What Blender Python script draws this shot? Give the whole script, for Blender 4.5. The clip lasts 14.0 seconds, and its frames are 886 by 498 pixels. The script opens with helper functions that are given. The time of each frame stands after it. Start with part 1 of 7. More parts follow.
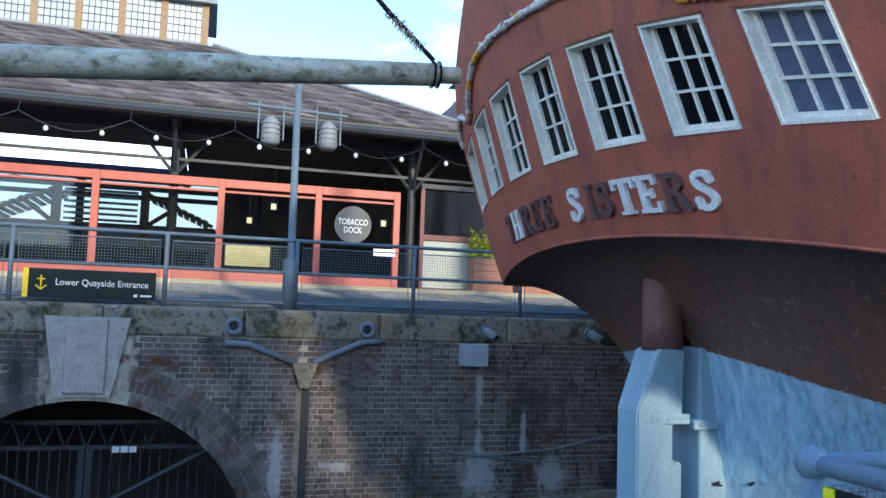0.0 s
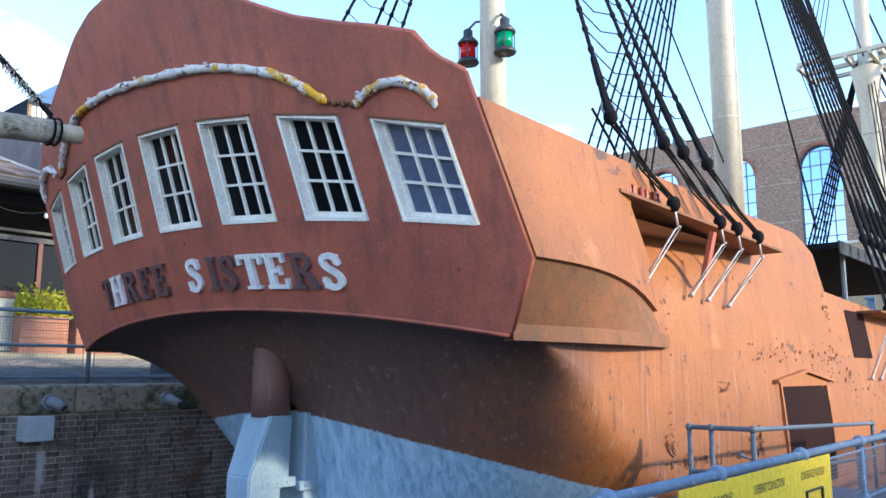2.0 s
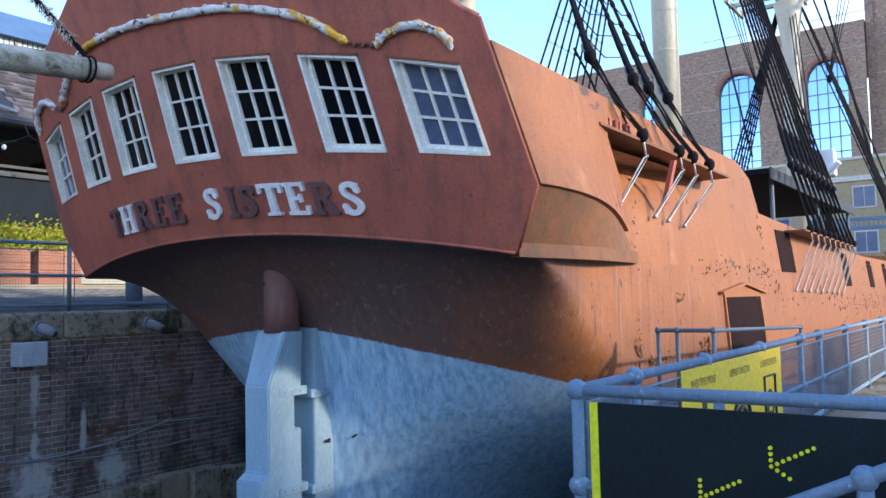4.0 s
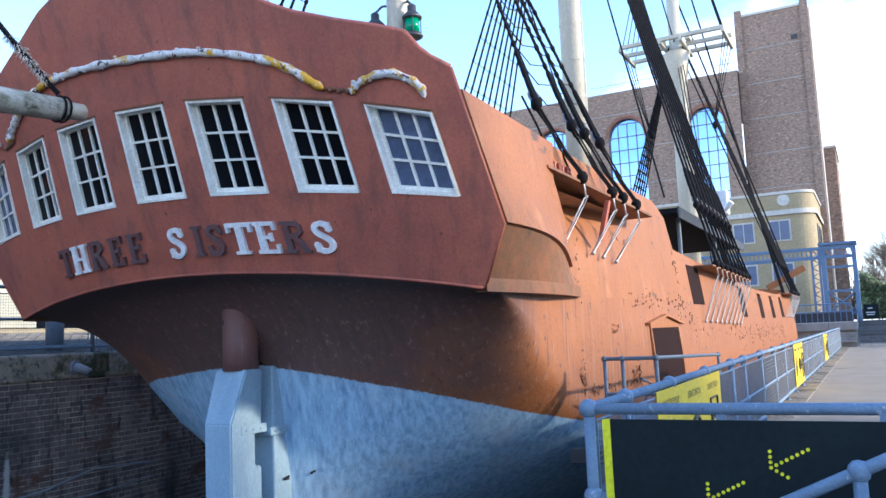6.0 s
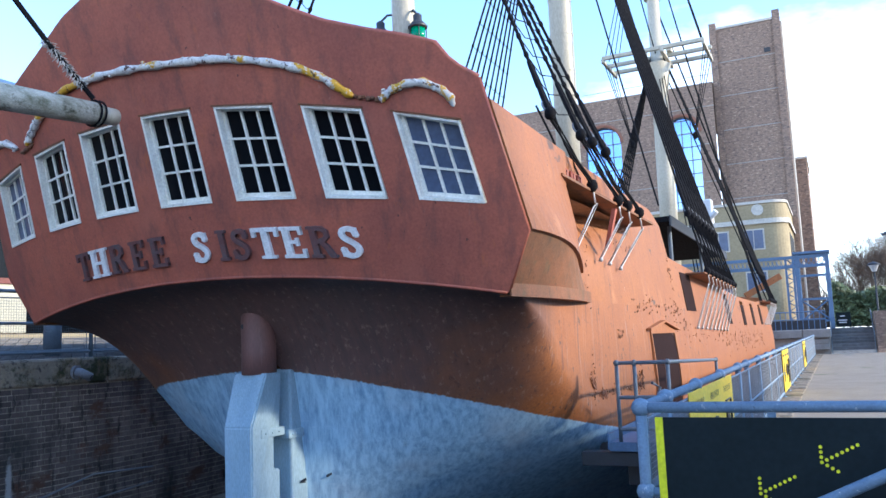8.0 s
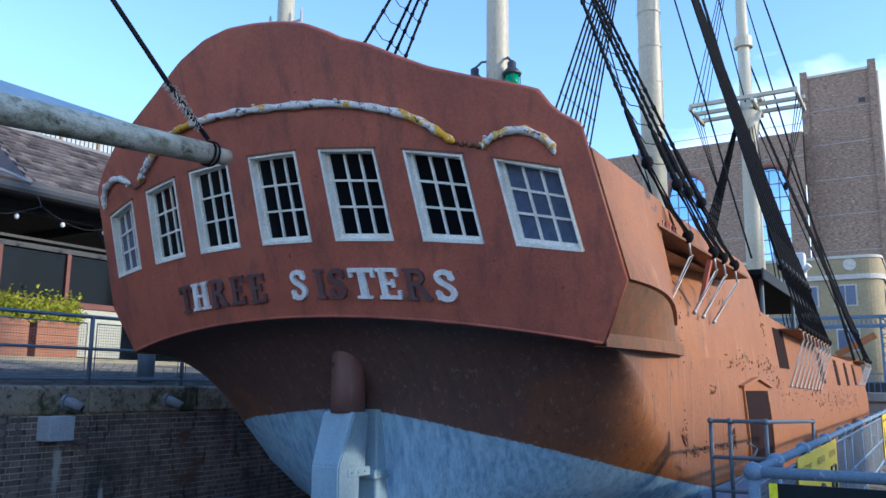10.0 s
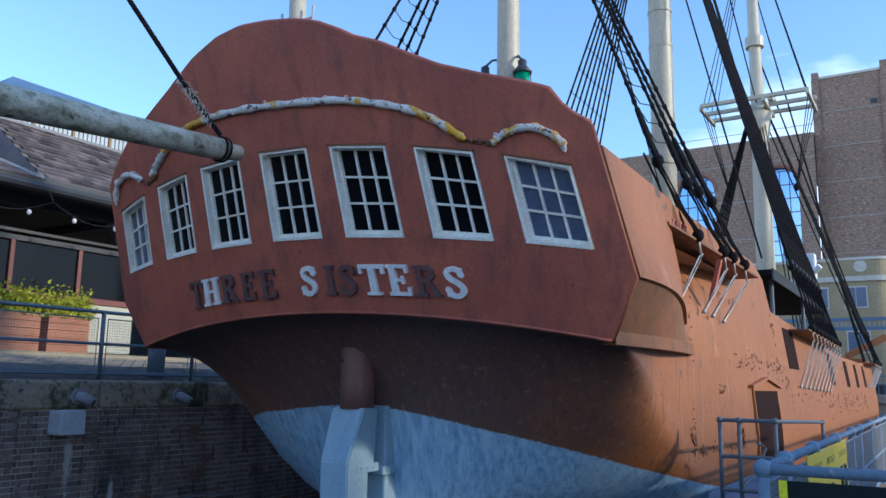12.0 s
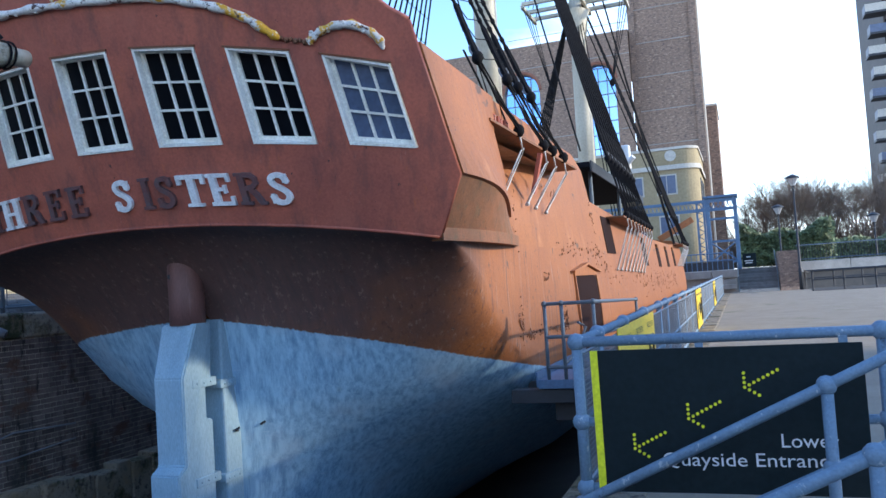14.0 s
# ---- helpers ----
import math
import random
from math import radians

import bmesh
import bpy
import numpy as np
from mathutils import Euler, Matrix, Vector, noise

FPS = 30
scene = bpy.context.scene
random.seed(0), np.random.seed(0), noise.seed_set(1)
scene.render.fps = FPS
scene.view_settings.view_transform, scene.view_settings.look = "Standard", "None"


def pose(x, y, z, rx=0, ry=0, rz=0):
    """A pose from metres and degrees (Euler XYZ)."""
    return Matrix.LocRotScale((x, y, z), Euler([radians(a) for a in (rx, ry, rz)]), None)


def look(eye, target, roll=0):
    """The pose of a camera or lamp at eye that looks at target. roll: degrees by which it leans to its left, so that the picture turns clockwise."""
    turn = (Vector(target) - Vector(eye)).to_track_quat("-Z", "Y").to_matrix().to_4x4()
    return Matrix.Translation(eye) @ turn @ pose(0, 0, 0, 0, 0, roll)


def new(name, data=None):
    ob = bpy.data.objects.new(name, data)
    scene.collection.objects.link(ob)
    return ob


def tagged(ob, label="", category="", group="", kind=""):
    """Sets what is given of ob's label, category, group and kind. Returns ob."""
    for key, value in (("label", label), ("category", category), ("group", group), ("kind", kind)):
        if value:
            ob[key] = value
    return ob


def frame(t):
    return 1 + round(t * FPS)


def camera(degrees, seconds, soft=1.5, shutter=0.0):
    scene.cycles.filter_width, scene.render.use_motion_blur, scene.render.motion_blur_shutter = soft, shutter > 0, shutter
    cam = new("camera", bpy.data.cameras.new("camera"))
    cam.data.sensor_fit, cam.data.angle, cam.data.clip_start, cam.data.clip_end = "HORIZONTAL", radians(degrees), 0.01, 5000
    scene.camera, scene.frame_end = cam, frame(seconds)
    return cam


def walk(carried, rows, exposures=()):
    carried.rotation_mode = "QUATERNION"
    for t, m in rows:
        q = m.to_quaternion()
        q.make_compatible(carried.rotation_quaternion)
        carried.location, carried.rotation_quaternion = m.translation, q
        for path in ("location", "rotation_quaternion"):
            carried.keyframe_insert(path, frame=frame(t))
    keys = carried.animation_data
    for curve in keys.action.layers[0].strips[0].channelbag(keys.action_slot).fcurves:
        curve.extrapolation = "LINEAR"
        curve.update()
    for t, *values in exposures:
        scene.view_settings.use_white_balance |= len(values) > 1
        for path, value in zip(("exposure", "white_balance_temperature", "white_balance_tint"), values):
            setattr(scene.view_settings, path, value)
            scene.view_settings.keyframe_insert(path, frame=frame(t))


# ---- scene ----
cam = camera(57.9, 14.0)
PATH = [
    (0, (2.111, 2.387, 1.548), (0.198, 2.947, 1.715), 1.9),
    (0.5, (1.914, 2.209, 1.601), (0.095, 3.034, 1.708), 1.5),
    (1, (1.927, 1.96, 1.646), (0.325, 3.156, 1.692), -2.5),
    (1.5, (1.936, 1.746, 1.717), (0.474, 3.091, 1.942), -2.2),
    (2, (1.967, 1.454, 1.736), (0.669, 2.943, 2.044), -0.0),
    (2.5, (2.05, 1.148, 1.727), (0.866, 2.735, 2.011), -1.3),
    (3, (1.98, 0.817, 1.681), (0.787, 2.414, 1.848), -1.6),
    (5.5, (1.571, -0.394, 1.58), (0.529, 1.308, 1.707), -1.0),
    (6, (1.391, -0.53, 1.578), (0.461, 1.227, 1.794), -2.5),
    (6.5, (1.254, -0.637, 1.602), (0.291, 1.103, 1.812), -1.4),
    (7, (1.199, -0.837, 1.561), (0.217, 0.893, 1.768), -3.2),
    (7.5, (1.103, -0.936, 1.561), (0.131, 0.802, 1.752), -2.3),
    (8, (0.963, -0.95, 1.563), (0.097, 0.838, 1.794), -2.4),
    (8.5, (0.853, -0.981, 1.58), (-0.013, 0.807, 1.81), -1.8),
    (9, (0.805, -1.022, 1.609), (-0.163, 0.697, 1.939), -1.1),
    (11.5, (0.761, -1.104, 1.583), (-0.274, 0.574, 1.921), 0.9),
    (12, (0.765, -1.101, 1.574), (-0.273, 0.576, 1.909), 0.9),
    (12.5, (0.765, -1.086, 1.562), (-0.284, 0.594, 1.838), -0.8),
    (13, (0.751, -1.038, 1.531), (-0.227, 0.694, 1.739), -1.8),
    (13.5, (0.784, -1.01, 1.517), (-0.021, 0.817, 1.627), -2.8),
    (14, (0.853, -1.031, 1.521), (0.159, 0.843, 1.615), -3.8),
]
walk(cam, [(t, look(e, g, r)) for t, e, g, r in PATH], [(0, 1.78, 5750, 5), (0.5, 2.13, 5850, 8), (1.5, 2.2, 6150, 11), (2.2, 1.98, 6150, 11), (3, 1.75, 5900, 12), (5.3, 2.02, 5850, 13), (6, 2.04, 5850, 13), (8.5, 1.96, 5750, 11), (9.5, 1.63, 5650, 9), (11.3, 1.15, 5550, 9), (12.5, 1.15, 5550, 9), (13.4, 1.57, 5650, 9), (14, 1.7, 5700, 10)])
# ---- world and sun ----
world = bpy.data.worlds.new("sky")
scene.world = world
world.use_nodes = True
wn = world.node_tree.nodes
sky = wn.new("ShaderNodeTexSky")
sky.sky_type = "NISHITA"
sky.sun_disc = False
SUN_EL, SUN_AZ = 19.0, 78.0            # degrees; azimuth from +y towards +x
sky.sun_elevation, sky.sun_rotation = radians(SUN_EL), radians(SUN_AZ)
sky.air_density, sky.dust_density, sky.ozone_density = 1.0, 0.2, 2.6
bg = wn["Background"]
bg.inputs["Strength"].default_value = 0.15
# thin broken cloud over the whole sky, denser towards the horizon
wco = wn.new("ShaderNodeTexCoord")
wsp = wn.new("ShaderNodeSeparateXYZ")
wmp = wn.new("ShaderNodeMapping")
wmp.inputs["Scale"].default_value = (1.0, 1.0, 2.6)
wno = wn.new("ShaderNodeTexNoise")
wno.inputs["Scale"].default_value, wno.inputs["Detail"].default_value, wno.inputs["Roughness"].default_value = 2.2, 7, 0.55
wz = wn.new("ShaderNodeMapRange")
wz.inputs[1].default_value, wz.inputs[2].default_value, wz.inputs[3].default_value, wz.inputs[4].default_value = 0.0, 0.55, 0.30, -0.12
wad = wn.new("ShaderNodeMath")
wad.operation = "ADD"
wcl = wn.new("ShaderNodeMapRange")
wcl.inputs[1].default_value, wcl.inputs[2].default_value = 0.55, 0.80
wmx = wn.new("ShaderNodeMixRGB")
wmx.inputs[2].default_value = (6.2, 6.5, 6.8, 1)
wl = world.node_tree.links
wl.new(wco.outputs["Generated"], wsp.inputs[0])
wl.new(wco.outputs["Generated"], wmp.inputs[0])
wl.new(wmp.outputs[0], wno.inputs["Vector"])
wl.new(wsp.outputs["Z"], wz.inputs[0])
wl.new(wz.outputs[0], wad.inputs[0])
wl.new(wno.outputs[0], wad.inputs[1])
wl.new(wad.outputs[0], wcl.inputs[0])
wl.new(wcl.outputs[0], wmx.inputs[0])
wl.new(sky.outputs[0], wmx.inputs[1])
wl.new(wmx.outputs[0], bg.inputs[0])
sun = new("sun", bpy.data.lights.new("sun", "SUN"))
sun.data.energy, sun.data.angle, sun.data.color = 1.65, radians(3.0), (1.0, 0.84, 0.60)
_d = Vector((math.sin(radians(SUN_AZ)) * math.cos(radians(SUN_EL)), math.cos(radians(SUN_AZ)) * math.cos(radians(SUN_EL)), math.sin(radians(SUN_EL))))
sun.matrix_world = Matrix.Translation(_d * 60) @ _d.to_track_quat("Z", "Y").to_matrix().to_4x4()


# ---- materials ----
def mat(name, base, rough=0.7, metal=0.0, var=None, scale=3.0, amount=0.5, grain=60.0, bump=0.15, island=0.0, stretch=(1, 1, 1), spec=0.5):
    """Paint, stone or metal with stains at one scale and grain at another."""
    m = bpy.data.materials.new(name)
    m.use_nodes = True
    nt = m.node_tree
    N, L = nt.nodes, nt.links
    b = N["Principled BSDF"]
    b.inputs["Roughness"].default_value = rough
    b.inputs["Metallic"].default_value = metal
    b.inputs["Specular IOR Level"].default_value = spec
    co = N.new("ShaderNodeTexCoord")
    mp = N.new("ShaderNodeMapping")
    mp.inputs["Scale"].default_value = stretch
    L.new(co.outputs["Object"], mp.inputs[0])
    n1 = N.new("ShaderNodeTexNoise")
    n1.inputs["Scale"].default_value, n1.inputs["Detail"].default_value, n1.inputs["Roughness"].default_value = scale, 8, 0.65
    L.new(mp.outputs[0], n1.inputs["Vector"])
    n2 = N.new("ShaderNodeTexNoise")
    n2.inputs["Scale"].default_value, n2.inputs["Detail"].default_value = grain, 4
    L.new(mp.outputs[0], n2.inputs["Vector"])
    r = N.new("ShaderNodeMapRange")
    r.inputs[1].default_value, r.inputs[2].default_value = 0.38, 0.68
    L.new(n1.outputs[0], r.inputs[0])
    mx = N.new("ShaderNodeMixRGB")
    v = var or tuple(c * 0.55 for c in base)
    mx.inputs[1].default_value, mx.inputs[2].default_value = (*base, 1), (*v, 1)
    ma = N.new("ShaderNodeMath")
    ma.operation = "MULTIPLY"
    ma.inputs[1].default_value = amount
    L.new(r.outputs[0], ma.inputs[0])
    L.new(ma.outputs[0], mx.inputs[0])
    hs = N.new("ShaderNodeHueSaturation")
    L.new(mx.outputs[0], hs.inputs["Color"])
    vr = N.new("ShaderNodeMapRange")
    vr.inputs[1].default_value, vr.inputs[2].default_value, vr.inputs[3].default_value, vr.inputs[4].default_value = 0.3, 0.7, 0.86, 1.14
    L.new(n2.outputs[0], vr.inputs[0])
    val = vr.outputs[0]
    if island:
        gi = N.new("ShaderNodeNewGeometry")
        oi = N.new("ShaderNodeObjectInfo")
        ad = N.new("ShaderNodeMath")
        ad.operation = "ADD"
        L.new(gi.outputs["Random Per Island"], ad.inputs[0])
        L.new(oi.outputs["Random"], ad.inputs[1])
        fr = N.new("ShaderNodeMath")
        fr.operation = "FRACT"
        L.new(ad.outputs[0], fr.inputs[0])
        im = N.new("ShaderNodeMapRange")
        im.inputs[3].default_value, im.inputs[4].default_value = 1 - island, 1 + island
        L.new(fr.outputs[0], im.inputs[0])
        mu = N.new("ShaderNodeMath")
        mu.operation = "MULTIPLY"
        L.new(val, mu.inputs[0])
        L.new(im.outputs[0], mu.inputs[1])
        val = mu.outputs[0]
    L.new(val, hs.inputs["Value"])
    L.new(hs.outputs[0], b.inputs["Base Color"])
    if bump:
        bp = N.new("ShaderNodeBump")
        bp.inputs["Strength"].default_value, bp.inputs["Distance"].default_value = bump, 0.02
        L.new(n2.outputs[0], bp.inputs["Height"])
        L.new(bp.outputs[0], b.inputs["Normal"])
    return m


def extra_layer(m, colour, scale, lo, hi, stretch=(1, 1, 1), seed=0.0, rough=None):
    """Lays a second stain (streaks, moss, salts, rust) over the colour of m."""
    N, L = m.node_tree.nodes, m.node_tree.links
    b = N["Principled BSDF"]
    old = b.inputs["Base Color"].links[0].from_socket
    co = N.new("ShaderNodeTexCoord")
    mp = N.new("ShaderNodeMapping")
    mp.inputs["Scale"].default_value, mp.inputs["Location"].default_value = stretch, (seed, seed * 0.7, seed * 1.3)
    L.new(co.outputs["Object"], mp.inputs[0])
    n = N.new("ShaderNodeTexNoise")
    n.inputs["Scale"].default_value, n.inputs["Detail"].default_value, n.inputs["Roughness"].default_value = scale, 9, 0.7
    L.new(mp.outputs[0], n.inputs["Vector"])
    r = N.new("ShaderNodeMapRange")
    r.inputs[1].default_value, r.inputs[2].default_value = lo, hi
    L.new(n.outputs[0], r.inputs[0])
    mx = N.new("ShaderNodeMixRGB")
    mx.inputs[2].default_value = (*colour, 1)
    L.new(r.outputs[0], mx.inputs[0])
    L.new(old, mx.inputs[1])
    L.new(mx.outputs[0], b.inputs["Base Color"])
    return r


def glass(name, tint, rough=0.05):
    m = bpy.data.materials.new(name)
    m.use_nodes = True
    b = m.node_tree.nodes["Principled BSDF"]
    b.inputs["Base Color"].default_value = (*tint, 1)
    b.inputs["Roughness"].default_value = rough
    b.inputs["Specular IOR Level"].default_value = 0.3
    return m


RED = (0.45, 0.122, 0.070)
HULL = mat("red_oxide_paint", RED, 0.55, var=(0.29, 0.080, 0.056), scale=0.8, amount=0.9, grain=35, bump=0.06)
extra_layer(HULL, (0.44, 0.135, 0.085), 1.1, 0.52, 0.74, (1.0, 1.0, 0.6), 3.0)
extra_layer(HULL, (0.17, 0.066, 0.052), 1.8, 0.50, 0.74, (2.6, 2.6, 0.24), 5.0)
extra_layer(HULL, (0.48, 0.13, 0.045), 2.4, 0.60, 0.76, (3.6, 3.6, 0.22), 9.0)
extra_layer(HULL, (0.46, 0.22, 0.18), 7.0, 0.64, 0.78, (3.5, 3.5, 0.16), 25.0)
extra_layer(HULL, (0.08, 0.04, 0.035), 11.0, 0.66, 0.69, (1.0, 1.0, 0.7), 19.0)
SIDE = mat("sun_bleached_hull_paint", (0.335, 0.118, 0.030), 0.6, var=(0.27, 0.090, 0.027), scale=0.9, amount=0.8, grain=30, bump=0.08)
extra_layer(SIDE, (0.28, 0.115, 0.06), 3.0, 0.6, 0.78, (1.6, 1.6, 0.3), 3.0)
extra_layer(SIDE, (0.17, 0.070, 0.032), 2.4, 0.55, 0.72, (4.0, 4.0, 0.3), 5.0)
extra_layer(SIDE, (0.43, 0.18, 0.065), 1.4, 0.56, 0.72, (1, 1, 0.6), 15.0)
extra_layer(SIDE, (0.09, 0.048, 0.03), 2.3, 0.615, 0.66, (1.0, 0.8, 1.5), 7.0)
extra_layer(SIDE, (0.055, 0.035, 0.025), 9.0, 0.645, 0.67, (1.0, 1.0, 1.6), 27.0)
extra_layer(SIDE, (0.52, 0.40, 0.30), 13.0, 0.68, 0.70, (1, 1, 0.7), 12.0)
extra_layer(SIDE, (0.19, 0.075, 0.03), 7.0, 0.58, 0.70, (1.0, 5.0, 0.22), 33.0)
RUST = mat("rusted_ledge", (0.20, 0.075, 0.035), 0.8, var=(0.16, 0.09, 0.05), scale=4, amount=0.9, grain=50, bump=0.3)
MOULD = mat("peeling_white_moulding", (0.78, 0.76, 0.72), 0.6, var=(0.5, 0.47, 0.42), scale=6, amount=0.7, grain=40, bump=0.4)
extra_layer(MOULD, (0.66, 0.36, 0.02), 3.0, 0.53, 0.56, (1, 1, 1), 4.0)
extra_layer(MOULD, (0.07, 0.03, 0.02), 9.0, 0.565, 0.60, (1, 1, 1), 1.0)
FRAMEW = mat("cream_window_paint", (0.90, 0.88, 0.80), 0.55, var=(0.70, 0.65, 0.54), scale=5, amount=0.7, grain=45, bump=0.15)
LETW = mat("white_letter_paint", (0.88, 0.88, 0.87), 0.6, var=(0.62, 0.60, 0.58), scale=9, amount=0.8, grain=60, bump=0.3)
LETG = mat("stripped_letter_metal", (0.15, 0.06, 0.055), 0.7, var=(0.10, 0.085, 0.09), scale=9, amount=0.9, grain=60, bump=0.3)
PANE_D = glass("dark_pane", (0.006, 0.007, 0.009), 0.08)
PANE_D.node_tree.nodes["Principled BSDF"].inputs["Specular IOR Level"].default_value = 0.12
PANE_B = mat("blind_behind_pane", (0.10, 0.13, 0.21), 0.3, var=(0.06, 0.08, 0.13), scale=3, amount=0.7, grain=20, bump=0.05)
BLACKP = mat("tarred_rope", (0.008, 0.008, 0.010), 0.85, spec=0.12, var=(0.02, 0.02, 0.022), scale=12, amount=0.6, grain=120, bump=0.5)
GALV = mat("galvanised_iron", (0.52, 0.52, 0.52), 0.5, 0.3, var=(0.34, 0.32, 0.30), scale=12, amount=0.7, grain=70, bump=0.2)
MASTM = mat("cream_mast_paint", (0.48, 0.44, 0.34), 0.5, var=(0.38, 0.34, 0.26), scale=2, amount=0.6, grain=30, bump=0.05, stretch=(1, 1, 0.3))
extra_layer(MASTM, (0.25, 0.12, 0.05), 3.0, 0.70, 0.78, (1, 1, 0.5), 2.0)
SPARM = mat("weathered_spar", (0.58, 0.55, 0.45), 0.85, var=(0.31, 0.29, 0.21), scale=4, amount=0.9, grain=40, bump=0.35, stretch=(2.0, 1.0, 2.0), spec=0.2)
extra_layer(SPARM, (0.17, 0.165, 0.09), 2.6, 0.50, 0.68, (2.0, 1.2, 2.0), 5.0)
extra_layer(SPARM, (0.09, 0.085, 0.05), 7.0, 0.54, 0.68, (1.4, 0.9, 1.4), 15.0)
BRICK = mat("dock_brick", (0.175, 0.135, 0.122), 0.85, var=(0.115, 0.095, 0.092), scale=1.2, amount=0.9, grain=60, bump=0.5, island=0.35)
extra_layer(BRICK, (0.17, 0.085, 0.06), 1.6, 0.58, 0.70, (1, 1, 1), 6.0)
MORTAR = mat("lime_mortar", (0.55, 0.48, 0.38), 0.95, var=(0.25, 0.225, 0.19), scale=1.6, amount=1.0, grain=70, bump=0.4)
for wall_mat in (BRICK, MORTAR):
    extra_layer(wall_mat, (0.026, 0.027, 0.026), 0.8, 0.50, 0.66, (1.0, 1.0, 0.45), 14.0)
    extra_layer(wall_mat, (0.10, 0.05, 0.032), 1.3, 0.56, 0.64, (1, 1, 1.6), 44.0)
    extra_layer(wall_mat, (0.012, 0.013, 0.012), 3.0, 0.54, 0.66, (2.2, 2.2, 0.5), 53.0)
    extra_layer(wall_mat, (0.045, 0.05, 0.02), 1.5, 0.60, 0.72, (1, 1, 1), 31.0)
    extra_layer(wall_mat, (0.34, 0.33, 0.31), 1.6, 0.67, 0.74, (3.0, 3.0, 0.35), 11.0)


def lime_run(m, cy, cz, ry, rz):
    """A crust of white salts with a ragged edge round one seep in the wall."""
    N, L = m.node_tree.nodes, m.node_tree.links
    b = N["Principled BSDF"]
    old = b.inputs["Base Color"].links[0].from_socket
    geo = N.new("ShaderNodeNewGeometry")
    mp = N.new("ShaderNodeMapping")
    mp.inputs["Location"].default_value, mp.inputs["Scale"].default_value = (0, -cy / ry, -cz / rz), (0, 1 / ry, 1 / rz)
    L.new(geo.outputs["Position"], mp.inputs[0])
    ln = N.new("ShaderNodeVectorMath")
    ln.operation = "LENGTH"
    L.new(mp.outputs[0], ln.inputs[0])
    n = N.new("ShaderNodeTexNoise")
    n.inputs["Scale"].default_value, n.inputs["Detail"].default_value, n.inputs["Roughness"].default_value = 5.0, 8, 0.65
    L.new(geo.outputs["Position"], n.inputs["Vector"])
    ad = N.new("ShaderNodeMath")
    ad.operation = "MULTIPLY_ADD"
    ad.inputs[1].default_value = 2.2
    L.new(n.outputs[0], ad.inputs[0])
    L.new(ln.outputs["Value"], ad.inputs[2])
    r = N.new("ShaderNodeMapRange")
    r.inputs[1].default_value, r.inputs[2].default_value, r.inputs[3].default_value, r.inputs[4].default_value = 1.55, 2.1, 0.85, 0.0
    L.new(ad.outputs[0], r.inputs[0])
    mx = N.new("ShaderNodeMixRGB")
    mx.inputs[2].default_value = (0.46, 0.46, 0.45, 1)
    L.new(r.outputs[0], mx.inputs[0])
    L.new(old, mx.inputs[1])
    L.new(mx.outputs[0], b.inputs["Base Color"])


for wall_mat in (BRICK, MORTAR):
    for run in ((7.1, 0.30, 0.09, 0.5), (7.12, -1.15, 0.42, 0.5), (7.1, -0.65, 0.07, 0.4), (7.95, -0.5, 0.07, 0.5), (8.5, -1.2, 0.36, 0.4), (3.6, -1.1, 0.14, 0.9), (4.6, -1.0, 0.3, 0.1)):
        lime_run(wall_mat, *run)
COPE = mat("granite_coping", (0.33, 0.28, 0.21), 0.9, var=(0.16, 0.14, 0.11), scale=2.5, amount=0.8, grain=90, bump=0.6)
extra_layer(COPE, (0.035, 0.042, 0.012), 1.5, 0.52, 0.60, (1, 1, 1), 2.0)
extra_layer(COPE, (0.07, 0.06, 0.05), 9.0, 0.52, 0.62, (1, 1, 1), 21.0)
extra_layer(COPE, (0.30, 0.22, 0.13), 1.6, 0.48, 0.66, (1, 1, 1), 8.0)
STONE = mat("rusticated_keystone", (0.46, 0.43, 0.38), 0.9, var=(0.30, 0.28, 0.25), scale=5, amount=0.8, grain=30, bump=1.0)
SETT = mat("granite_setts", (0.20, 0.195, 0.19), 0.85, var=(0.12, 0.115, 0.11), scale=4, amount=0.7, grain=60, bump=0.5, island=0.2)
GROUND = mat("gravelled_quay", (0.33, 0.28, 0.215), 0.95, var=(0.25, 0.21, 0.16), scale=1.0, amount=0.8, grain=120, bump=0.6)
extra_layer(GROUND, (0.10, 0.12, 0.04), 0.5, 0.6, 0.75, (1, 1, 1), 3.0)
DOCKM = mat("dock_floor_silt", (0.07, 0.07, 0.06), 0.6, var=(0.03, 0.035, 0.03), scale=0.7, amount=0.9, grain=30, bump=0.4)
BLUE = mat("blue_railing_paint", (0.185, 0.265, 0.355), 0.55, var=(0.13, 0.195, 0.275), scale=5, amount=0.7, grain=60, bump=0.15)
extra_layer(BLUE, (0.42, 0.46, 0.50), 17.0, 0.60, 0.63, (1, 1, 0.7), 5.0)
extra_layer(BLUE, (0.05, 0.06, 0.08), 8.0, 0.62, 0.70, (1, 1, 0.7), 9.0)
GREYR = mat("grey_blue_railing_paint", (0.13, 0.165, 0.195), 0.5, var=(0.085, 0.11, 0.135), scale=6, amount=0.7, grain=60, bump=0.1)
MESHM = mat("galvanised_mesh", (0.20, 0.23, 0.27), 0.5, 0.4, grain=80, bump=0.0)
YELL = mat("yellow_sign_panel", (0.86, 0.60, 0.012), 0.4, var=(0.80, 0.55, 0.012), scale=1.5, amount=0.5, grain=20, bump=0.02)
NEON = mat("lime_yellow_strip", (0.82, 0.80, 0.015), 0.45, var=(0.76, 0.74, 0.02), scale=3, amount=0.4, grain=40, bump=0.02)
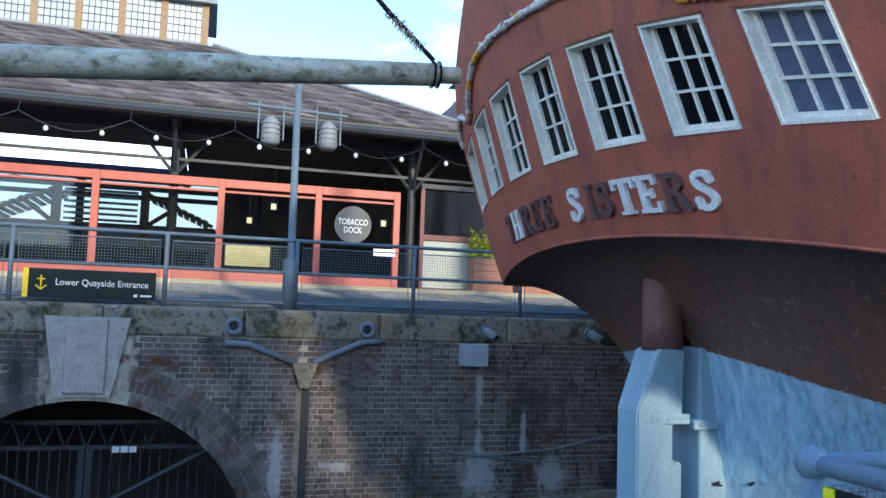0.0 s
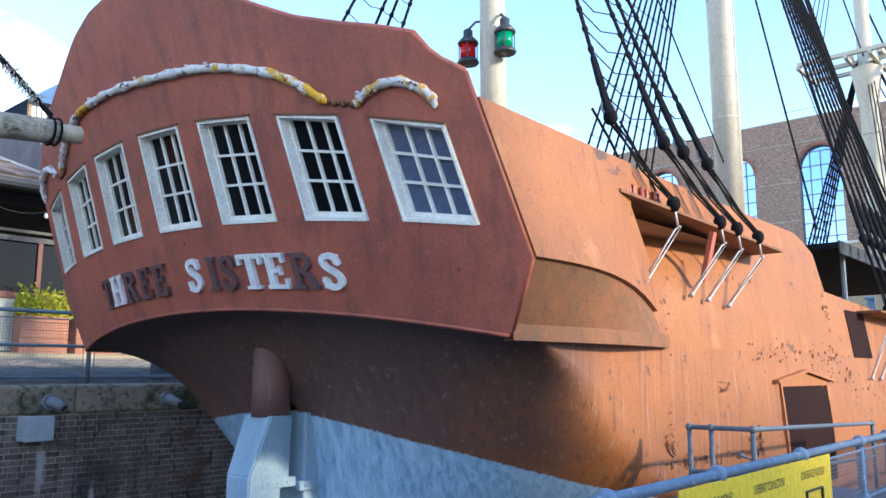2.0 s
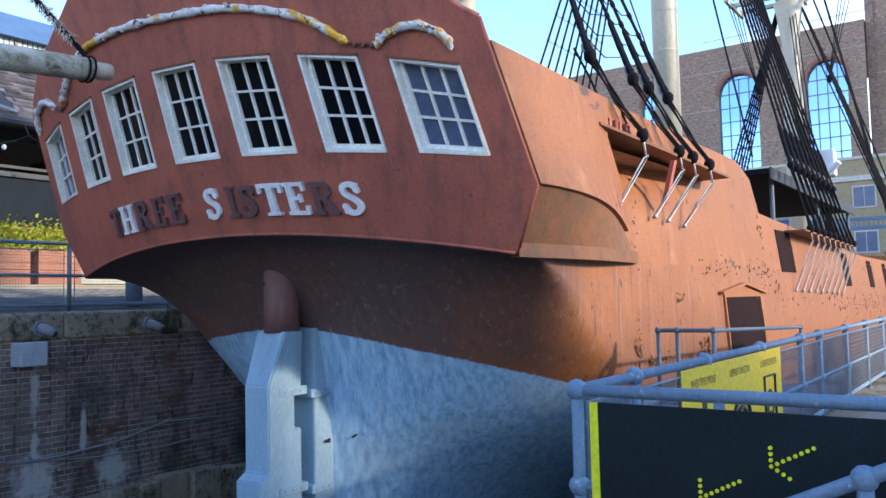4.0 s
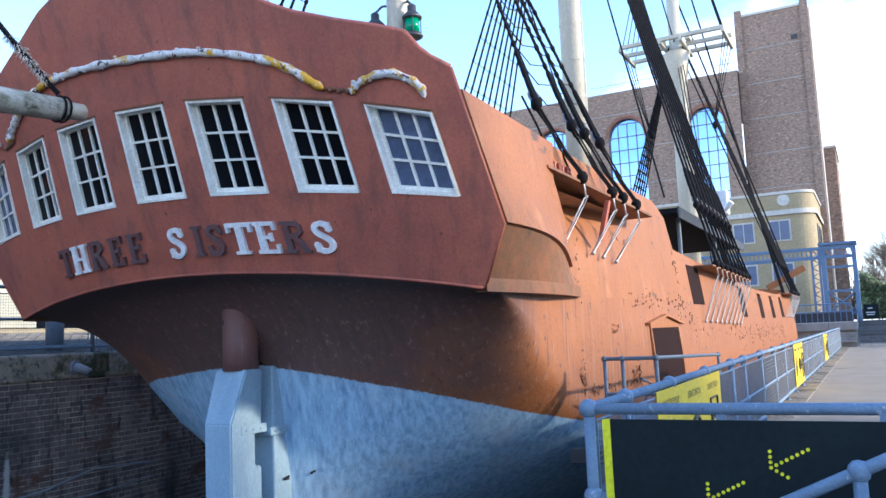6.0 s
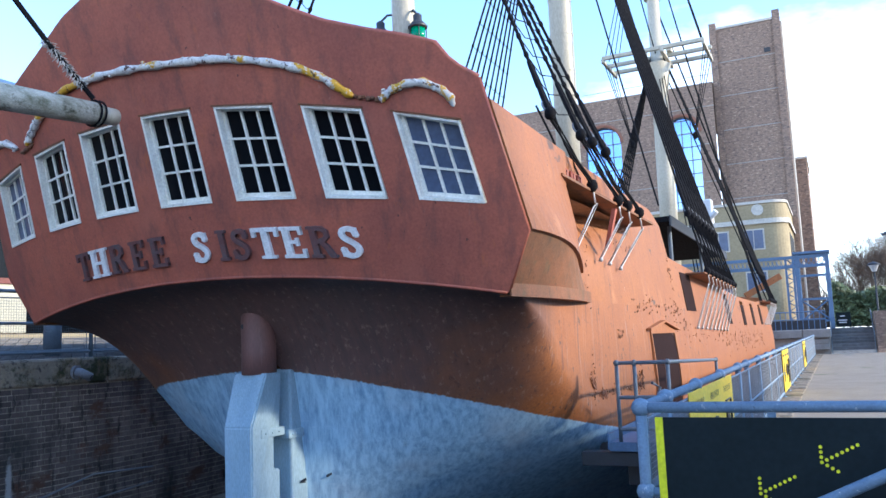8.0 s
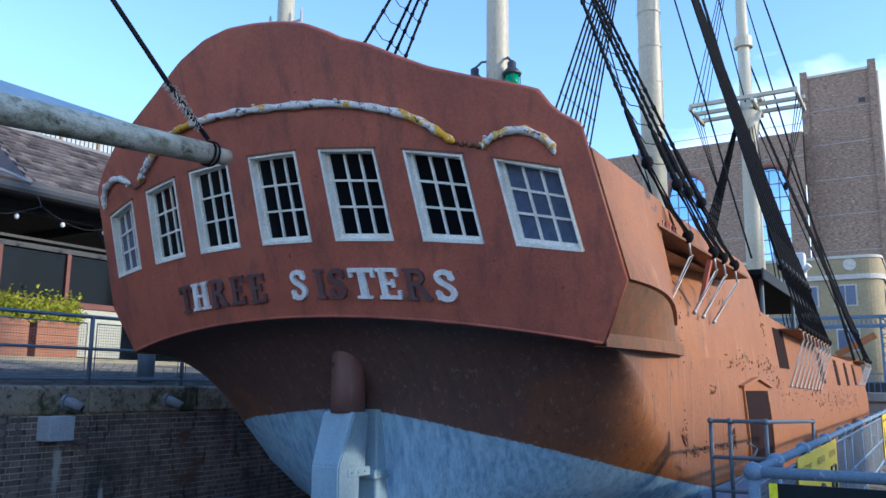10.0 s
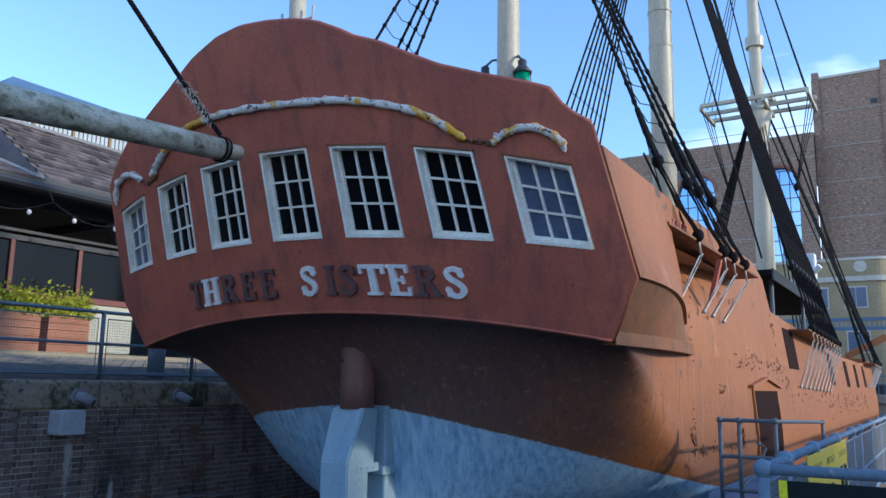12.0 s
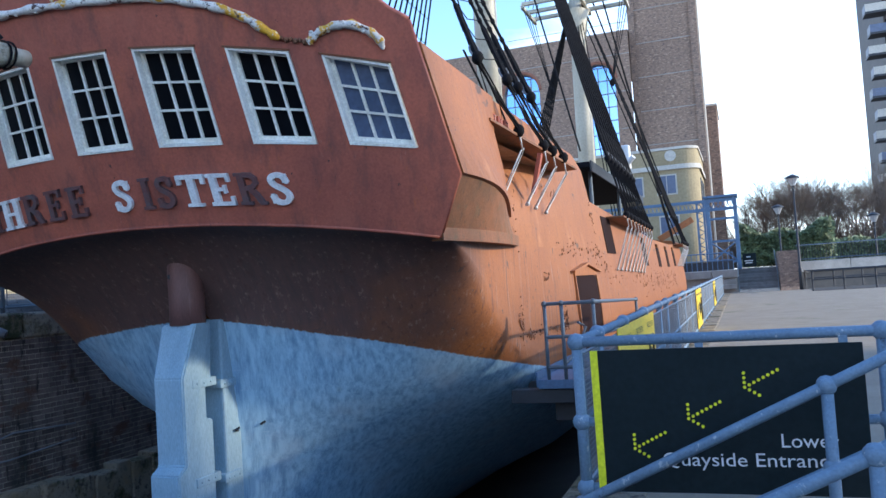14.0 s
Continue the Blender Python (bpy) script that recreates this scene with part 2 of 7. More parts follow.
SIGNK = mat("black_sign_panel", (0.010, 0.017, 0.019), 0.6, spec=0.15, var=(0.016, 0.024, 0.027), scale=1.5, amount=0.6, grain=25, bump=0.03)
WHITE = mat("white_vinyl", (0.75, 0.75, 0.75), 0.5, grain=30, bump=0.0, amount=0.2)
SLATE = mat("roof_slate", (0.10, 0.088, 0.094), 0.9, var=(0.165, 0.14, 0.13), scale=1.2, amount=0.8, grain=40, bump=0.3, island=0.5, spec=0.12)
LEAD = mat("lead_flashing", (0.20, 0.21, 0.23), 0.6, var=(0.17, 0.18, 0.2), scale=3, amount=0.7, grain=30, bump=0.1)
DARKST = mat("dark_steel", (0.03, 0.034, 0.042), 0.55, var=(0.018, 0.02, 0.025), scale=4, amount=0.6, grain=40, bump=0.1)
ORANGE = mat("vermilion_frame_paint", (0.42, 0.085, 0.05), 0.5, var=(0.33, 0.065, 0.04), scale=3, amount=0.6, grain=40, bump=0.05)
TIMBER = mat("pine_truss", (0.30, 0.20, 0.11), 0.7, var=(0.17, 0.11, 0.06), scale=6, amount=0.8, grain=50, bump=0.3, stretch=(1, 1, 6))
# near-black tone carries the shade of shed, arch and stair well in its colour
DARKIN = mat("shade_toned_surface", (0.07, 0.065, 0.06), 0.9, var=(0.04, 0.04, 0.04), scale=1.2, amount=0.8, grain=20, bump=0.1)
CREAM = mat("cream_board", (0.42, 0.42, 0.34), 0.6, var=(0.5, 0.47, 0.36), scale=2, amount=0.5, grain=30, bump=0.05)
TERRA = mat("terracotta_boards", (0.40, 0.17, 0.09), 0.7, var=(0.30, 0.12, 0.06), scale=4, amount=0.7, grain=40, bump=0.2)
LEAFY = mat("yellow_green_leaves", (0.40, 0.40, 0.03), 0.6, var=(0.20, 0.25, 0.02), scale=5, amount=0.9, grain=30, bump=0.0, island=0.4)
LEAFD = mat("dark_green_leaves", (0.17, 0.21, 0.10), 0.6, var=(0.06, 0.085, 0.035), scale=1.5, amount=0.9, grain=20, bump=0.0, island=0.4)
TWIG = mat("bare_twigs", (0.17, 0.135, 0.11), 0.9, var=(0.11, 0.09, 0.075), scale=0.4, amount=0.9, grain=5, bump=0.0)
FARBR = mat("mottled_brown_brick", (0.27, 0.185, 0.135), 0.9, var=(0.21, 0.14, 0.105), scale=0.12, amount=0.7, grain=4.5, bump=0.15)
extra_layer(FARBR, (0.12, 0.09, 0.078), 3.2, 0.50, 0.60, (1.0, 1.0, 2.4), 4.0)
extra_layer(FARBR, (0.42, 0.31, 0.22), 3.6, 0.55, 0.63, (1.0, 1.0, 2.6), 17.0)
YBRICK = mat("yellow_stock_brick", (0.36, 0.29, 0.17), 0.9, var=(0.25, 0.20, 0.12), scale=0.4, amount=0.7, grain=6, bump=0.15)
PALE = mat("pale_stone_band", (0.52, 0.49, 0.43), 0.8, var=(0.42, 0.39, 0.34), scale=0.8, amount=0.6, grain=10, bump=0.1)
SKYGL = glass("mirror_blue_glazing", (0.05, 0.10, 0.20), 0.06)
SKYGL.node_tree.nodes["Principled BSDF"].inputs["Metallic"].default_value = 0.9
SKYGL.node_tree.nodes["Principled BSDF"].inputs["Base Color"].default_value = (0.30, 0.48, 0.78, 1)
LANTG = mat("frosted_lantern_glass", (0.42, 0.47, 0.50), 0.35, var=(0.30, 0.34, 0.37), scale=4, amount=0.8, grain=25, bump=0.05)
STEELB = mat("blue_bridge_steel", (0.10, 0.18, 0.30), 0.55, var=(0.07, 0.12, 0.2), scale=2, amount=0.6, grain=20, bump=0.1)
CONC = mat("weathered_concrete", (0.34, 0.32, 0.29), 0.9, var=(0.2, 0.19, 0.17), scale=1.5, amount=0.8, grain=30, bump=0.4)
LAMPR = glass("red_lens", (0.5, 0.01, 0.01), 0.15)
LAMPG = glass("green_lens", (0.0, 0.25, 0.12), 0.15)
BRASSD = mat("dull_lamp_metal", (0.08, 0.085, 0.09), 0.45, 0.5, scale=8, grain=40, bump=0.15)
WARM = bpy.data.materials.new("warm_bulb")
WARM.use_nodes = True
WARM.node_tree.nodes["Principled BSDF"].inputs["Emission Color"].default_value = (1.0, 0.72, 0.32, 1)
WARM.node_tree.nodes["Principled BSDF"].inputs["Emission Strength"].default_value = 1.2
BULB = mat("frosted_bulb", (0.7, 0.7, 0.68), 0.3, grain=20, bump=0.0)
PLAST = mat("grey_vent_box", (0.40, 0.44, 0.48), 0.5, var=(0.32, 0.35, 0.38), scale=5, amount=0.5, grain=30, bump=0.05)


def underwater_blue(m, pts, blue=(0.40, 0.61, 0.76), dark=(0.17, 0.31, 0.50)):
    """Blue boot-topping below a line that sinks from the stern forward, with a ragged brushed edge and runs."""
    N, L = m.node_tree.nodes, m.node_tree.links
    b = N["Principled BSDF"]
    old = b.inputs["Base Color"].links[0].from_socket
    co = N.new("ShaderNodeTexCoord")
    sp = N.new("ShaderNodeSeparateXYZ")
    geo = N.new("ShaderNodeNewGeometry")
    L.new(geo.outputs["Position"], sp.inputs[0])
    ramp = N.new("ShaderNodeFloatCurve")
    mr = N.new("ShaderNodeMapRange")
    mr.inputs[1].default_value, mr.inputs[2].default_value = 6.0, 46.0
    L.new(sp.outputs["Y"], mr.inputs[0])
    c = ramp.mapping.curves[0]
    for k, (y, z) in enumerate(pts):
        px, py = (y - 6.0) / 40.0, (z + 2.0) / 5.0
        if k < 2:
            c.points[k].location = (px, py)
        else:
            c.points.new(px, py)
    for p in c.points:
        p.handle_type = "VECTOR"
    ramp.mapping.update()
    L.new(mr.outputs[0], ramp.inputs["Value"])
    zl = N.new("ShaderNodeMapRange")
    zl.inputs[3].default_value, zl.inputs[4].default_value = -2.0, 3.0
    L.new(ramp.outputs[0], zl.inputs[0])
    nz = N.new("ShaderNodeTexNoise")
    nz.inputs["Scale"].default_value, nz.inputs["Detail"].default_value = 22.0, 8
    L.new(co.outputs["Object"], nz.inputs["Vector"])
    ns = N.new("ShaderNodeMapRange")
    ns.inputs[1].default_value, ns.inputs[2].default_value, ns.inputs[3].default_value, ns.inputs[4].default_value = 0.3, 0.7, -0.009, 0.009
    L.new(nz.outputs[0], ns.inputs[0])
    heel = N.new("ShaderNodeMath")
    heel.operation = "MULTIPLY_ADD"
    heel.inputs[1].default_value, heel.inputs[2].default_value = -0.046, -0.046 * 5.62
    L.new(sp.outputs["X"], heel.inputs[0])
    tilted = N.new("ShaderNodeMath")
    tilted.operation = "ADD"
    L.new(zl.outputs[0], tilted.inputs[0])
    L.new(heel.outputs[0], tilted.inputs[1])
    d = N.new("ShaderNodeMath")
    d.operation = "SUBTRACT"
    L.new(tilted.outputs[0], d.inputs[0])
    L.new(sp.outputs["Z"], d.inputs[1])
    d2 = N.new("ShaderNodeMath")
    d2.operation = "ADD"
    L.new(d.outputs[0], d2.inputs[0])
    L.new(ns.outputs[0], d2.inputs[1])
    st = N.new("ShaderNodeMapRange")
    st.inputs[1].default_value, st.inputs[2].default_value = -0.006, 0.008
    L.new(d2.outputs[0], st.inputs[0])
    mp = N.new("ShaderNodeMapping")
    mp.inputs["Scale"].default_value = (7.0, 7.0, 0.2)
    L.new(co.outputs["Object"], mp.inputs[0])
    n3 = N.new("ShaderNodeTexNoise")
    n3.inputs["Scale"].default_value, n3.inputs["Detail"].default_value, n3.inputs["Roughness"].default_value = 1.5, 10, 0.72
    L.new(mp.outputs[0], n3.inputs["Vector"])
    r3 = N.new("ShaderNodeMapRange")
    r3.inputs[1].default_value, r3.inputs[2].default_value = 0.41, 0.65
    L.new(n3.outputs[0], r3.inputs[0])
    bl = N.new("ShaderNodeMixRGB")
    bl.inputs[1].default_value, bl.inputs[2].default_value = (*blue, 1), (*dark, 1)
    L.new(r3.outputs[0], bl.inputs[0])
    n4 = N.new("ShaderNodeTexNoise")
    n4.inputs["Scale"].default_value, n4.inputs["Detail"].default_value = 1.3, 9
    L.new(co.outputs["Object"], n4.inputs["Vector"])
    r4 = N.new("ShaderNodeMapRange")
    r4.inputs[1].default_value, r4.inputs[2].default_value, r4.inputs[4].default_value = 0.5, 0.75, 0.6
    L.new(n4.outputs[0], r4.inputs[0])
    bl2 = N.new("ShaderNodeMixRGB")
    bl2.inputs[2].default_value = (0.44, 0.52, 0.60, 1)
    L.new(r4.outputs[0], bl2.inputs[0])
    L.new(bl.outputs[0], bl2.inputs[1])
    # fine brushed scratches along the plating, and dark scuffs
    last = bl2.outputs[0]
    for tone, sc, lo, hi, stretch in (((0.60, 0.69, 0.78, 1), 3.0, 0.60, 0.74, (1.5, 1.5, 16)), ((0.10, 0.16, 0.26, 1), 2.2, 0.60, 0.80, (3.5, 3.5, 0.5)), ((0.16, 0.15, 0.13, 1), 9.0, 0.70, 0.74, (1, 1, 1))):
        m5 = N.new("ShaderNodeMapping")
        m5.inputs["Scale"].default_value, m5.inputs["Location"].default_value = stretch, (sc, 2 * sc, sc)
        L.new(co.outputs["Object"], m5.inputs[0])
        n5 = N.new("ShaderNodeTexNoise")
        n5.inputs["Scale"].default_value, n5.inputs["Detail"].default_value, n5.inputs["Roughness"].default_value = sc, 9, 0.7
        L.new(m5.outputs[0], n5.inputs["Vector"])
        r5 = N.new("ShaderNodeMapRange")
        r5.inputs[1].default_value, r5.inputs[2].default_value, r5.inputs[4].default_value = lo, hi, 0.6
        L.new(n5.outputs[0], r5.inputs[0])
        x5 = N.new("ShaderNodeMixRGB")
        x5.inputs[2].default_value = tone
        L.new(r5.outputs[0], x5.inputs[0])
        L.new(last, x5.inputs[1])
        last = x5.outputs[0]
    mx = N.new("ShaderNodeMixRGB")
    L.new(st.outputs[0], mx.inputs[0])
    L.new(old, mx.inputs[1])
    L.new(last, mx.inputs[2])
    L.new(mx.outputs[0], b.inputs["Base Color"])
    return m


def counter_shade(m):
    """The counter's shade put into its colour: brown aft, giving way in patches to the side's orange."""
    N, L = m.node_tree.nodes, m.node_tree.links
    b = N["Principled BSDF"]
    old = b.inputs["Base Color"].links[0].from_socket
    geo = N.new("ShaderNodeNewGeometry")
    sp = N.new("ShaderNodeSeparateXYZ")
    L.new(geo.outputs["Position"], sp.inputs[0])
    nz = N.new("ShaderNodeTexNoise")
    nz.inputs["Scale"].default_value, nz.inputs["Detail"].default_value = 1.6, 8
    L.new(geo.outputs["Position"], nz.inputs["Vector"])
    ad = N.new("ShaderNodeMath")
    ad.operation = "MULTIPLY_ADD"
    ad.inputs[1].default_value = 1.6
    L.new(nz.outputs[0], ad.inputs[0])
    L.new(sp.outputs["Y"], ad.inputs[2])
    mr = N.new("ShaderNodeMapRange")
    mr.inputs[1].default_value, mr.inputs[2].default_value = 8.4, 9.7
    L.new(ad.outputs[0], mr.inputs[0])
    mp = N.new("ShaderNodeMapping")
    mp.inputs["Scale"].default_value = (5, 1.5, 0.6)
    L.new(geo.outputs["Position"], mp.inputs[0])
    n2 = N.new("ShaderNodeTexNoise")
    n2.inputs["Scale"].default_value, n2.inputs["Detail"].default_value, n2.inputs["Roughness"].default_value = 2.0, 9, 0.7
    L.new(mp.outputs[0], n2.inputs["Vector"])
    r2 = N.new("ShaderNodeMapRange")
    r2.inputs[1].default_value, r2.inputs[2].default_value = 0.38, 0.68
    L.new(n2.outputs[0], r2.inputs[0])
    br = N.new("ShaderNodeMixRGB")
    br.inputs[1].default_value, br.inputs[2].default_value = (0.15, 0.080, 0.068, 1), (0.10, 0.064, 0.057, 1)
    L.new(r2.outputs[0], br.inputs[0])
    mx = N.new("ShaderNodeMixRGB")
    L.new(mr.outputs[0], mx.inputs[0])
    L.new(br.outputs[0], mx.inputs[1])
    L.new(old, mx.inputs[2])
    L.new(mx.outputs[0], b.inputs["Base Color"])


WATERLINE = [(6.0, 1.36), (46.0, -0.45), (7.59, 1.27), (7.8, 1.12), (8.07, 1.015), (8.36, 0.905), (8.85, 0.75), (9.46, 0.62), (10.24, 0.48), (12.5, 0.17), (18.0, -0.12)]
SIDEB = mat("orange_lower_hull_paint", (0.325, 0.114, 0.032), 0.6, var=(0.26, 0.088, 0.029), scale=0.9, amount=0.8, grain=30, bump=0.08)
extra_layer(SIDEB, (0.20, 0.12, 0.095), 2.6, 0.6, 0.8, (2.5, 2.5, 0.4), 3.0)
extra_layer(SIDEB, (0.17, 0.075, 0.04), 2.4, 0.60, 0.74, (4.0, 4.0, 0.3), 9.0)
extra_layer(SIDEB, (0.09, 0.05, 0.035), 8.0, 0.61, 0.64, (1.0, 1.0, 0.8), 7.0)
counter_shade(SIDEB)
extra_layer(SIDEB, (0.36, 0.23, 0.18), 3.2, 0.57, 0.72, (5.0, 5.0, 0.15), 21.0)
extra_layer(SIDEB, (0.10, 0.045, 0.035), 2.6, 0.56, 0.70, (5.0, 5.0, 0.25), 41.0)
STAIN = mat("moss_stained_panel_paint", (0.25, 0.095, 0.036), 0.7, var=(0.15, 0.072, 0.032), scale=2.2, amount=0.9, grain=40, bump=0.15)
extra_layer(STAIN, (0.07, 0.05, 0.03), 4.0, 0.55, 0.70, (2, 2, 0.8), 13.0)
extra_layer(STAIN, (0.10, 0.085, 0.04), 2.6, 0.56, 0.72, (1, 1, 1), 3.0)
underwater_blue(SIDEB, WATERLINE)
RUDB = mat("blue_grey_rudder_paint", (0.35, 0.49, 0.58), 0.6, var=(0.24, 0.37, 0.48), scale=1.6, amount=0.8, grain=40, bump=0.1, stretch=(2, 2, 0.5))


# ---- helpers for meshes ----
BASE = {}


def thing(name, label, category, at=(0, 0, 0), group="", kind=""):
    """An empty at the base of a thing; its parts are given in world metres."""
    ob = new(name)
    ob.location = at
    ob.empty_display_size = 0.1
    BASE[ob.name] = Vector(at)
    return tagged(ob, label, category, group, kind)


def part(name, bm, material, parent=None, label="", smooth=False):
    me = bpy.data.meshes.new(name)
    base = BASE.get(parent.name, Vector()) if parent else Vector()
    if base.length:
        bmesh.ops.translate(bm, verts=bm.verts, vec=-base)
    bm.to_mesh(me)
    bm.free()
    for m in (material if isinstance(material, (list, tuple)) else (material,)):
        me.materials.append(m)
    if smooth:
        for p in me.polygons:
            p.use_smooth = True
    ob = new(name, me)
    if parent:
        ob.parent = parent
        BASE[ob.name] = base
    else:
        BASE[ob.name] = Vector()
    if label:
        ob["label"] = label
    return ob


def single(name, bm, material, label, category, kind="", group="", smooth=False):
    return tagged(part(name, bm, material, None, "", smooth), label, category, group, kind)


def box(bm, x0, x1, y0, y1, z0, z1, bevel=0.0, m=None):
    v = [bm.verts.new((x, y, z)) for x in (x0, x1) for y in (y0, y1) for z in (z0, z1)]
    fs = [bm.faces.new([v[i] for i in q]) for q in ((0, 1, 3, 2), (4, 6, 7, 5), (0, 4, 5, 1), (2, 3, 7, 6), (0, 2, 6, 4), (1, 5, 7, 3))]
    if bevel:
        es = list({e for f in fs for e in f.edges})
        r = bmesh.ops.bevel(bm, geom=es, offset=bevel, segments=2, affect="EDGES", profile=0.5)
        v = list({w for f in r["faces"] for w in f.verts} | {w for w in v if w.is_valid})
    if m is not None:
        bmesh.ops.transform(bm, matrix=m, verts=[w for w in v if w.is_valid])
    return v


def boxed(*a, bevel=0.0, m=None):
    bm = bmesh.new()
    box(bm, *a, bevel=bevel, m=m)
    return bm


def tube(bm, pts, r, seg=8, cap=True):
    """A round bar along a line of points; r may be one radius or one for each point."""
    pts = [Vector(p) for p in pts]
    rs = r if isinstance(r, (list, tuple)) else [r] * len(pts)
    rings = []
    side = None
    for i, p in enumerate(pts):
        d = (pts[min(i + 1, len(pts) - 1)] - pts[max(i - 1, 0)]).normalized()
        if side is None:
            side = d.orthogonal().normalized()
        side = (side - d * side.dot(d)).normalized()
        up = d.cross(side)
        rings.append([bm.verts.new(p + rs[i] * (math.cos(a) * side + math.sin(a) * up)) for a in (2 * math.pi * k / seg for k in range(seg))])
    for a, b in zip(rings, rings[1:]):
        for k in range(seg):
            bm.faces.new((a[k], a[(k + 1) % seg], b[(k + 1) % seg], b[k]))
    if cap:
        bm.faces.new(list(reversed(rings[0])))
        bm.faces.new(rings[-1])


def tubed(pts, r, seg=8):
    bm = bmesh.new()
    tube(bm, pts, r, seg)
    return bm


def ball(bm, p, r, seg=10, sz=1.0):
    bmesh.ops.create_uvsphere(bm, u_segments=seg, v_segments=max(4, seg // 2 + 1), radius=r, matrix=Matrix.Translation(p) @ Matrix.Diagonal((1, 1, sz, 1)))


def sheet(bm, grid, skip=()):
    """Faces over a grid of points, rows of equal length."""
    vs = [[bm.verts.new(p) for p in row] for row in grid]
    for i in range(len(vs) - 1):
        for j in range(len(vs[0]) - 1):
            if (i, j) not in skip:
                q = [vs[i][j], vs[i][j + 1], vs[i + 1][j + 1], vs[i + 1][j]]
                bm.faces.new(q)
    return vs


def curve_at(pts, x):
    """Value at x of a line through points, straight between them."""
    for (a, b), (c, d) in zip(pts, pts[1:]):
        if x <= c:
            return b + (d - b) * (x - a) / (c - a) if x > a else b
    return pts[-1][1]


def words(text, size, width=None):
    """Letters as a flat mesh in the x-z plane, starting at the origin."""
    cu = bpy.data.curves.new("lettering", "FONT")
    cu.body, cu.size, cu.extrude, cu.resolution_u = text, size, 0.0, 3
    ob = new("lettering", cu)
    me = bpy.data.meshes.new_from_object(ob.evaluated_get(bpy.context.evaluated_depsgraph_get()))
    bm = bmesh.new()
    bm.from_mesh(me)
    bpy.data.objects.remove(ob)
    bpy.data.meshes.remove(me)
    bpy.data.curves.remove(cu)
    xs = [v.co.x for v in bm.verts]
    k = width / (max(xs) - min(xs)) if width else 1.0
    x0 = min(xs)
    for v in bm.verts:
        v.co = Vector(((v.co.x - x0) * k, 0.0, v.co.y))
    return bm
# ---- the ship ----
XC = -5.62
ship = thing("sailing_ship", "red-brown replica three-masted sailing ship with blue bottom in a dry dock", "ship", (XC, 7.65, -2.9))


def fan(s, z):
    return s * (1.0 - 0.042 * (z - 3.2))


def stern(s, z, out=0.0):
    """A place on the curved, aft-leaning transom; out: metres proud of it."""
    u = fan(s, z)
    return Vector((XC + u, 5.96 + 0.046 * u * u + 0.07 * u - 0.33 * (z - 3.2) - out, z - out * 0.3))


CROWN = [(-3.76, 4.30), (-3.5, 4.51), (-2.98, 4.79), (-2.46, 4.97), (-1.88, 5.19), (-1.25, 5.47), (-0.77, 5.61), (-0.35, 5.66), (0.07, 5.645), (0.5, 5.6), (0.82, 5.53), (1.1, 5.41),
         (1.27, 5.32), (1.58, 5.22), (1.89, 5.07), (2.22, 4.92), (2.66, 4.79), (3.03, 4.70), (3.33, 4.61), (3.44, 4.40), (3.66, 4.25)]
LEFT, RIGHT, CORNER = -3.76, 3.66, 3.28      # edges of the transom, and its lower corners


def z_crown(s):
    return curve_at(CROWN, s)


def z_foot(s):
    a = abs(s)
    return 2.405 - 0.0315 * a * a if a < CORNER else 2.066 + (a - CORNER) * 1.70


def z_sill(s):
    return 3.25 - 0.017 * s * s - 0.015 * s


def z_head(s):
    return 4.26 - 0.032 * s * s - 0.015 * s


WIN = [(-3.10, 0.34), (-2.05, 0.335), (-1.045, 0.355), (0.022, 0.355), (1.053, 0.354), (2.068, 0.322), (3.035, 0.32)]
cols = sorted({round(LEFT + (RIGHT - LEFT) * k / 60, 3) for k in range(61)} | {round(c + e * h, 3) for c, h in WIN for e in (-1, 1)} | {-CORNER, CORNER})
cols = [c for i, c in enumerate(cols) if i == 0 or c - cols[i - 1] > 0.012 or any(abs(abs(c - w) - h) < 0.002 for w, h in WIN)]
ROWS = [("f", k / 5) for k in range(5)] + [("w", k / 6) for k in range(6)] + [("t", k / 6) for k in range(7)]


def z_row(s, kind, v):
    f, a, b, t = z_foot(s), z_sill(s), z_head(s), z_crown(s)
    if kind == "f":
        return f + (a - f) * v
    if kind == "w":
        return a + (b - a) * v
    return b + max(t - b, 0.05) * v


grid = [[stern(s, z_row(s, k, v)) for s in cols] for k, v in ROWS]
skip = set()
for i in range(5, 11):
    for j in range(len(cols) - 1):
        mid = (cols[j] + cols[j + 1]) / 2
        if any(abs(mid - c) < h for c, h in WIN):
            skip.add((i, j))
bm = bmesh.new()
sheet(bm, grid, skip)
bmesh.ops.recalc_face_normals(bm, faces=bm.faces)
transom = part("transom", bm, HULL, ship, "shaded red-brown transom with raised crown", True)
sol = transom.modifiers.new("thickness", "SOLIDIFY")
sol.thickness, sol.offset, sol.use_rim = 0.07, 0.0, False
part("crown_edge", tubed([stern(c, z_crown(c)) for c in [LEFT + (RIGHT - LEFT) * k / 90 for k in range(91)]], 0.036, 6), HULL, ship, "", True)
for sg in (1, -1):
    part("corner_edge", tubed([stern(RIGHT if sg > 0 else LEFT, z) for z in (4.25, 3.5, 2.71)] + [stern(sg * CORNER, 2.066)], 0.03, 6), HULL, ship, "", True)

# thin lip along the foot of the transom
part("rubbing_strip", tubed([stern(s, z_foot(s) + 0.005, 0.025) for s in [-CORNER + 2 * CORNER * k / 40 for k in range(41)]], 0.022, 6), HULL, ship, "", True)


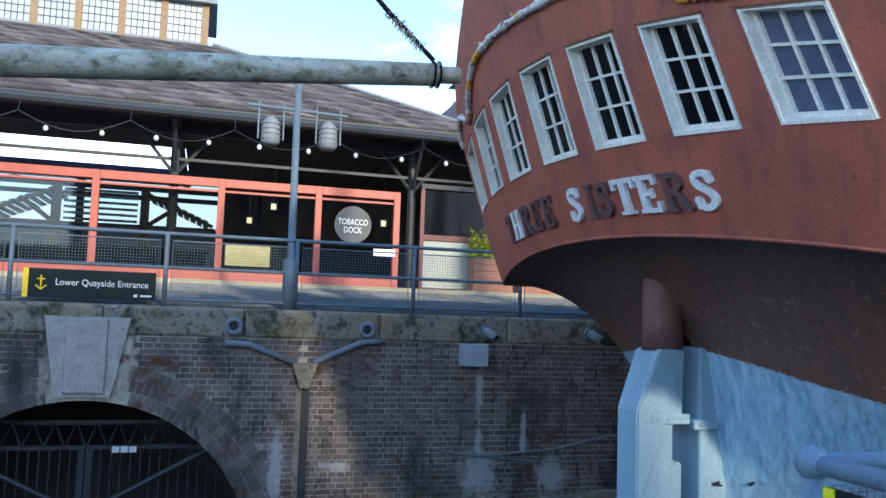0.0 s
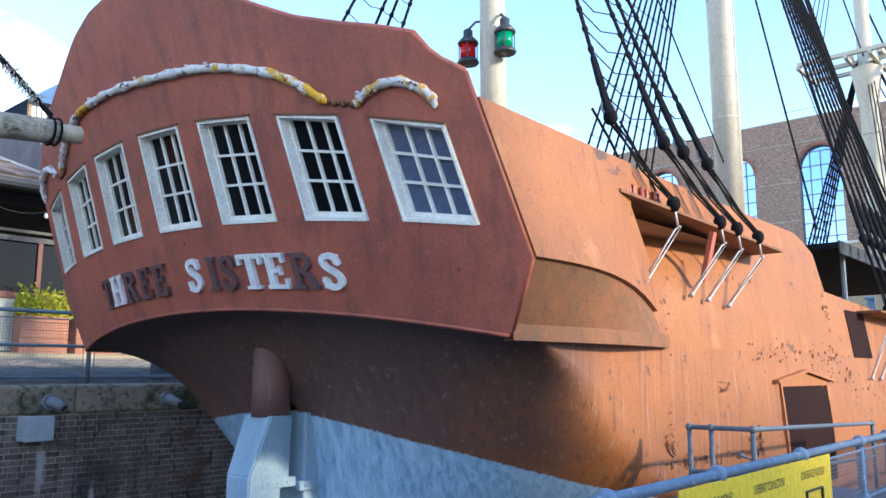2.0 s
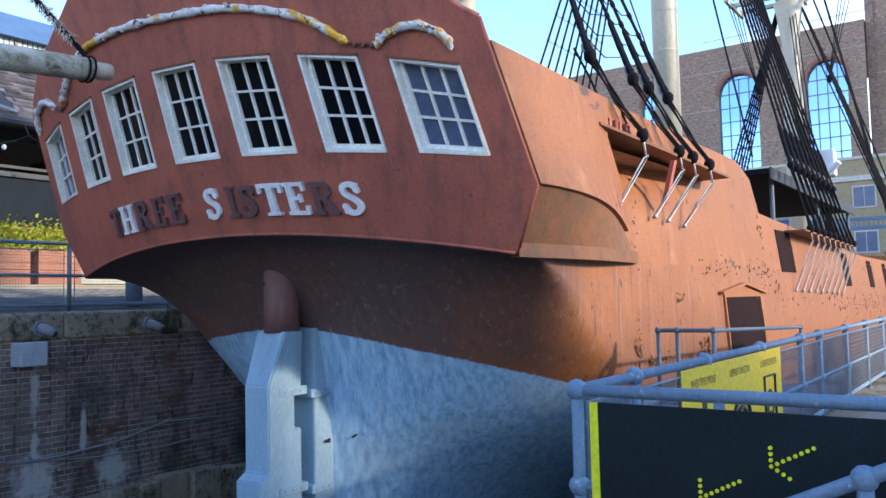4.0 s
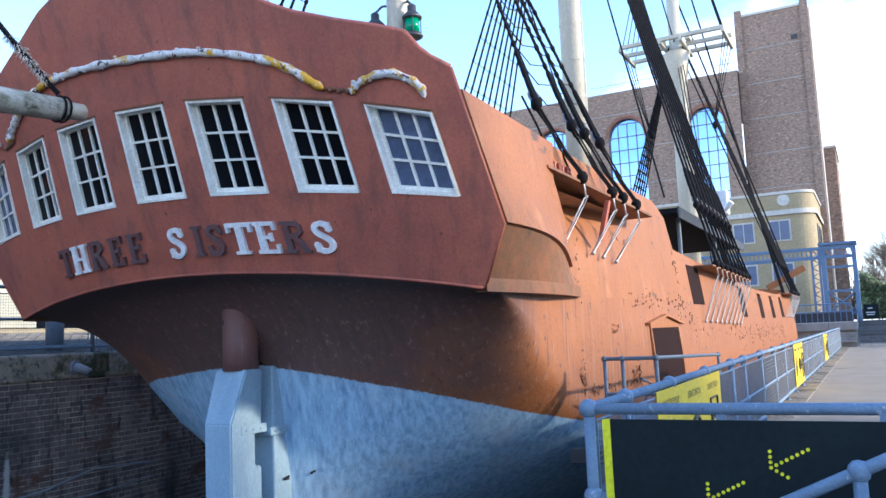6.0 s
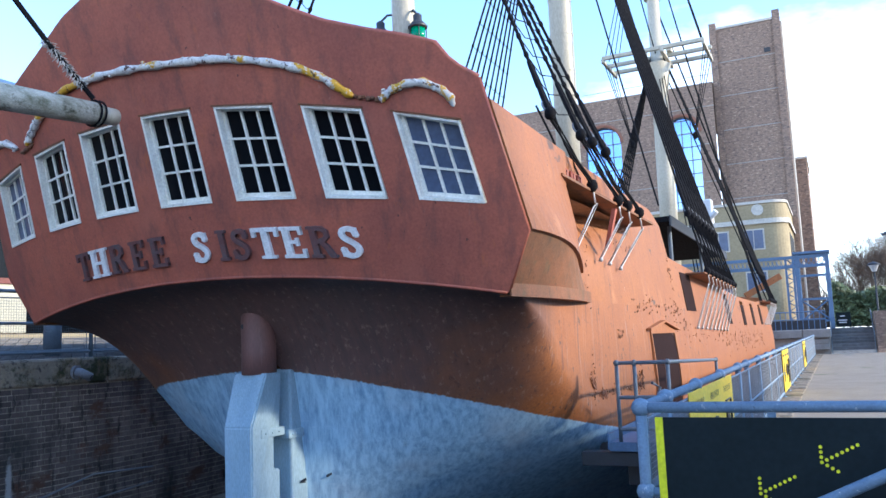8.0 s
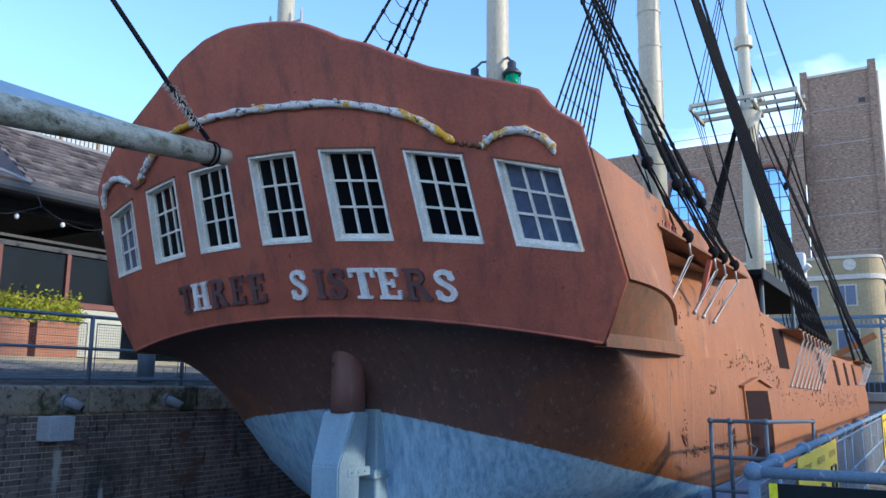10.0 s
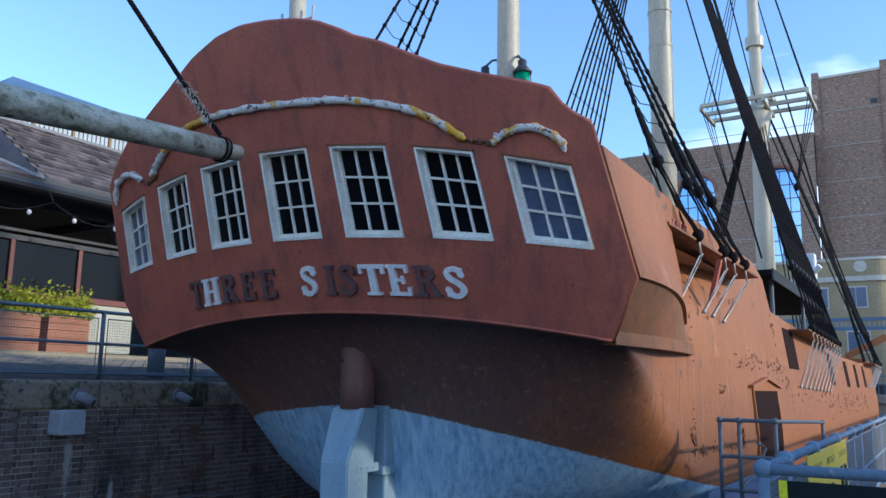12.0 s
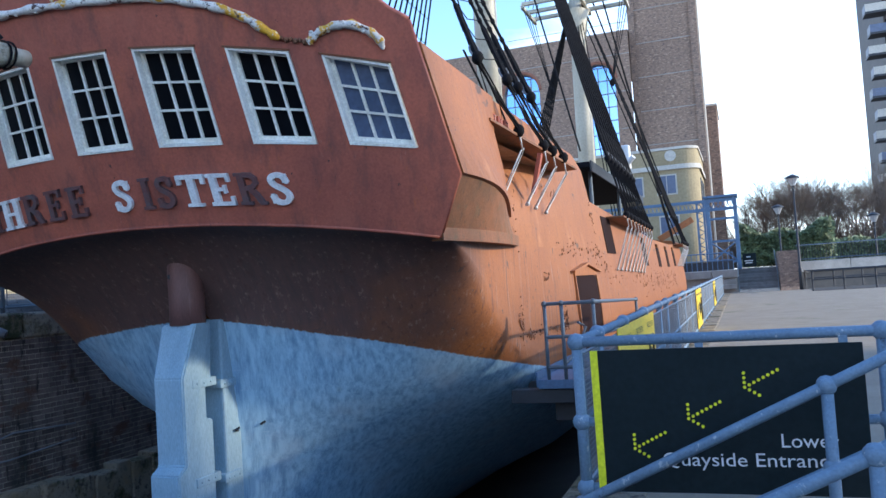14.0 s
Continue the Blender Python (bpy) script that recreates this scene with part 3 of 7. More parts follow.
def stern_bar(bm, s0, z0, s1, z1, half, out0, out1, n=3):
    """A flat bar laid on the transom from one place to another."""
    d = Vector((fan(s1, z1) - fan(s0, z0), 0, z1 - z0)).normalized()
    q = Vector((-d.z, 0, d.x)) * half
    rows = []
    for k in range(n + 1):
        s, z = s0 + (s1 - s0) * k / n, z0 + (z1 - z0) * k / n
        rows.append([stern(s + q.x, z + q.z, out0), stern(s + q.x, z + q.z, out1), stern(s - q.x, z - q.z, out1), stern(s - q.x, z - q.z, out0)])
    vs = [[bm.verts.new(p) for p in r] for r in rows]
    for a, b in zip(vs, vs[1:]):
        for k in range(4):
            bm.faces.new((a[k], a[(k + 1) % 4], b[(k + 1) % 4], b[k]))
    bm.faces.new(vs[0][::-1])
    bm.faces.new(vs[-1])


for i, (c, h) in enumerate(WIN):
    zs0, zs1 = z_sill(c), z_head(c)
    za, zb, ta, tb = z_sill(c - h), z_sill(c + h), z_head(c - h), z_head(c + h)
    # cream lining of the opening, flush with the plating
    bm = bmesh.new()
    e = 0.013
    stern_bar(bm, c - h + e, za, c - h + e, ta, e, -0.14, 0.046)
    stern_bar(bm, c + h - e, zb, c + h - e, tb, e, -0.14, 0.046)
    stern_bar(bm, c - h + 2 * e, ta - e, c + h - 2 * e, tb - e, e, -0.14, 0.044)
    stern_bar(bm, c - h + 2 * e, za + e, c + h - 2 * e, zb + e, e, -0.14, 0.05)
    bmesh.ops.recalc_face_normals(bm, faces=bm.faces)
    win = part("stern_window", bm, FRAMEW, ship, "cream-painted small-paned stern window")
    # sash set back in the lining
    g, w = 2 * e, 0.0155
    for nm, q in (("stile", (c - h + g + w, za + g, c - h + g + w, ta - g)), ("stile", (c + h - g - w, zb + g, c + h - g - w, tb - g)),
                  ("sash_rail", (c - h + g + 2 * w, ta - g - w, c + h - g - 2 * w, tb - g - w)), ("sash_rail", (c - h + g + 2 * w, za + g + w * 1.3, c + h - g - 2 * w, zb + g + w * 1.3))):
        b2 = bmesh.new()
        stern_bar(b2, *q, w * (1.3 if q[1] == za + g + w * 1.3 else 1.0), -0.10, -0.042)
        bmesh.ops.recalc_face_normals(b2, faces=b2.faces)
        part(nm, b2, FRAMEW, win)
    x0, x1 = c - h + g + 2 * w, c + h - g - 2 * w
    for k in (1, 2):
        s = x0 + (x1 - x0) * k / 3
        b2 = bmesh.new()
        stern_bar(b2, s, z_sill(s) + g + 2 * w, s, z_head(s) - g - 2 * w, 0.0115, -0.085, -0.048)
        part("glazing_bar", b2, FRAMEW, win)
        f = k / 3
        b2 = bmesh.new()
        stern_bar(b2, x0, za + g + 0.05 + (ta - za - 0.11 - g) * f, x1, zb + g + 0.05 + (tb - zb - 0.11 - g) * f, 0.0115, -0.085, -0.046)
        part("glazing_bar", b2, FRAMEW, win)
    b2 = bmesh.new()
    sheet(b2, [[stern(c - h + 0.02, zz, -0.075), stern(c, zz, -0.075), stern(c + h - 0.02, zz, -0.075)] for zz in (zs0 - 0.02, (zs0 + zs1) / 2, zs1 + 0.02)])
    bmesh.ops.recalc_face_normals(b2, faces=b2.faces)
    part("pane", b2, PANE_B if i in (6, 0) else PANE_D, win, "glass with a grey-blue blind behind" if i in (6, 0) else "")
    # thin rusted drip strip over the head
    b2 = bmesh.new()
    stern_bar(b2, c - h - 0.02, ta + 0.012, c + h + 0.02, tb + 0.012, 0.010, 0.03, 0.055)
    part("drip_strip", b2, RUST, win, "rusted drip strip")

# moulding over the windows: one wide arch, a small arch at each side
ARCH = [(-2.47, 4.27), (-2.40, 4.30), (-2.33, 4.36), (-2.24, 4.42), (-2.10, 4.50), (-1.9, 4.60), (-1.66, 4.68), (-1.44, 4.73), (-1.15, 4.755), (-0.83, 4.772), (-0.33, 4.768), (0.11, 4.748),
        (0.61, 4.722), (0.92, 4.70), (1.28, 4.648), (1.62, 4.568), (1.87, 4.49), (2.10, 4.37), (2.235, 4.26), (2.355, 4.165)]


def moulding(pts, r):
    """A carved rope moulding: its girth swells and shrinks, and knobs of broken gesso stand on it."""
    fine = []
    for (s0, z0), (s1, z1) in zip(pts, pts[1:]):
        fine += [(s0 + (s1 - s0) * k / 5, z0 + (z1 - z0) * k / 5) for k in range(5)]
    fine.append(pts[-1])
    n = len(fine)
    bm = bmesh.new()
    tube(bm, [stern(s, z, 0.06) for s, z in fine], [r * (0.86 + 0.14 * math.sin(i * 1.3) + random.uniform(-0.10, 0.12)) * min(1.0, 0.5 + 0.25 * min(i, n - 1 - i)) for i in range(n)], 9)
    for k in range(n // 2):
        s, z = random.choice(fine)
        ball(bm, stern(s + random.uniform(-0.02, 0.02), z + random.uniform(-0.04, 0.05), 0.075), random.uniform(0.014, 0.03), 5, 0.7)
    return bm


part("carved_moulding", moulding(ARCH, 0.050), MOULD, ship, "peeling white and yellow rope moulding", True)
part("carved_moulding", moulding([(2.63, 4.10), (2.68, 4.14), (2.772, 4.195), (2.93, 4.243), (3.12, 4.244), (3.28, 4.16), (3.345, 4.08), (3.35, 4.0)], 0.050), MOULD, ship, "peeling white scrolled moulding over the end window", True)
part("carved_moulding", moulding([(-3.55, 4.06), (-3.54, 4.16), (-3.43, 4.30), (-3.18, 4.375), (-2.95, 4.355), (-2.72, 4.255)], 0.050), MOULD, ship, "", True)
for sg in (1, -1):
    bm = bmesh.new()
    for k in range(7):
        s = 2.37 + 0.045 * k
        ball(bm, stern(sg * s, (4.17 if sg > 0 else 4.25) - 0.012 * (k % 2) - 0.009 * k, 0.05), 0.024 + 0.007 * (k % 2), 6)
    part("rusted_bracket", bm, RUST, ship, "rusted stub of a broken carving")
for s, z in ((0.62, 4.47), (0.62, 4.36), (0.72, 4.36), (2.55, 2.99), (3.34, 4.03)):
    bm = bmesh.new()
    for k in range(7):
        a = k * 0.9
        ball(bm, stern(s + 0.045 * math.cos(a), z + 0.04 * math.sin(a), 0.012), 0.016 + 0.004 * (k % 3), 5)
    part("rusted_bracket", bm, RUST, ship)


# name across the stern
def glyph(ch):
    """Slab-serif strokes of a letter in a box 1 high: bars (x0, x1, z0, z1) and strokes."""
    I = [(0.10, 0.30, 0, 1), (0.0, 0.40, 0, 0.1), (0.0, 0.40, 0.9, 1)]
    if ch == "I":
        return 0.40, I, []
    if ch == "T":
        return 0.78, [(0.29, 0.49, 0, 1), (0.17, 0.61, 0, 0.09), (0.0, 0.78, 0.87, 1), (0.0, 0.10, 0.70, 0.9), (0.68, 0.78, 0.70, 0.9)], []
    if ch == "H":
        b = [(0.08, 0.27, 0, 1), (0.55, 0.74, 0, 1), (0.2, 0.6, 0.45, 0.56)]
        return 0.82, b + [(x, x + 0.35, z, z + 0.1) for x in (0.0, 0.47) for z in (0.0, 0.9)], []
    if ch == "E":
        return 0.72, [(0.08, 0.28, 0, 1), (0.0, 0.70, 0, 0.11), (0.0, 0.68, 0.89, 1), (0.2, 0.5, 0.46, 0.56), (0.44, 0.52, 0.38, 0.64), (0.60, 0.70, 0, 0.28), (0.58, 0.68, 0.74, 1)], []
    if ch == "R":
        bowl = [(0.25, 0.94), (0.5, 0.93), (0.62, 0.83), (0.63, 0.68), (0.5, 0.56), (0.25, 0.52)]
        return 0.82, [(0.08, 0.28, 0, 1), (0.0, 0.38, 0, 0.1), (0.0, 0.3, 0.9, 1), (0.62, 0.84, 0, 0.09)], [(bowl, 0.075), ([(0.38, 0.53), (0.56, 0.32), (0.70, 0.04)], 0.085)]
    s = [(0.57, 0.70), (0.53, 0.86), (0.38, 0.93), (0.22, 0.89), (0.15, 0.76), (0.22, 0.62), (0.40, 0.50), (0.53, 0.38), (0.56, 0.24), (0.47, 0.11), (0.32, 0.06), (0.16, 0.12), (0.10, 0.30)]
    fine = []
    for k in range(len(s) - 1):
        a, b, c, d = s[max(k - 1, 0)], s[k], s[k + 1], s[min(k + 2, len(s) - 1)]
        for t in (0, 0.33, 0.67):
            fine.append(tuple(0.5 * (2 * b[i] + (c[i] - a[i]) * t + (2 * a[i] - 5 * b[i] + 4 * c[i] - d[i]) * t * t + (3 * b[i] - a[i] - 3 * c[i] + d[i]) * t ** 3) for i in (0, 1)))
    return 0.68, [(0.54, 0.61, 0.66, 0.96), (0.06, 0.13, 0.04, 0.34)], [(fine + [s[-1]], 0.078)]


LETH = 0.335


def letter(ch, s0, z0, material, label, width=0.30, tilt=0.0):
    w, bars, strokes = glyph(ch)
    k = width / w
    bm = bmesh.new()

    def put(quads):
        for q in quads:
            lo, hi = [], []
            for x, z in q:
                s, zz = s0 + x * k, z0 - 0.022 * (s0 + x * k) ** 2 + z * LETH + tilt * x * k
                lo.append(bm.verts.new(stern(s, zz, 0.036)))
                hi.append(bm.verts.new(stern(s, zz, 0.075)))
            bm.faces.new(hi)
            for a in range(len(q)):
                b = (a + 1) % len(q)
                bm.faces.new((lo[a], lo[b], hi[b], hi[a]))
    put([[(a, c), (b, c), (b, d), (a, d)] for a, b, c, d in bars])
    for pts, hw in strokes:
        left, right = [], []
        for i, p in enumerate(pts):
            a, b = pts[max(i - 1, 0)], pts[min(i + 1, len(pts) - 1)]
            dx, dz = b[0] - a[0], b[1] - a[1]
            n = math.hypot(dx, dz)
            left.append((p[0] - dz / n * hw, p[1] + dx / n * hw))
            right.append((p[0] + dz / n * hw, p[1] - dx / n * hw))
        put([[left[i], right[i], right[i + 1], left[i + 1]] for i in range(len(pts) - 1)])
    bmesh.ops.recalc_face_normals(bm, faces=bm.faces)
    return part("raised_letter", bm, material, ship, label)


Z0 = 2.61
for ch, s, wd, good in (("T", -1.80, 0.24, 0), ("H", -1.51, 0.31, 1), ("R", -1.17, 0.27, 0), ("E", -0.83, 0.23, 0), ("E", -0.505, 0.24, 0),
                        ("S", 0.10, 0.235, 1), ("I", 0.40, 0.12, 0), ("S", 0.625, 0.23, 0), ("T", 0.945, 0.31, 1), ("E", 1.26, 0.26, 1), ("R", 1.575, 0.27, 0), ("S", 1.88, 0.245, 1)):
    letter(ch, s - wd / 2, Z0, LETW if good else LETG, "white-painted raised metal letter" if good else "raised metal letter stripped of its paint", wd)

# hull: counter under the transom, run, sides and bow in one skin for each side
UPTS = [(7.0, 3.36), (8.8, 3.44), (10.2, 3.52), (13.0, 3.74), (18.0, 3.88), (40.0, 3.90), (42.5, 3.5), (44.5, 2.5), (46.0, 1.1), (46.6, 0.06)]


def half(y, z):
    """Half breadth of the hull's side."""
    u = curve_at(UPTS, y)
    f = min(1.0, u / 3.0)
    if z > 0.6:
        t = z - 0.6
        k = curve_at([(9.0, 0.0), (10.2, 0.02), (11.5, 0.063), (13.0, 0.118), (15.0, 0.14), (18.0, 0.155)], y)
        return u - k * t * t / (t + 0.9) * f
    if z < 0.4:
        d = (0.4 - z) / 3.2
        return u * max(1.0 - 0.75 * d ** 2.4, 0.05)
    return u


LOW = [(1.30, 7.50, 1.45), (1.0, 7.56, 1.9), (0.7, 7.60, 2.5), (0.4, 7.62, 3.2), (0.0, 7.64, 4.0), (-0.5, 7.65, 5.0), (-1.0, 7.65, 6.2), (-1.6, 7.65, 8.0), (-2.2, 7.65, 9.5), (-2.8, 7.65, 11.0)]
QN = 18
SIDEY = [k / 26 for k in range(1, 27)]


def hull_row(sg, tag, a):
    """One level of the skin, from the centreline aft round the quarter and forward to the bow."""
    pts = []
    for k in range(QN + 1):
        q = 1 - (1 - k / QN) ** 1.9
        if tag == "cove":
            e = stern(sg * CORNER * q, z_foot(CORNER * q))
            t = 1 - (1 - q) ** 0.31
            w = Vector((XC + sg * half(8.9, 1.3) * q, 7.50 + 1.45 * t, 1.30))
            pts.append(Vector((e.x + (w.x - e.x) * a, e.y + (w.y - e.y) * a ** 0.72, e.z + (w.z - e.z) * a ** 1.45)))
        else:
            z, y0, ln = a
            t = 1 - (1 - q) ** curve_at([(-2.8, 1.0), (-1.0, 0.8), (-0.5, 0.58), (0.0, 0.40), (0.4, 0.32), (1.3, 0.31)], z)
            pts.append(Vector((XC + sg * half(y0 + ln, z) * max(q, 0.03), y0 + ln * t, z)))
    z, ys = pts[-1].z, pts[-1].y
    for f in SIDEY:
        y = ys + (46.6 - ys) * f ** 1.15
        wq = min(1.0, (y - ys) / 1.5)
        x0 = abs(pts[QN].x - XC)
        pts.append(Vector((XC + sg * (half(y, z) * wq + x0 * (1 - wq)), y, z)))
    return pts


for sg, nm in ((1, "sunlit"), (-1, "shaded")):
    bm = bmesh.new()
    rows = [hull_row(sg, "cove", v / 8) for v in range(8)] + [hull_row(sg, "low", a) for a in LOW]
    vs = sheet(bm, rows)
    for f in bm.faces:
        c = f.calc_center_median()
        f.material_index = 1 if c.y > 8.6 and abs(c.x - XC) > 2.6 else 0
    bmesh.ops.recalc_face_normals(bm, faces=bm.faces)
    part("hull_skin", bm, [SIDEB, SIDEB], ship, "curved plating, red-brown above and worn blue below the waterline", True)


# sides above the counter
def sheer(y):
    return curve_at([(6.4, 4.03), (15.1, 4.02), (15.75, 3.75), (15.95, 3.12), (17.2, 3.05), (22.0, 2.86), (27.0, 2.66), (34.0, 2.66), (40.0, 2.9), (46.6, 3.5)], y)


side_y = [9.0 + 0.25 * k for k in range(25)] + [15.3, 15.5, 15.65, 15.75, 15.85, 15.95, 16.2, 16.5, 17.0, 17.4] + [18 + 0.4 * k for k in range(52)] + [39 + 0.5 * k for k in range(15)] + [46.6]
PORTS = [(17.4, 1.1), (24.0, 0.9), (28.2, 0.9), (31.6, 0.9), (35.0, 0.9)]
side_y = sorted(set(side_y) | {round(y + e * w / 2, 3) for y, w in PORTS for e in (-1, 1)} | {13.1, 14.55})
SIDE_V = [0.0, 0.16, 0.3, 0.42, 0.56, 0.68, 0.8, 0.92, 1.0]


def side_pt(sg, y, v, out=0.0):
    top = sheer(y)
    z = 2.04 + (top - 2.04) * v
    inset = 0.0
    if y < 13.0 and v in SIDE_V:
        i = SIDE_V.index(v)
        ledge = 3.66 - 0.24 * (y - 8.95) / 3.95
        z = (2.04, 2.35, 2.7, 3.05, 3.35, ledge - 0.01, ledge + 0.01, (ledge + top) / 2, top)[i]
        inset = (0, 0.0, 0.08, 0.42, 0.9, 1, 0, 0, 0)[i] * 0.62 * min(1.0, (13.0 - y) / 2.8)
    return Vector((XC + sg * (half(y, z) + out - inset), y, z))


for sg in (1, -1):
    bm = bmesh.new()
    skip = set()
    if sg > 0:
        for j in range(len(side_y) - 1):
            m = (side_y[j] + side_y[j + 1]) / 2
            if any(abs(m - y) < w / 2 for y, w in PORTS):
                skip |= {(1, j), (2, j), (3, j), (4, j), (5, j)}
    sheet(bm, [[side_pt(sg, y, v) for y in side_y] for v in SIDE_V], skip)
    bmesh.ops.recalc_face_normals(bm, faces=bm.faces)
    bm.faces.ensure_lookup_table()
    if bm.faces[0].normal.x * sg < 0:
        bmesh.ops.reverse_faces(bm, faces=bm.faces)
    side = part("hull_side", bm, SIDE, ship, "weathered orange-brown steel plating with rust spots", True)
    so = side.modifiers.new("thickness", "SOLIDIFY")
    so.thickness, so.offset = 0.08, -1.0
    side.modifiers.new("crisp_edges", "EDGE_SPLIT").split_angle = radians(50)

# closing pieces of the stern quarter: panel from the transom's edge to the side, and the faceted bracket under it
for sg in (1, -1):
    bm = bmesh.new()
    n = 9
    rows = []
    rim = RIGHT if sg > 0 else -LEFT
    edge = [(rim, 4.03), (rim, 3.8), (rim, 3.5), (rim, 3.1), (rim, 2.71)]
    for i, (s, z) in enumerate(edge):
        a = stern(sg * s, z)
        f = i / 4
        if i < 2:
            yb = 9.3
        else:
            yb = (9.3, 9.3, 9.25, 9.6, 9.74)[i]
        zb = (4.03, 3.8, 3.55, 3.0, 2.42)[i]
        b = Vector((XC + sg * half(yb, zb), yb, zb))
        row = []
        for k in range(n + 1):
            t = k / n
            p = a.lerp(b, t)
            if i == 4:
                p.z = 2.71 + (2.42 - 2.71) * t ** 2.2
            p.x += sg * 0.10 * f * math.sin(math.pi * t) * (1 if i < 4 else 1.6)
            row.append(p)
        rows.append(row)
    ridge = rows[-1]
    sheet(bm, rows)
    bmesh.ops.recalc_face_normals(bm, faces=bm.faces)
    pn = part("quarter_panel", bm, SIDE, ship, "sun-bleached orange side panel behind the transom", False)
    pn.modifiers.new("thickness", "SOLIDIFY").thickness = 0.05
    bm = bmesh.new()
    a, b = stern(sg * CORNER, 2.066), Vector((XC + sg * (half(9.98, 2.08) + 0.02), 9.98, 2.07))
    foot = [a.lerp(b, k / n) + Vector((sg * 0.12 * math.sin(math.pi * k / n), 0, 0)) for k in range(n + 1)]
    sheet(bm, [ridge, [(p * 0.55 + q * 0.45) for p, q in zip(ridge, foot)], foot])
    bmesh.ops.recalc_face_normals(bm, faces=bm.faces)
    part("quarter_bracket", bm, STAIN, ship, "rust-stained faceted bracket", False)
    bm = bmesh.new()
    lo = [p - Vector((0, 0, 0.02)) for p in foot]
    inn = [p + Vector((-sg * 0.12, 0.05, -0.02)) for p in foot]
    up = [p + Vector((sg * 0.025, -0.02, 0.10)) for p in foot]
    sheet(bm, [up, [p + Vector((sg * 0.03, -0.02, -0.01)) for p in lo], inn])
    bmesh.ops.recalc_face_normals(bm, faces=bm.faces)
    lp = part("bracket_ledge", bm, STAIN, ship, "rusty flange along the bracket's foot")
    lp.modifiers.new("thickness", "SOLIDIFY").thickness = 0.02

# decks and inner closing
bm = bmesh.new()
sheet(bm, [[Vector((XC + sg * (half(y, 3.4) - 0.02), y, 3.45)) for sg in (-1, 0, 1)] for y in (7.2, 9.0, 11.0, 13.0, 15.0, 15.7)])
part("quarterdeck", bm, TIMBER, ship, "weathered deck planking")
bm = bmesh.new()
sheet(bm, [[Vector((XC + sg * (half(y, 1.9) - 0.02), y, 1.95)) for sg in (-1, 0, 1)] for y in (15.7, 20, 25, 30, 35, 40, 43, 45, 46.3)])
part("main_deck", bm, TIMBER, ship)
part("deck_bulkhead", boxed(XC - 3.3, XC + 3.3, 15.68, 15.75, 1.9, 3.5), HULL, ship)
# rudder: round trunk above, stepped blade below, a gap, then the sternpost
STOCKM = mat("brown_rudder_trunk_paint", (0.21, 0.10, 0.085), 0.6, var=(0.15, 0.075, 0.065), scale=2.0, amount=0.8, grain=40, bump=0.08, stretch=(2, 2, 0.4))
extra_layer(STOCKM, (0.30, 0.19, 0.17), 3.0, 0.58, 0.75, (3, 3, 0.4), 2.0)
bm = bmesh.new()
tube(bm, [(XC + 0.03, 7.15, 1.26), (XC + 0.03, 7.15, 1.6), (XC + 0.01, 7.15, 1.92), (XC - 0.02, 7.16, 2.03), (XC - 0.05, 7.19, 2.10), (XC - 0.07, 7.22, 2.13)], [0.218, 0.215, 0.205, 0.185, 0.13, 0.05], 24)
stock = part("rudder_stock", bm, STOCKM, ship, "brown round rudder trunk", True)
# no hole is cut; a dark plug gives its shade
part("lifting_hole", tubed([(XC - 0.06, 6.955, 1.86), (XC - 0.06, 7.02, 1.86)], 0.032, 10), DARKST, stock, "dark plug for the shade of the lifting hole")
RT = 0.21


def blade(prof, t_top, bevel):
    """A slab of the rudder from its outline in the plane of the keel."""
    bm = bmesh.new()
    a = [bm.verts.new((XC + 0.02 - (t_top if z > 1.2 else RT), y, z)) for y, z in prof]
    b = [bm.verts.new((XC + 0.02 + (t_top if z > 1.2 else RT), y, z)) for y, z in prof]
    bm.faces.new(a)
    bm.faces.new(b[::-1])
    for i in range(len(prof)):
        j = (i + 1) % len(prof)
        bm.faces.new((a[i], a[j], b[j], b[i]))
    bmesh.ops.recalc_face_normals(bm, faces=bm.faces)
    bmesh.ops.bevel(bm, geom=list(bm.edges), offset=bevel, segments=2, affect="EDGES")
    return bm


rud = part("rudder", blade([(7.28, 1.275), (6.98, 1.275), (6.74, 0.64), (6.74, -0.38), (6.60, -0.46), (6.60, -2.8), (7.28, -2.8), (7.28, 0.10), (7.17, 0.10), (7.17, 0.50), (7.28, 0.50)], 0.25, 0.018), RUDB, ship, "pale blue-grey stepped rudder blade")
part("sternpost", boxed(XC - 0.27, XC + 0.27, 7.46, 7.8, -2.8, 1.30, bevel=0.03), RUDB, ship)
for z in (0.55, -0.62):
    bm = boxed(XC + 0.02 - RT - 0.02, XC + 0.02 + RT + 0.02, 6.90, 7.36, z - 0.055, z + 0.055, bevel=0.01)
    for k in range(3):
        ball(bm, (XC + 0.02 + RT + 0.022, 6.98 + 0.13 * k, z), 0.015, 6)
    part("pintle_strap", bm, RUDB, rud, "bolted strap")
    bm = boxed(XC - 0.30, XC + 0.30, 7.38, 7.72, z - 0.11, z + 0.0, bevel=0.012)
    for k in range(3):
        ball(bm, (XC + 0.303, 7.45 + 0.11 * k, z - 0.055), 0.017, 6)
    part("gudgeon_strap", bm, RUDB, ship)
for x, y, z in ((0.27, 7.70, -0.15), (0.47, 7.98, -0.12)):
    part("hull_eye", tubed([(XC + x - 0.02, y + 0.06, z), (XC + x + 0.03, y - 0.08, z + 0.03), (XC + x + 0.08, y - 0.05, z + 0.06)], 0.016, 6), DARKST, ship)

# channels with deadeyes, chain plates and shrouds
MIZ, MAIN, FORE = 11.4, 21.3, 36.9


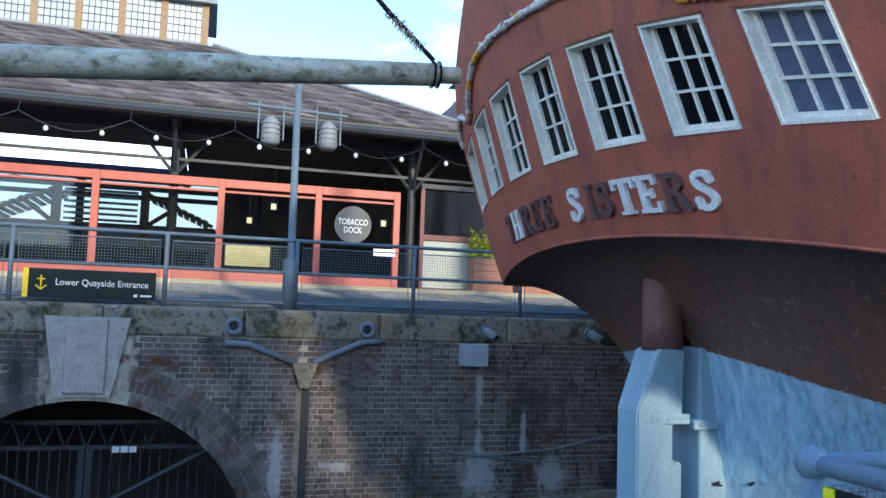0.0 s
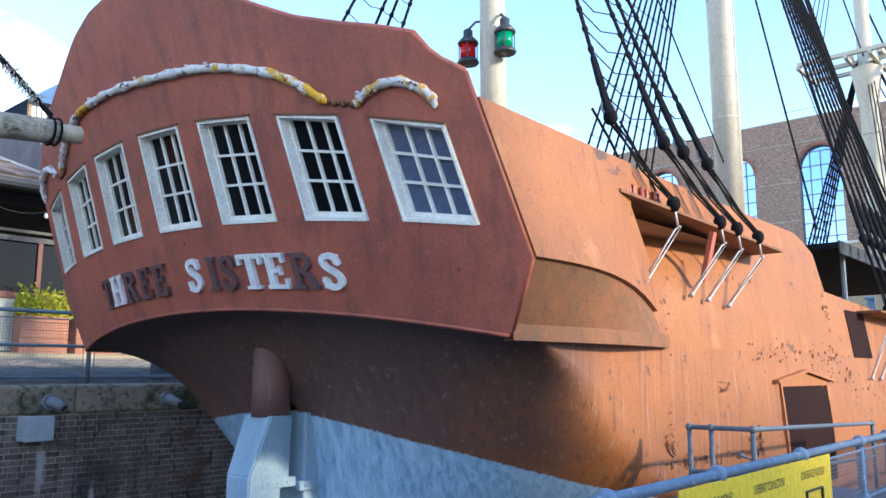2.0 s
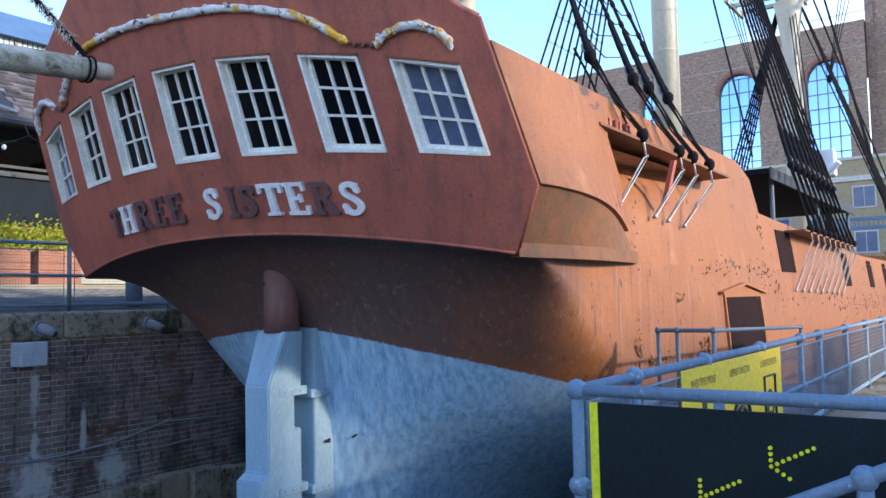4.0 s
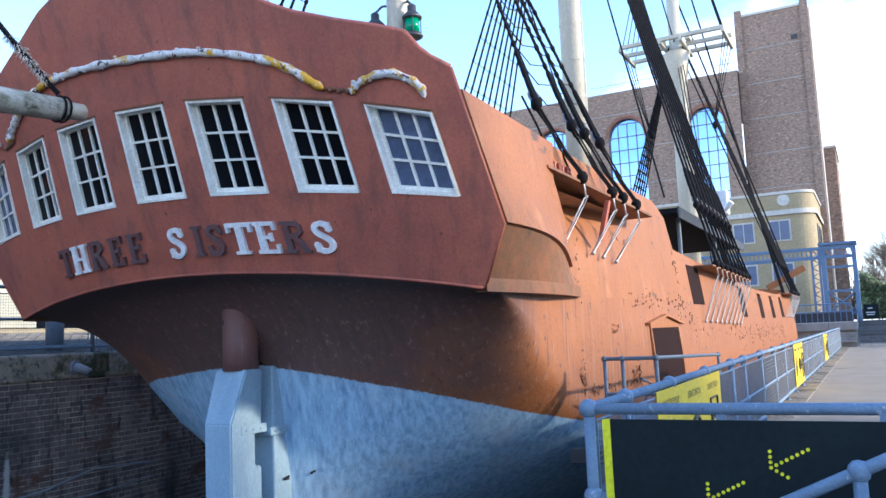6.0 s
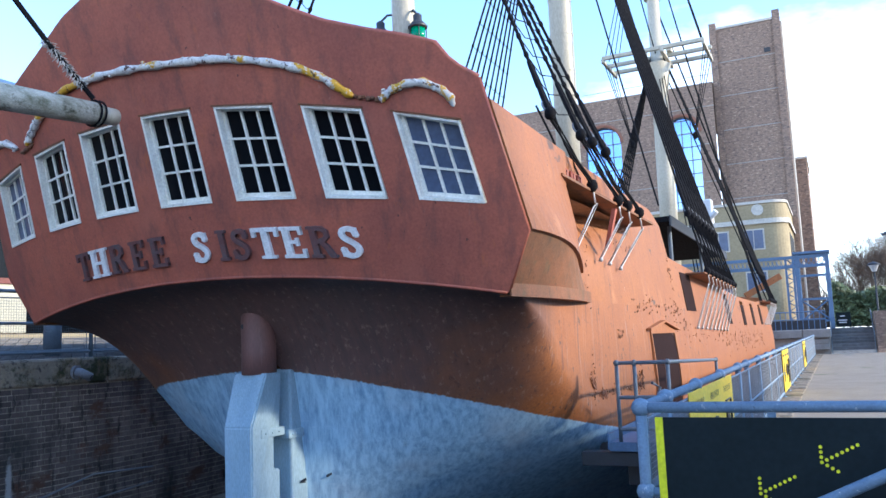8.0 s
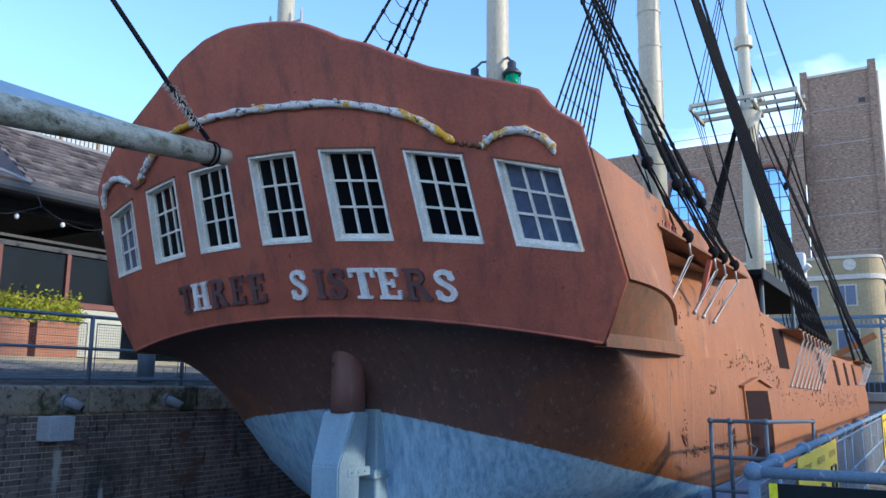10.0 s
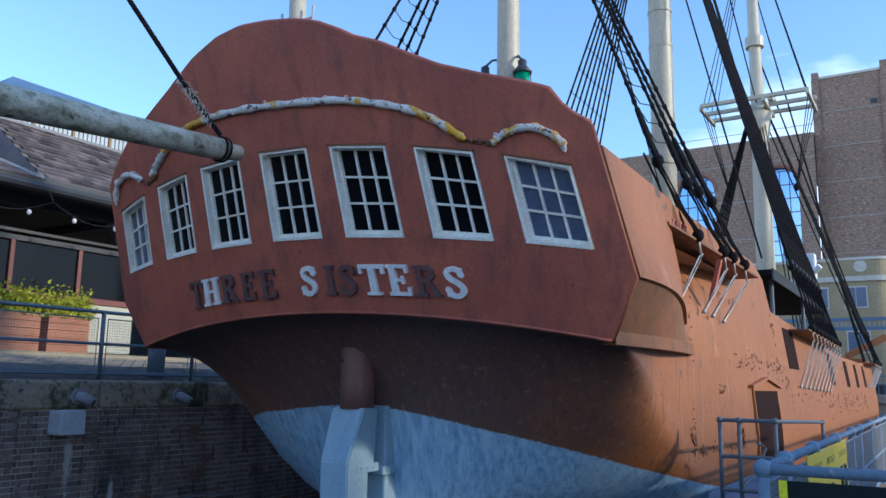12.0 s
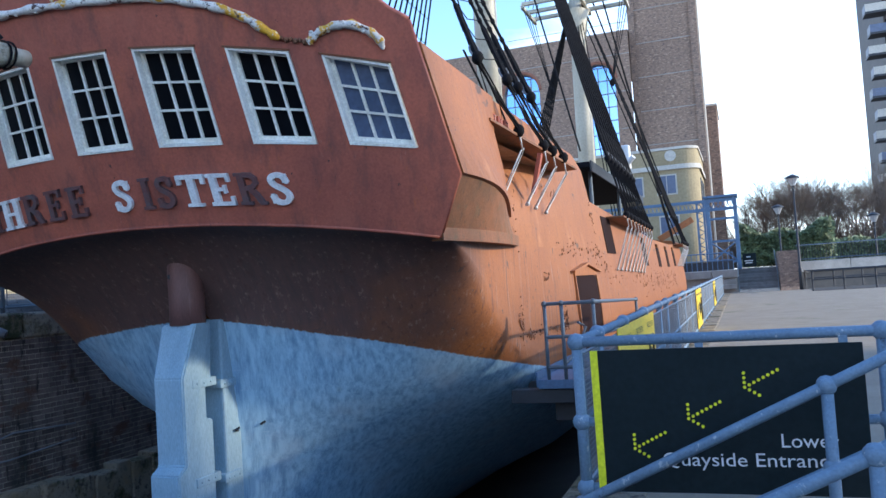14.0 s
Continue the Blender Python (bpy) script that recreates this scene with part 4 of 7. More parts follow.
def deadeye(p, parent, r=0.085):
    bm = bmesh.new()
    ball(bm, p, r, 8, 1.15)
    return part("deadeye", bm, BLACKP, parent, "black wooden deadeye", True)


def chain(bm, a, b, r=0.0105, w=0.046):
    a, b = Vector(a), Vector(b)
    o = Vector((0.3 * w, w, 0.5 * w))
    tube(bm, [a - o, b - o, b + o, a + o, a - o], r, 5)
    ball(bm, b + Vector((0.01, 0, 0)), r * 3.4, 6)


def channel(sg, y0, y1, zz, out, count, drop, parent, top, ratlines, fall, aft=0.0, lean=0.8, thick=0.022, ys=None, out0=None, hang=None, step=0.37, knot=1.5):
    """A plank out from the side, deadeyes on its edge, irons down to the side, shrouds up to the mast."""
    out0 = out if out0 is None else out0
    bm = bmesh.new()
    vs = []
    for y, o, z in ((y0, out0, zz), (y1, out, zz - fall)):
        x = XC + sg * (half(y, z) + o)
        xi = XC + sg * (half(y, z) - (0.70 if y < 12 else 0.08))
        vs.append([bm.verts.new(p) for p in ((xi, y, z - 0.012), (x, y, z - 0.012), (x, y, z + 0.022), (xi, y, z + 0.022))])
    for k in range(4):
        bm.faces.new((vs[0][k], vs[0][(k + 1) % 4], vs[1][(k + 1) % 4], vs[1][k]))
    bm.faces.new(vs[0])
    bm.faces.new(vs[1][::-1])
    bmesh.ops.recalc_face_normals(bm, faces=bm.faces)
    ch = part("channel", bm, STAIN, parent, "rust-stained plank bracket carrying the shrouds")
    feet, heads = [], []
    for k in range(count):
        y = ys[k] if ys else y0 + (y1 - y0) * (k + 0.75) / (count + 0.35)
        z = zz - fall * (y - y0) / (y1 - y0)
        x = XC + sg * (half(y, z) + (out0 + (out - out0) * (y - y0) / (y1 - y0)) * 0.97)
        p = Vector((x, y, z + 0.07))
        deadeye(p, parent)
        hp = Vector((XC, top[0], top[1]))
        d = (hp - p).normalized()
        q = p + (Vector((sg * hang[0], hang[1], hang[2])) if hang else d * lean)
        d = (hp - q).normalized()
        deadeye(q, parent)
        thimble = bmesh.new()
        r0 = d.orthogonal().normalized()
        tube(thimble, [q + d * 0.13 + (r0 * math.cos(t) + d * math.sin(t) * 1.5) * 0.07 for t in [2 * math.pi * i / 12 for i in range(13)]], 0.016, 5, False)
        part("thimble", thimble, LEAD, parent, "grey iron thimble", True)
        bm = bmesh.new()
        for o, e in ((-0.06, 0.0), (-0.03, 0.03), (0.0, -0.03), (0.03, 0.03), (0.06, 0.0)):
            sag = p.lerp(q, 0.5) + Vector((0.02, o * 1.3, -0.02 - abs(o) * (1.6 if hang else 1.0)))
            tube(bm, [p + Vector((e, o, 0.03)), sag, q + Vector((-e, -o, -0.03))], 0.0125, 5)
        part("lanyard", bm, BLACKP, parent)
        served = [q, q + d * 0.12, q + d * 0.5, q + d * 0.52, q + d * 0.95, q + d * 1.0, q.lerp(hp, 0.5), hp]
        part("shroud", tubed(served, [thick * 1.6, thick * 2.1, thick * 1.7, thick * 2.0, thick * 1.6, thick, thick, thick], 6), BLACKP, parent, "black tarred shroud")
        bm = bmesh.new()
        low = Vector((XC + sg * (half(y, z - drop) + 0.03), y - aft, z - drop))
        kink = Vector((x + sg * 0.02, y + 0.05, z - 0.20))
        tube(bm, [p, kink], 0.016, 6)
        chain(bm, kink, low)
        part("chain_plate", bm, GALV, parent, "galvanised bent chain plate", True)
        feet.append(q)
        heads.append(hp)
    if ratlines:
        for k in range(1, ratlines):
            bm = bmesh.new()
            f = (k * step) / max((heads[0] - feet[0]).length, 1)
            if f > 0.93:
                break
            pts = []
            row = [a.lerp(b, f) for a, b in zip(feet, heads)]
            for a, b in zip(row, row[1:]):
                pts += [a, a.lerp(b, 0.5) - Vector((0, 0, 0.14 * (b - a).length))]
            pts.append(row[-1])
            tube(bm, pts, 0.008, 4)
            for a, h in zip(row, heads):
                up = (h - a).normalized() * 0.05
                tube(bm, [a - up, a - up * 0.4, a + up * 0.4, a + up], [thick, thick * knot, thick * knot, thick], 6)
            part("ratline", bm, BLACKP, parent, "ratline seized to the shrouds")
    return ch


for sg in (1, -1):
    rig = thing("mizzen_shrouds", "black tarred mizzen shrouds with deadeyes and white chain plates", "rigging", (XC + sg * 3.6, 11.0, 3.4), "shrouds")
    channel(sg, 8.95, 12.9, 3.66, 0.42, 4, 0.86, rig, (MIZ + 0.3, 13.0), 26, 0.24, 0.5, 1.2, 0.026, (10.0, 11.1, 11.55, 12.15), 0.11, (-0.25, -0.95, 0.86))
    rig = thing("main_shrouds", "dense black main shrouds with white chain plates", "rigging", (XC + sg * 3.6, 22.0, 2.9), "shrouds")
    channel(sg, 17.6, 23.6, 2.86, 0.42, 9, 1.2, rig, (MAIN, 18.0), 22, 0.1, 0.6, 1.5, 0.029, step=0.75, knot=1.25)
    rig = thing("fore_shrouds", "black fore shrouds with white chain plates", "rigging", (XC + sg * 3.6, 38.0, 2.9), "shrouds")
    channel(sg, 36.0, 40.5, 2.72, 0.42, 6, 0.95, rig, (FORE, 15.5), 26, 0, 0.5, 1.3, 0.04)
for k, y in enumerate((9.30, 9.60, 9.90)):
    bm = bmesh.new()
    x = XC + half(y, 3.7) + 0.03
    if k != 1:
        part("tackle_line", tubed([(x + 0.02, y, 3.76), (x - 0.10, y - 0.22, 4.25), (x - 0.22, y - 0.40, 4.62)], 0.016, 5), BLACKP, ship, "short black tackle to an eye plate")
    tube(bm, [(x, y - 0.05, 3.66), (x, y - 0.05, 3.80), (x, y + 0.05, 3.80), (x, y + 0.05, 3.66)], 0.03, 6)
    part("eye_plate", bm, HULL, ship, "rust-red eye plate over the channel")
part("channel_knee", boxed(-0.03, 0.03, -0.05, 0.05, 0, 0.62, m=Matrix.Translation((XC + half(11, 2.9) + 0.08, 10.9, 2.85)) @ pose(0, 0, 0, 0, 14, 0)), HULL, ship)


# masts
def mast(y, pts, bands, label):
    m = thing("mast", label, "mast", (XC, y, 1.9), "masts")
    part("pole", tubed([(XC, y, z) for z, r in pts], [r for z, r in pts], 20), MASTM, m, "", True)
    for z, r in bands:
        part("band", tubed([(XC, y, z), (XC, y, z + 0.05)], r, 20), MASTM, m)
    return m


m1 = mast(MIZ, [(3.3, 0.22), (7.5, 0.21), (12, 0.19), (15.5, 0.17), (22, 0.1)], [], "cream-painted mizzen mast carrying two ship's lamps")
m2 = mast(MAIN, [(1.9, 0.35), (11, 0.34), (16, 0.31), (22, 0.26), (30, 0.15)], [(8.2 + 1.1 * k, 0.352) for k in range(8)], "cream-painted steel main mast with welded bands")
m3 = mast(FORE, [(1.9, 0.40), (9, 0.40), (12.5, 0.36), (13.6, 0.5), (14.2, 0.62), (14.4, 0.30), (18, 0.27), (26, 0.15)], [(5 + 1.6 * k, 0.41) for k in range(5)], "cream-painted fore mast with a crosstree platform")
for x, mt, sgn in ((-0.40, LAMPR, -1), (0.36, LAMPG, 1)):
    lamp = thing("ship_lamp", "grey metal ship's lamp with a %s lens hung on the mast" % ("red" if sgn < 0 else "green"), "lamp", (XC + x, MIZ - 0.15, 6.9), "ship's lamps")
    z = 6.78 if sgn > 0 else 6.80
    bm = bmesh.new()
    tube(bm, [(XC + x, MIZ - 0.15, z + d) for d in (0, 0.03, 0.03, 0.08)], [0.17, 0.19, 0.17, 0.15], 12)
    part("base", bm, BRASSD, lamp, "", True)
    part("lens", tubed([(XC + x, MIZ - 0.15, z + 0.08), (XC + x, MIZ - 0.15, z + 0.34)], 0.13, 12), mt, lamp, "", True)
    part("hood", tubed([(XC + x, MIZ - 0.15, z + d) for d in (0.34, 0.37, 0.44, 0.48, 0.58, 0.62)], [0.17, 0.18, 0.12, 0.08, 0.08, 0.03], 12), BRASSD, lamp, "", True)
    for k in range(4):
        a = k * math.pi / 2 + 0.6
        part("guard_bar", tubed([(XC + x + 0.15 * math.cos(a), MIZ - 0.15 + 0.15 * math.sin(a), z + 0.05), (XC + x + 0.15 * math.cos(a), MIZ - 0.15 + 0.15 * math.sin(a), z + 0.38)], 0.01, 5), BRASSD, lamp)
    part("bracket", tubed([(XC + sgn * 0.2, MIZ, z + 0.75), (XC + x * 0.7, MIZ - 0.1, z + 0.72), (XC + x, MIZ - 0.15, z + 0.6)], 0.022, 6), BRASSD, lamp)
# crosstree on the fore mast: two long beams, end pieces and trestles
for y, w in ((FORE - 1.15, 2.35), (FORE + 0.1, 2.5), (FORE + 1.25, 2.35)):
    part("crosstree_beam", boxed(XC - w, XC + w, y - 0.09, y + 0.09, 14.56, 14.74, bevel=0.02), MASTM, m3)
for x in (-2.3, -0.45, 0.45, 2.3):
    part("trestle", boxed(XC + x - 0.07, XC + x + 0.07, FORE - 1.35, FORE + 1.45, 14.40, 14.56, bevel=0.015), MASTM, m3)
for x in (-0.6, 0.6):
    part("cheek_block", boxed(XC + x - 0.12, XC + x + 0.12, FORE - 0.3, FORE + 0.3, 14.74, 15.0, bevel=0.03), MASTM, m3)
for sg in (-1, 1):
    fut = thing("futtock_lines", "thin black lines from the crosstree's end down to the shrouds", "rigging", (XC + sg * 1.8, FORE, 11.0), "futtock lines")
    for dy in (-1.1, -0.4, 0.4, 1.2):
        part("line", tubed([(XC + sg * 2.3, FORE + dy, 14.5), (XC + sg * 1.45, FORE + 0.1 + dy * 0.08, 10.6)], 0.02, 5), BLACKP, fut)
        part("line", tubed([(XC + sg * 2.2, FORE + dy, 14.7), (XC + sg * 0.25, FORE + dy * 0.2, 23.0)], 0.02, 5), BLACKP, fut)
    seiz = bmesh.new()
    ball(seiz, (XC + sg * 1.45, FORE + 0.1, 10.6), 0.12, 8, 1.6)
    part("seizing", seiz, BLACKP, fut)
part("mast_cap", tubed([(XC, FORE, 17.5), (XC, FORE, 18.0)], 0.42, 16), MASTM, m3)
# stump and hatch behind the crown
bt = thing("signal_mast", "short white pole with side arms and red box behind crown", "pole", (XC - 1.73, 7.6, 3.45))
part("pole", tubed([(XC - 1.73, 7.6, 3.4), (XC - 1.73, 7.6, 9.0)], 0.13, 14), MASTM, bt, "", True)
part("box", boxed(XC - 2.24, XC - 1.68, 6.9, 7.25, 3.45, 6.76, bevel=0.02), HULL, bt, "red-brown casing")
part("arm", tubed([(XC - 2.05, 7.6, 7.1), (XC - 1.41, 7.6, 7.1)], 0.02, 6), GALV, bt)
for x in (-2.05, -1.41):
    part("arm", tubed([(XC + x, 7.6, 6.95), (XC + x, 7.6, 7.3)], 0.02, 6), GALV, bt)


# stays and slack lines
def line(name, pts, r, label):
    return single(name, tubed(pts, r, 6), BLACKP, label, "rope", group="ship's lines")


line("stay", [(XC, MAIN, 24), (XC, 37.5, 14.2)], 0.03, "black stay between the masts")
line("stay", [(XC, FORE, 17.5), (-2.1, 46.0, 3.3)], 0.04, "black stay running down to the bow")
line("stay", [(XC + 0.1, FORE, 14.4), (-2.0, 41.5, 2.9)], 0.03, "black stay down to the rail")
for dy in (0.0, 0.35, 0.7, 1.05):
    line("backstay", [(XC, MAIN, 20), (XC + 3.2, 26.2 + dy, 2.6)], 0.025, "black backstay led to the rail")
for dx in (0.0, 0.12, 0.24):
    line("running_line", [(XC + dx, FORE, 14), (XC + 2.2 + dx, 29, 3.2)], 0.022, "slack black running line")
for k in range(4):
    line("backstay", [(XC, FORE, 21.0), (XC + 3.5, 38.8 + 0.4 * k, 2.8)], 0.025, "black backstay led to the rail")
line("stay", [(XC, MIZ, 16), (XC, MAIN - 0.3, 7.0)], 0.02, "thin stay to the main mast")
line("stay", [(XC + 0.1, MAIN, 16), (XC + 3.35, 16.5, 4.3)], 0.022, "single line down to the rail")

# spanker boom over the stern
boom = thing("boom", "weathered pale wooden boom held by a frayed black rope", "spar", (-5.36, 4.67, 3.9))
a = Vector((-5.35, 4.46, 3.92))
b = Vector((-4.62, -9.6, 2.5))
n = 14
part("spar", tubed([a.lerp(b, k / n) for k in range(n + 1)], [0.113 + 0.007 * k for k in range(n + 1)], 18), SPARM, boom, "", True)
part("tip", tubed([a, a + (a - b).normalized() * 0.22], 0.085, 14), MASTM, boom, "white-painted tip", True)
bm = bmesh.new()
for k in range(2):
    c = a.lerp(b, 0.004 * k)
    tube(bm, [c + Vector((0.128 * math.cos(t), 0, 0.128 * math.sin(t))) for t in [2 * math.pi * i / 14 for i in range(15)]], 0.010, 5)
rp = [a + Vector((0, -0.05, 0.14)), a + Vector((-0.12, -0.5, 0.62)), a + Vector((-1.06, -3.9, 4.6)), a + Vector((-1.95, -7.0, 8.2))]
tube(bm, rp, 0.025, 6)
fray = bmesh.new()
for k in range(220):
    p = rp[0].lerp(rp[1], 0.25 + 0.75 * random.random())
    q = p + Vector((random.uniform(-1, 1), random.uniform(-1, 1), random.uniform(-1.6, 0.6))).normalized() * random.uniform(0.04, 0.085)
    tube(fray, [p, p.lerp(q, 0.5) + Vector((0, 0, 0.012)), q], 0.0045, 3, False)
fr_ = part("frayed_strands", fray, mat("bleached_rope_fibre", (0.52, 0.49, 0.44), 0.9, grain=60, bump=0.1), boom, "pale frayed rope strands")
fr_["kind"] = "stuff"
part("topping_lift", bm, BLACKP, boom, "frayed black rope lashed round the spar")

# door in the side, with its little pediment; a dark slab carries the passage's shade
dy0, dy1, dz0, dz1 = 13.1, 15.0, 0.15, 1.56
door = thing("hull_doorway", "open dark doorway with a red pediment cut in the ship's side", "doorway", (XC + half(13.8, 1.0), 13.8, 0.15))


def hull_slab(y0, y1, z0, z1, x_in, x_out, peak=0.0, flat=False):
    """A slab that follows the slope of the ship's side, with an optional gable."""
    bm = bmesh.new()
    zs = [z0 + (z1 - z0) * k / 6 for k in range(7)]
    ym = (y0 + y1) / 2

    def row(z, lift, off):
        return [Vector((XC + half(y, z) + off, y, z + (lift if y == ym else 0.0))) for y in (y0, ym, y1)]
    outer = [row(z, peak * (z - z0) / (z1 - z0) if not flat else peak, x_out) for z in zs]
    inner = [row(z, peak * (z - z0) / (z1 - z0) if not flat else peak, x_in) for z in zs]
    sheet(bm, outer)
    sheet(bm, inner)
    for k in (0, -1):
        sheet(bm, [outer[k], inner[k]])
    for k in (0, 2):
        sheet(bm, [[r[k] for r in outer], [r[k] for r in inner]])
    bmesh.ops.remove_doubles(bm, verts=bm.verts, dist=0.0005)
    bmesh.ops.recalc_face_normals(bm, faces=bm.faces)
    return bm


# near-black maroon: shade of doorway and ports put into slabs flush with the plating
DOORIN = mat("recess_shade_maroon", (0.022, 0.009, 0.008), 0.8, spec=0.1, scale=3, grain=30, bump=0.05)
part("opening", hull_slab(dy0, dy1, dz0, dz1, -0.2, 0.012), DOORIN, door, "dark maroon slab painted with the shade of the recess")
part("jamb", hull_slab(dy0 - 0.05, dy0, dz0, dz1, -0.1, 0.03), SIDE, door)
part("jamb", hull_slab(dy1, dy1 + 0.05, dz0, dz1, -0.1, 0.03), SIDE, door)
part("lintel", hull_slab(dy0 - 0.05, dy1 + 0.05, dz1, dz1 + 0.05, -0.1, 0.03, 0.14), SIDE, door)
part("pediment", hull_slab(dy0 - 0.25, dy1 + 0.25, dz1 + 0.05, dz1 + 0.09, -0.1, 0.09, 0.15, True), SIDE, door)
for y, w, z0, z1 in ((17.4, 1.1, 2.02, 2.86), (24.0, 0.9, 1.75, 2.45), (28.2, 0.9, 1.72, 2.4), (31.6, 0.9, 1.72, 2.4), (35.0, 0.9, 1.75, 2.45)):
    part("gun_port", hull_slab(y - w / 2, y + w / 2, z0, z1, -0.12, 0.014), DOORIN, ship, "dark slab painted with the shade inside a gun port")
# awning over the waist, cathead, cowl lamp
aw = thing("deck_awning", "flat dark deck shelter on thin posts", "awning", (XC + 1.5, 24, 1.95))
part("roof", boxed(XC + 0.1, XC + 3.25, 18.2, 29.0, 4.16, 4.30, bevel=0.02), BLACKP, aw, "black felted roof")
part("fascia", boxed(XC + 3.25, XC + 3.29, 18.2, 29.0, 4.06, 4.32, bevel=0.006), DARKST, aw)
for x in (0.5, 3.1):
    for y in (19.0, 24.0, 28.8):
        part("post", tubed([(XC + x, y, 1.95), (XC + x, y, 4.16)], 0.05, 8), GREYR, aw)
ch = single("cathead", boxed(-0.16, 0.16, -0.1, 1.9, -0.16, 0.16, bevel=0.02, m=Matrix.Translation((XC + 2.6, 42.6, 3.3)) @ pose(0, 0, 0, 28, 0, -75)), SIDE, "red-orange timber cathead at the bow", "cathead")
fl = thing("flood_lamp", "white floodlight on a bracket above the deck shelter", "lamp", (XC + 3.05, 26.0, 4.3))
part("pole", tubed([(XC + 3.05, 26, 4.28), (XC + 3.05, 26, 5.1)], 0.05, 8), WHITE, fl)
part("head", boxed(XC + 2.85, XC + 3.3, 25.8, 26.2, 5.0, 5.8, bevel=0.05), WHITE, fl)
part("arm", tubed([(XC + 3.05, 25.75, 5.0), (XC + 3.45, 25.6, 5.35)], 0.09, 8), WHITE, fl)
# curled flakes of paint in rows along the plating
for y0, y1, z0, spread, n in ((9.85, 10.05, 0.95, 0.22, 40), (10.1, 12.3, 0.74, 0.06, 70), (11.9, 12.3, 0.86, 0.16, 40), (11.2, 11.5, 1.62, 0.10, 14), (12.2, 16.0, 2.02, 0.16, 60),
                              (14.8, 22.0, 1.6, 0.3, 70), (15.6, 15.9, 2.6, 0.6, 22), (9.9, 10.1, 2.5, 0.5, 9), (22.0, 34.0, 1.3, 0.3, 150), (11.0, 12.6, 3.0, 0.05, 8)):
    bm = bmesh.new()
    for i in range(n):
        yy = random.uniform(y0, y1)
        zz = z0 + random.gauss(0, spread * 0.6)
        r = 0.006 + 0.026 * random.random() ** 3
        x = XC + half(yy, zz) + 0.004
        tall = random.uniform(0.7, 2.2)
        o = [bm.verts.new((x + random.uniform(0.0, 0.02), yy + r * math.cos(t) * random.uniform(0.5, 1.3), zz + tall * r * math.sin(t) * random.uniform(0.5, 1.3))) for t in [i2 * math.pi / 3 for i2 in range(6)]]
        bm.faces.new(o)
    bmesh.ops.recalc_face_normals(bm, faces=bm.faces)
    fk = part("rust_patch", bm, RUST, ship, "curled flakes of rusted paint")
    fk["kind"] = "stuff"
    fk.modifiers.new("thickness", "SOLIDIFY").thickness = 0.006

# unseen second ship, added to carry the bowsprit over the stern and block sky
s2 = thing("second_ship", "unseen hull added as the second moored ship behind the walkway", "ship", (-4.6, -20, -2.9))
bm = bmesh.new()
rows = []
for z, k in ((-2.9, 0.3), (-1.0, 0.8), (0.8, 1.0), (2.2, 1.0), (3.4, 0.95)):
    row = []
    for y, w in ((-34, 3.2), (-26, 3.4), (-18, 3.3), (-13, 2.4), (-10.5, 1.1), (-9.4 + 0.12 * z, 0.05)):
        row.append((-4.6 + w * k, y, z))
    row += [(-4.6 - (x + 4.6), y, z) for x, y, z in reversed(row[:-1])]
    rows.append(row)
sheet(bm, rows)
bmesh.ops.recalc_face_normals(bm, faces=bm.faces)
part("hull", bm, HULL, s2, "", True)
bm = bmesh.new()
bm.faces.new([bm.verts.new(p) for p in rows[-1]])
part("deck", bm, TIMBER, s2)
# ---- the setting ----
WX = -11.40                             # face of the far dock wall
UP = 1.56                               # level of the upper quay
gr = bmesh.new()
gv = [[gr.verts.new((x, y, 0.0)) for x in (-0.42, 1.9, 260)] for y in (-40, 3.2, 4.32, 49.5)]
for i, k in ((0, 0), (0, 1), (1, 1), (2, 0), (2, 1)):
    gr.faces.new((gv[i][k], gv[i][k + 1], gv[i + 1][k + 1], gv[i + 1][k]))
single("ground", gr, GROUND, "gravel-bound quay surface with patches of moss", "ground", "structure")
bm = bmesh.new()
bm.faces.new([bm.verts.new(p) for p in ((-400, 62, 1.45), (-400, 900, 1.45), (400, 900, 1.45), (400, 62, 1.45))])
single("ground", bm, GROUND, "far ground beyond the dock", "ground", "structure")
bm = bmesh.new()
bm.faces.new([bm.verts.new(p) for p in ((WX - 6, -60, -2.9), (0.5, -60, -2.9), (0.5, 60, -2.9), (WX - 6, 60, -2.9))])
single("dock_floor", bm, DOCKM, "wet dark silt on the dry dock floor", "ground", "structure")
# near quay: coping stones over a battered wall
bm = boxed(-0.38, 0.0, -30, 3.2, -3.0, -0.26)
box(bm, -0.38, 0.0, 4.40, 50, -3.0, -0.26)
box(bm, -0.38, 1.96, 4.32, 4.398, -3.0, -0.012)
box(bm, 0.002, 1.96, 3.12, 3.198, -3.0, -0.012)
single("wall_quay", bm, BRICK, "dark brick quay wall under the railing", "wall", "structure")
cope = thing("quay_coping", "row of pale granite coping stones along the quay", "coping", (-0.45, 20, -0.25), kind="structure")
y = 4.41
while y < 49:
    ln = 1.35 + 0.4 * random.random()
    part("coping_stone", boxed(-0.44, 0.12, y + 0.006, y + ln - 0.006, -0.26, 0.012 + random.uniform(0, 0.008), bevel=0.02), COPE, cope)
    y += ln


# ---- railings ----
def rail_post(bm, p, h, r=0.036, balls=(1.0, 0.5)):
    x, y, z = p
    tube(bm, [(x, y, z), (x, y, z + h)], r, 10)
    for f in balls:
        ball(bm, (x, y, z + h * f), r * 1.75, 10)
    tube(bm, [(x, y, z), (x, y, z + 0.03)], r * 2.0, 10)


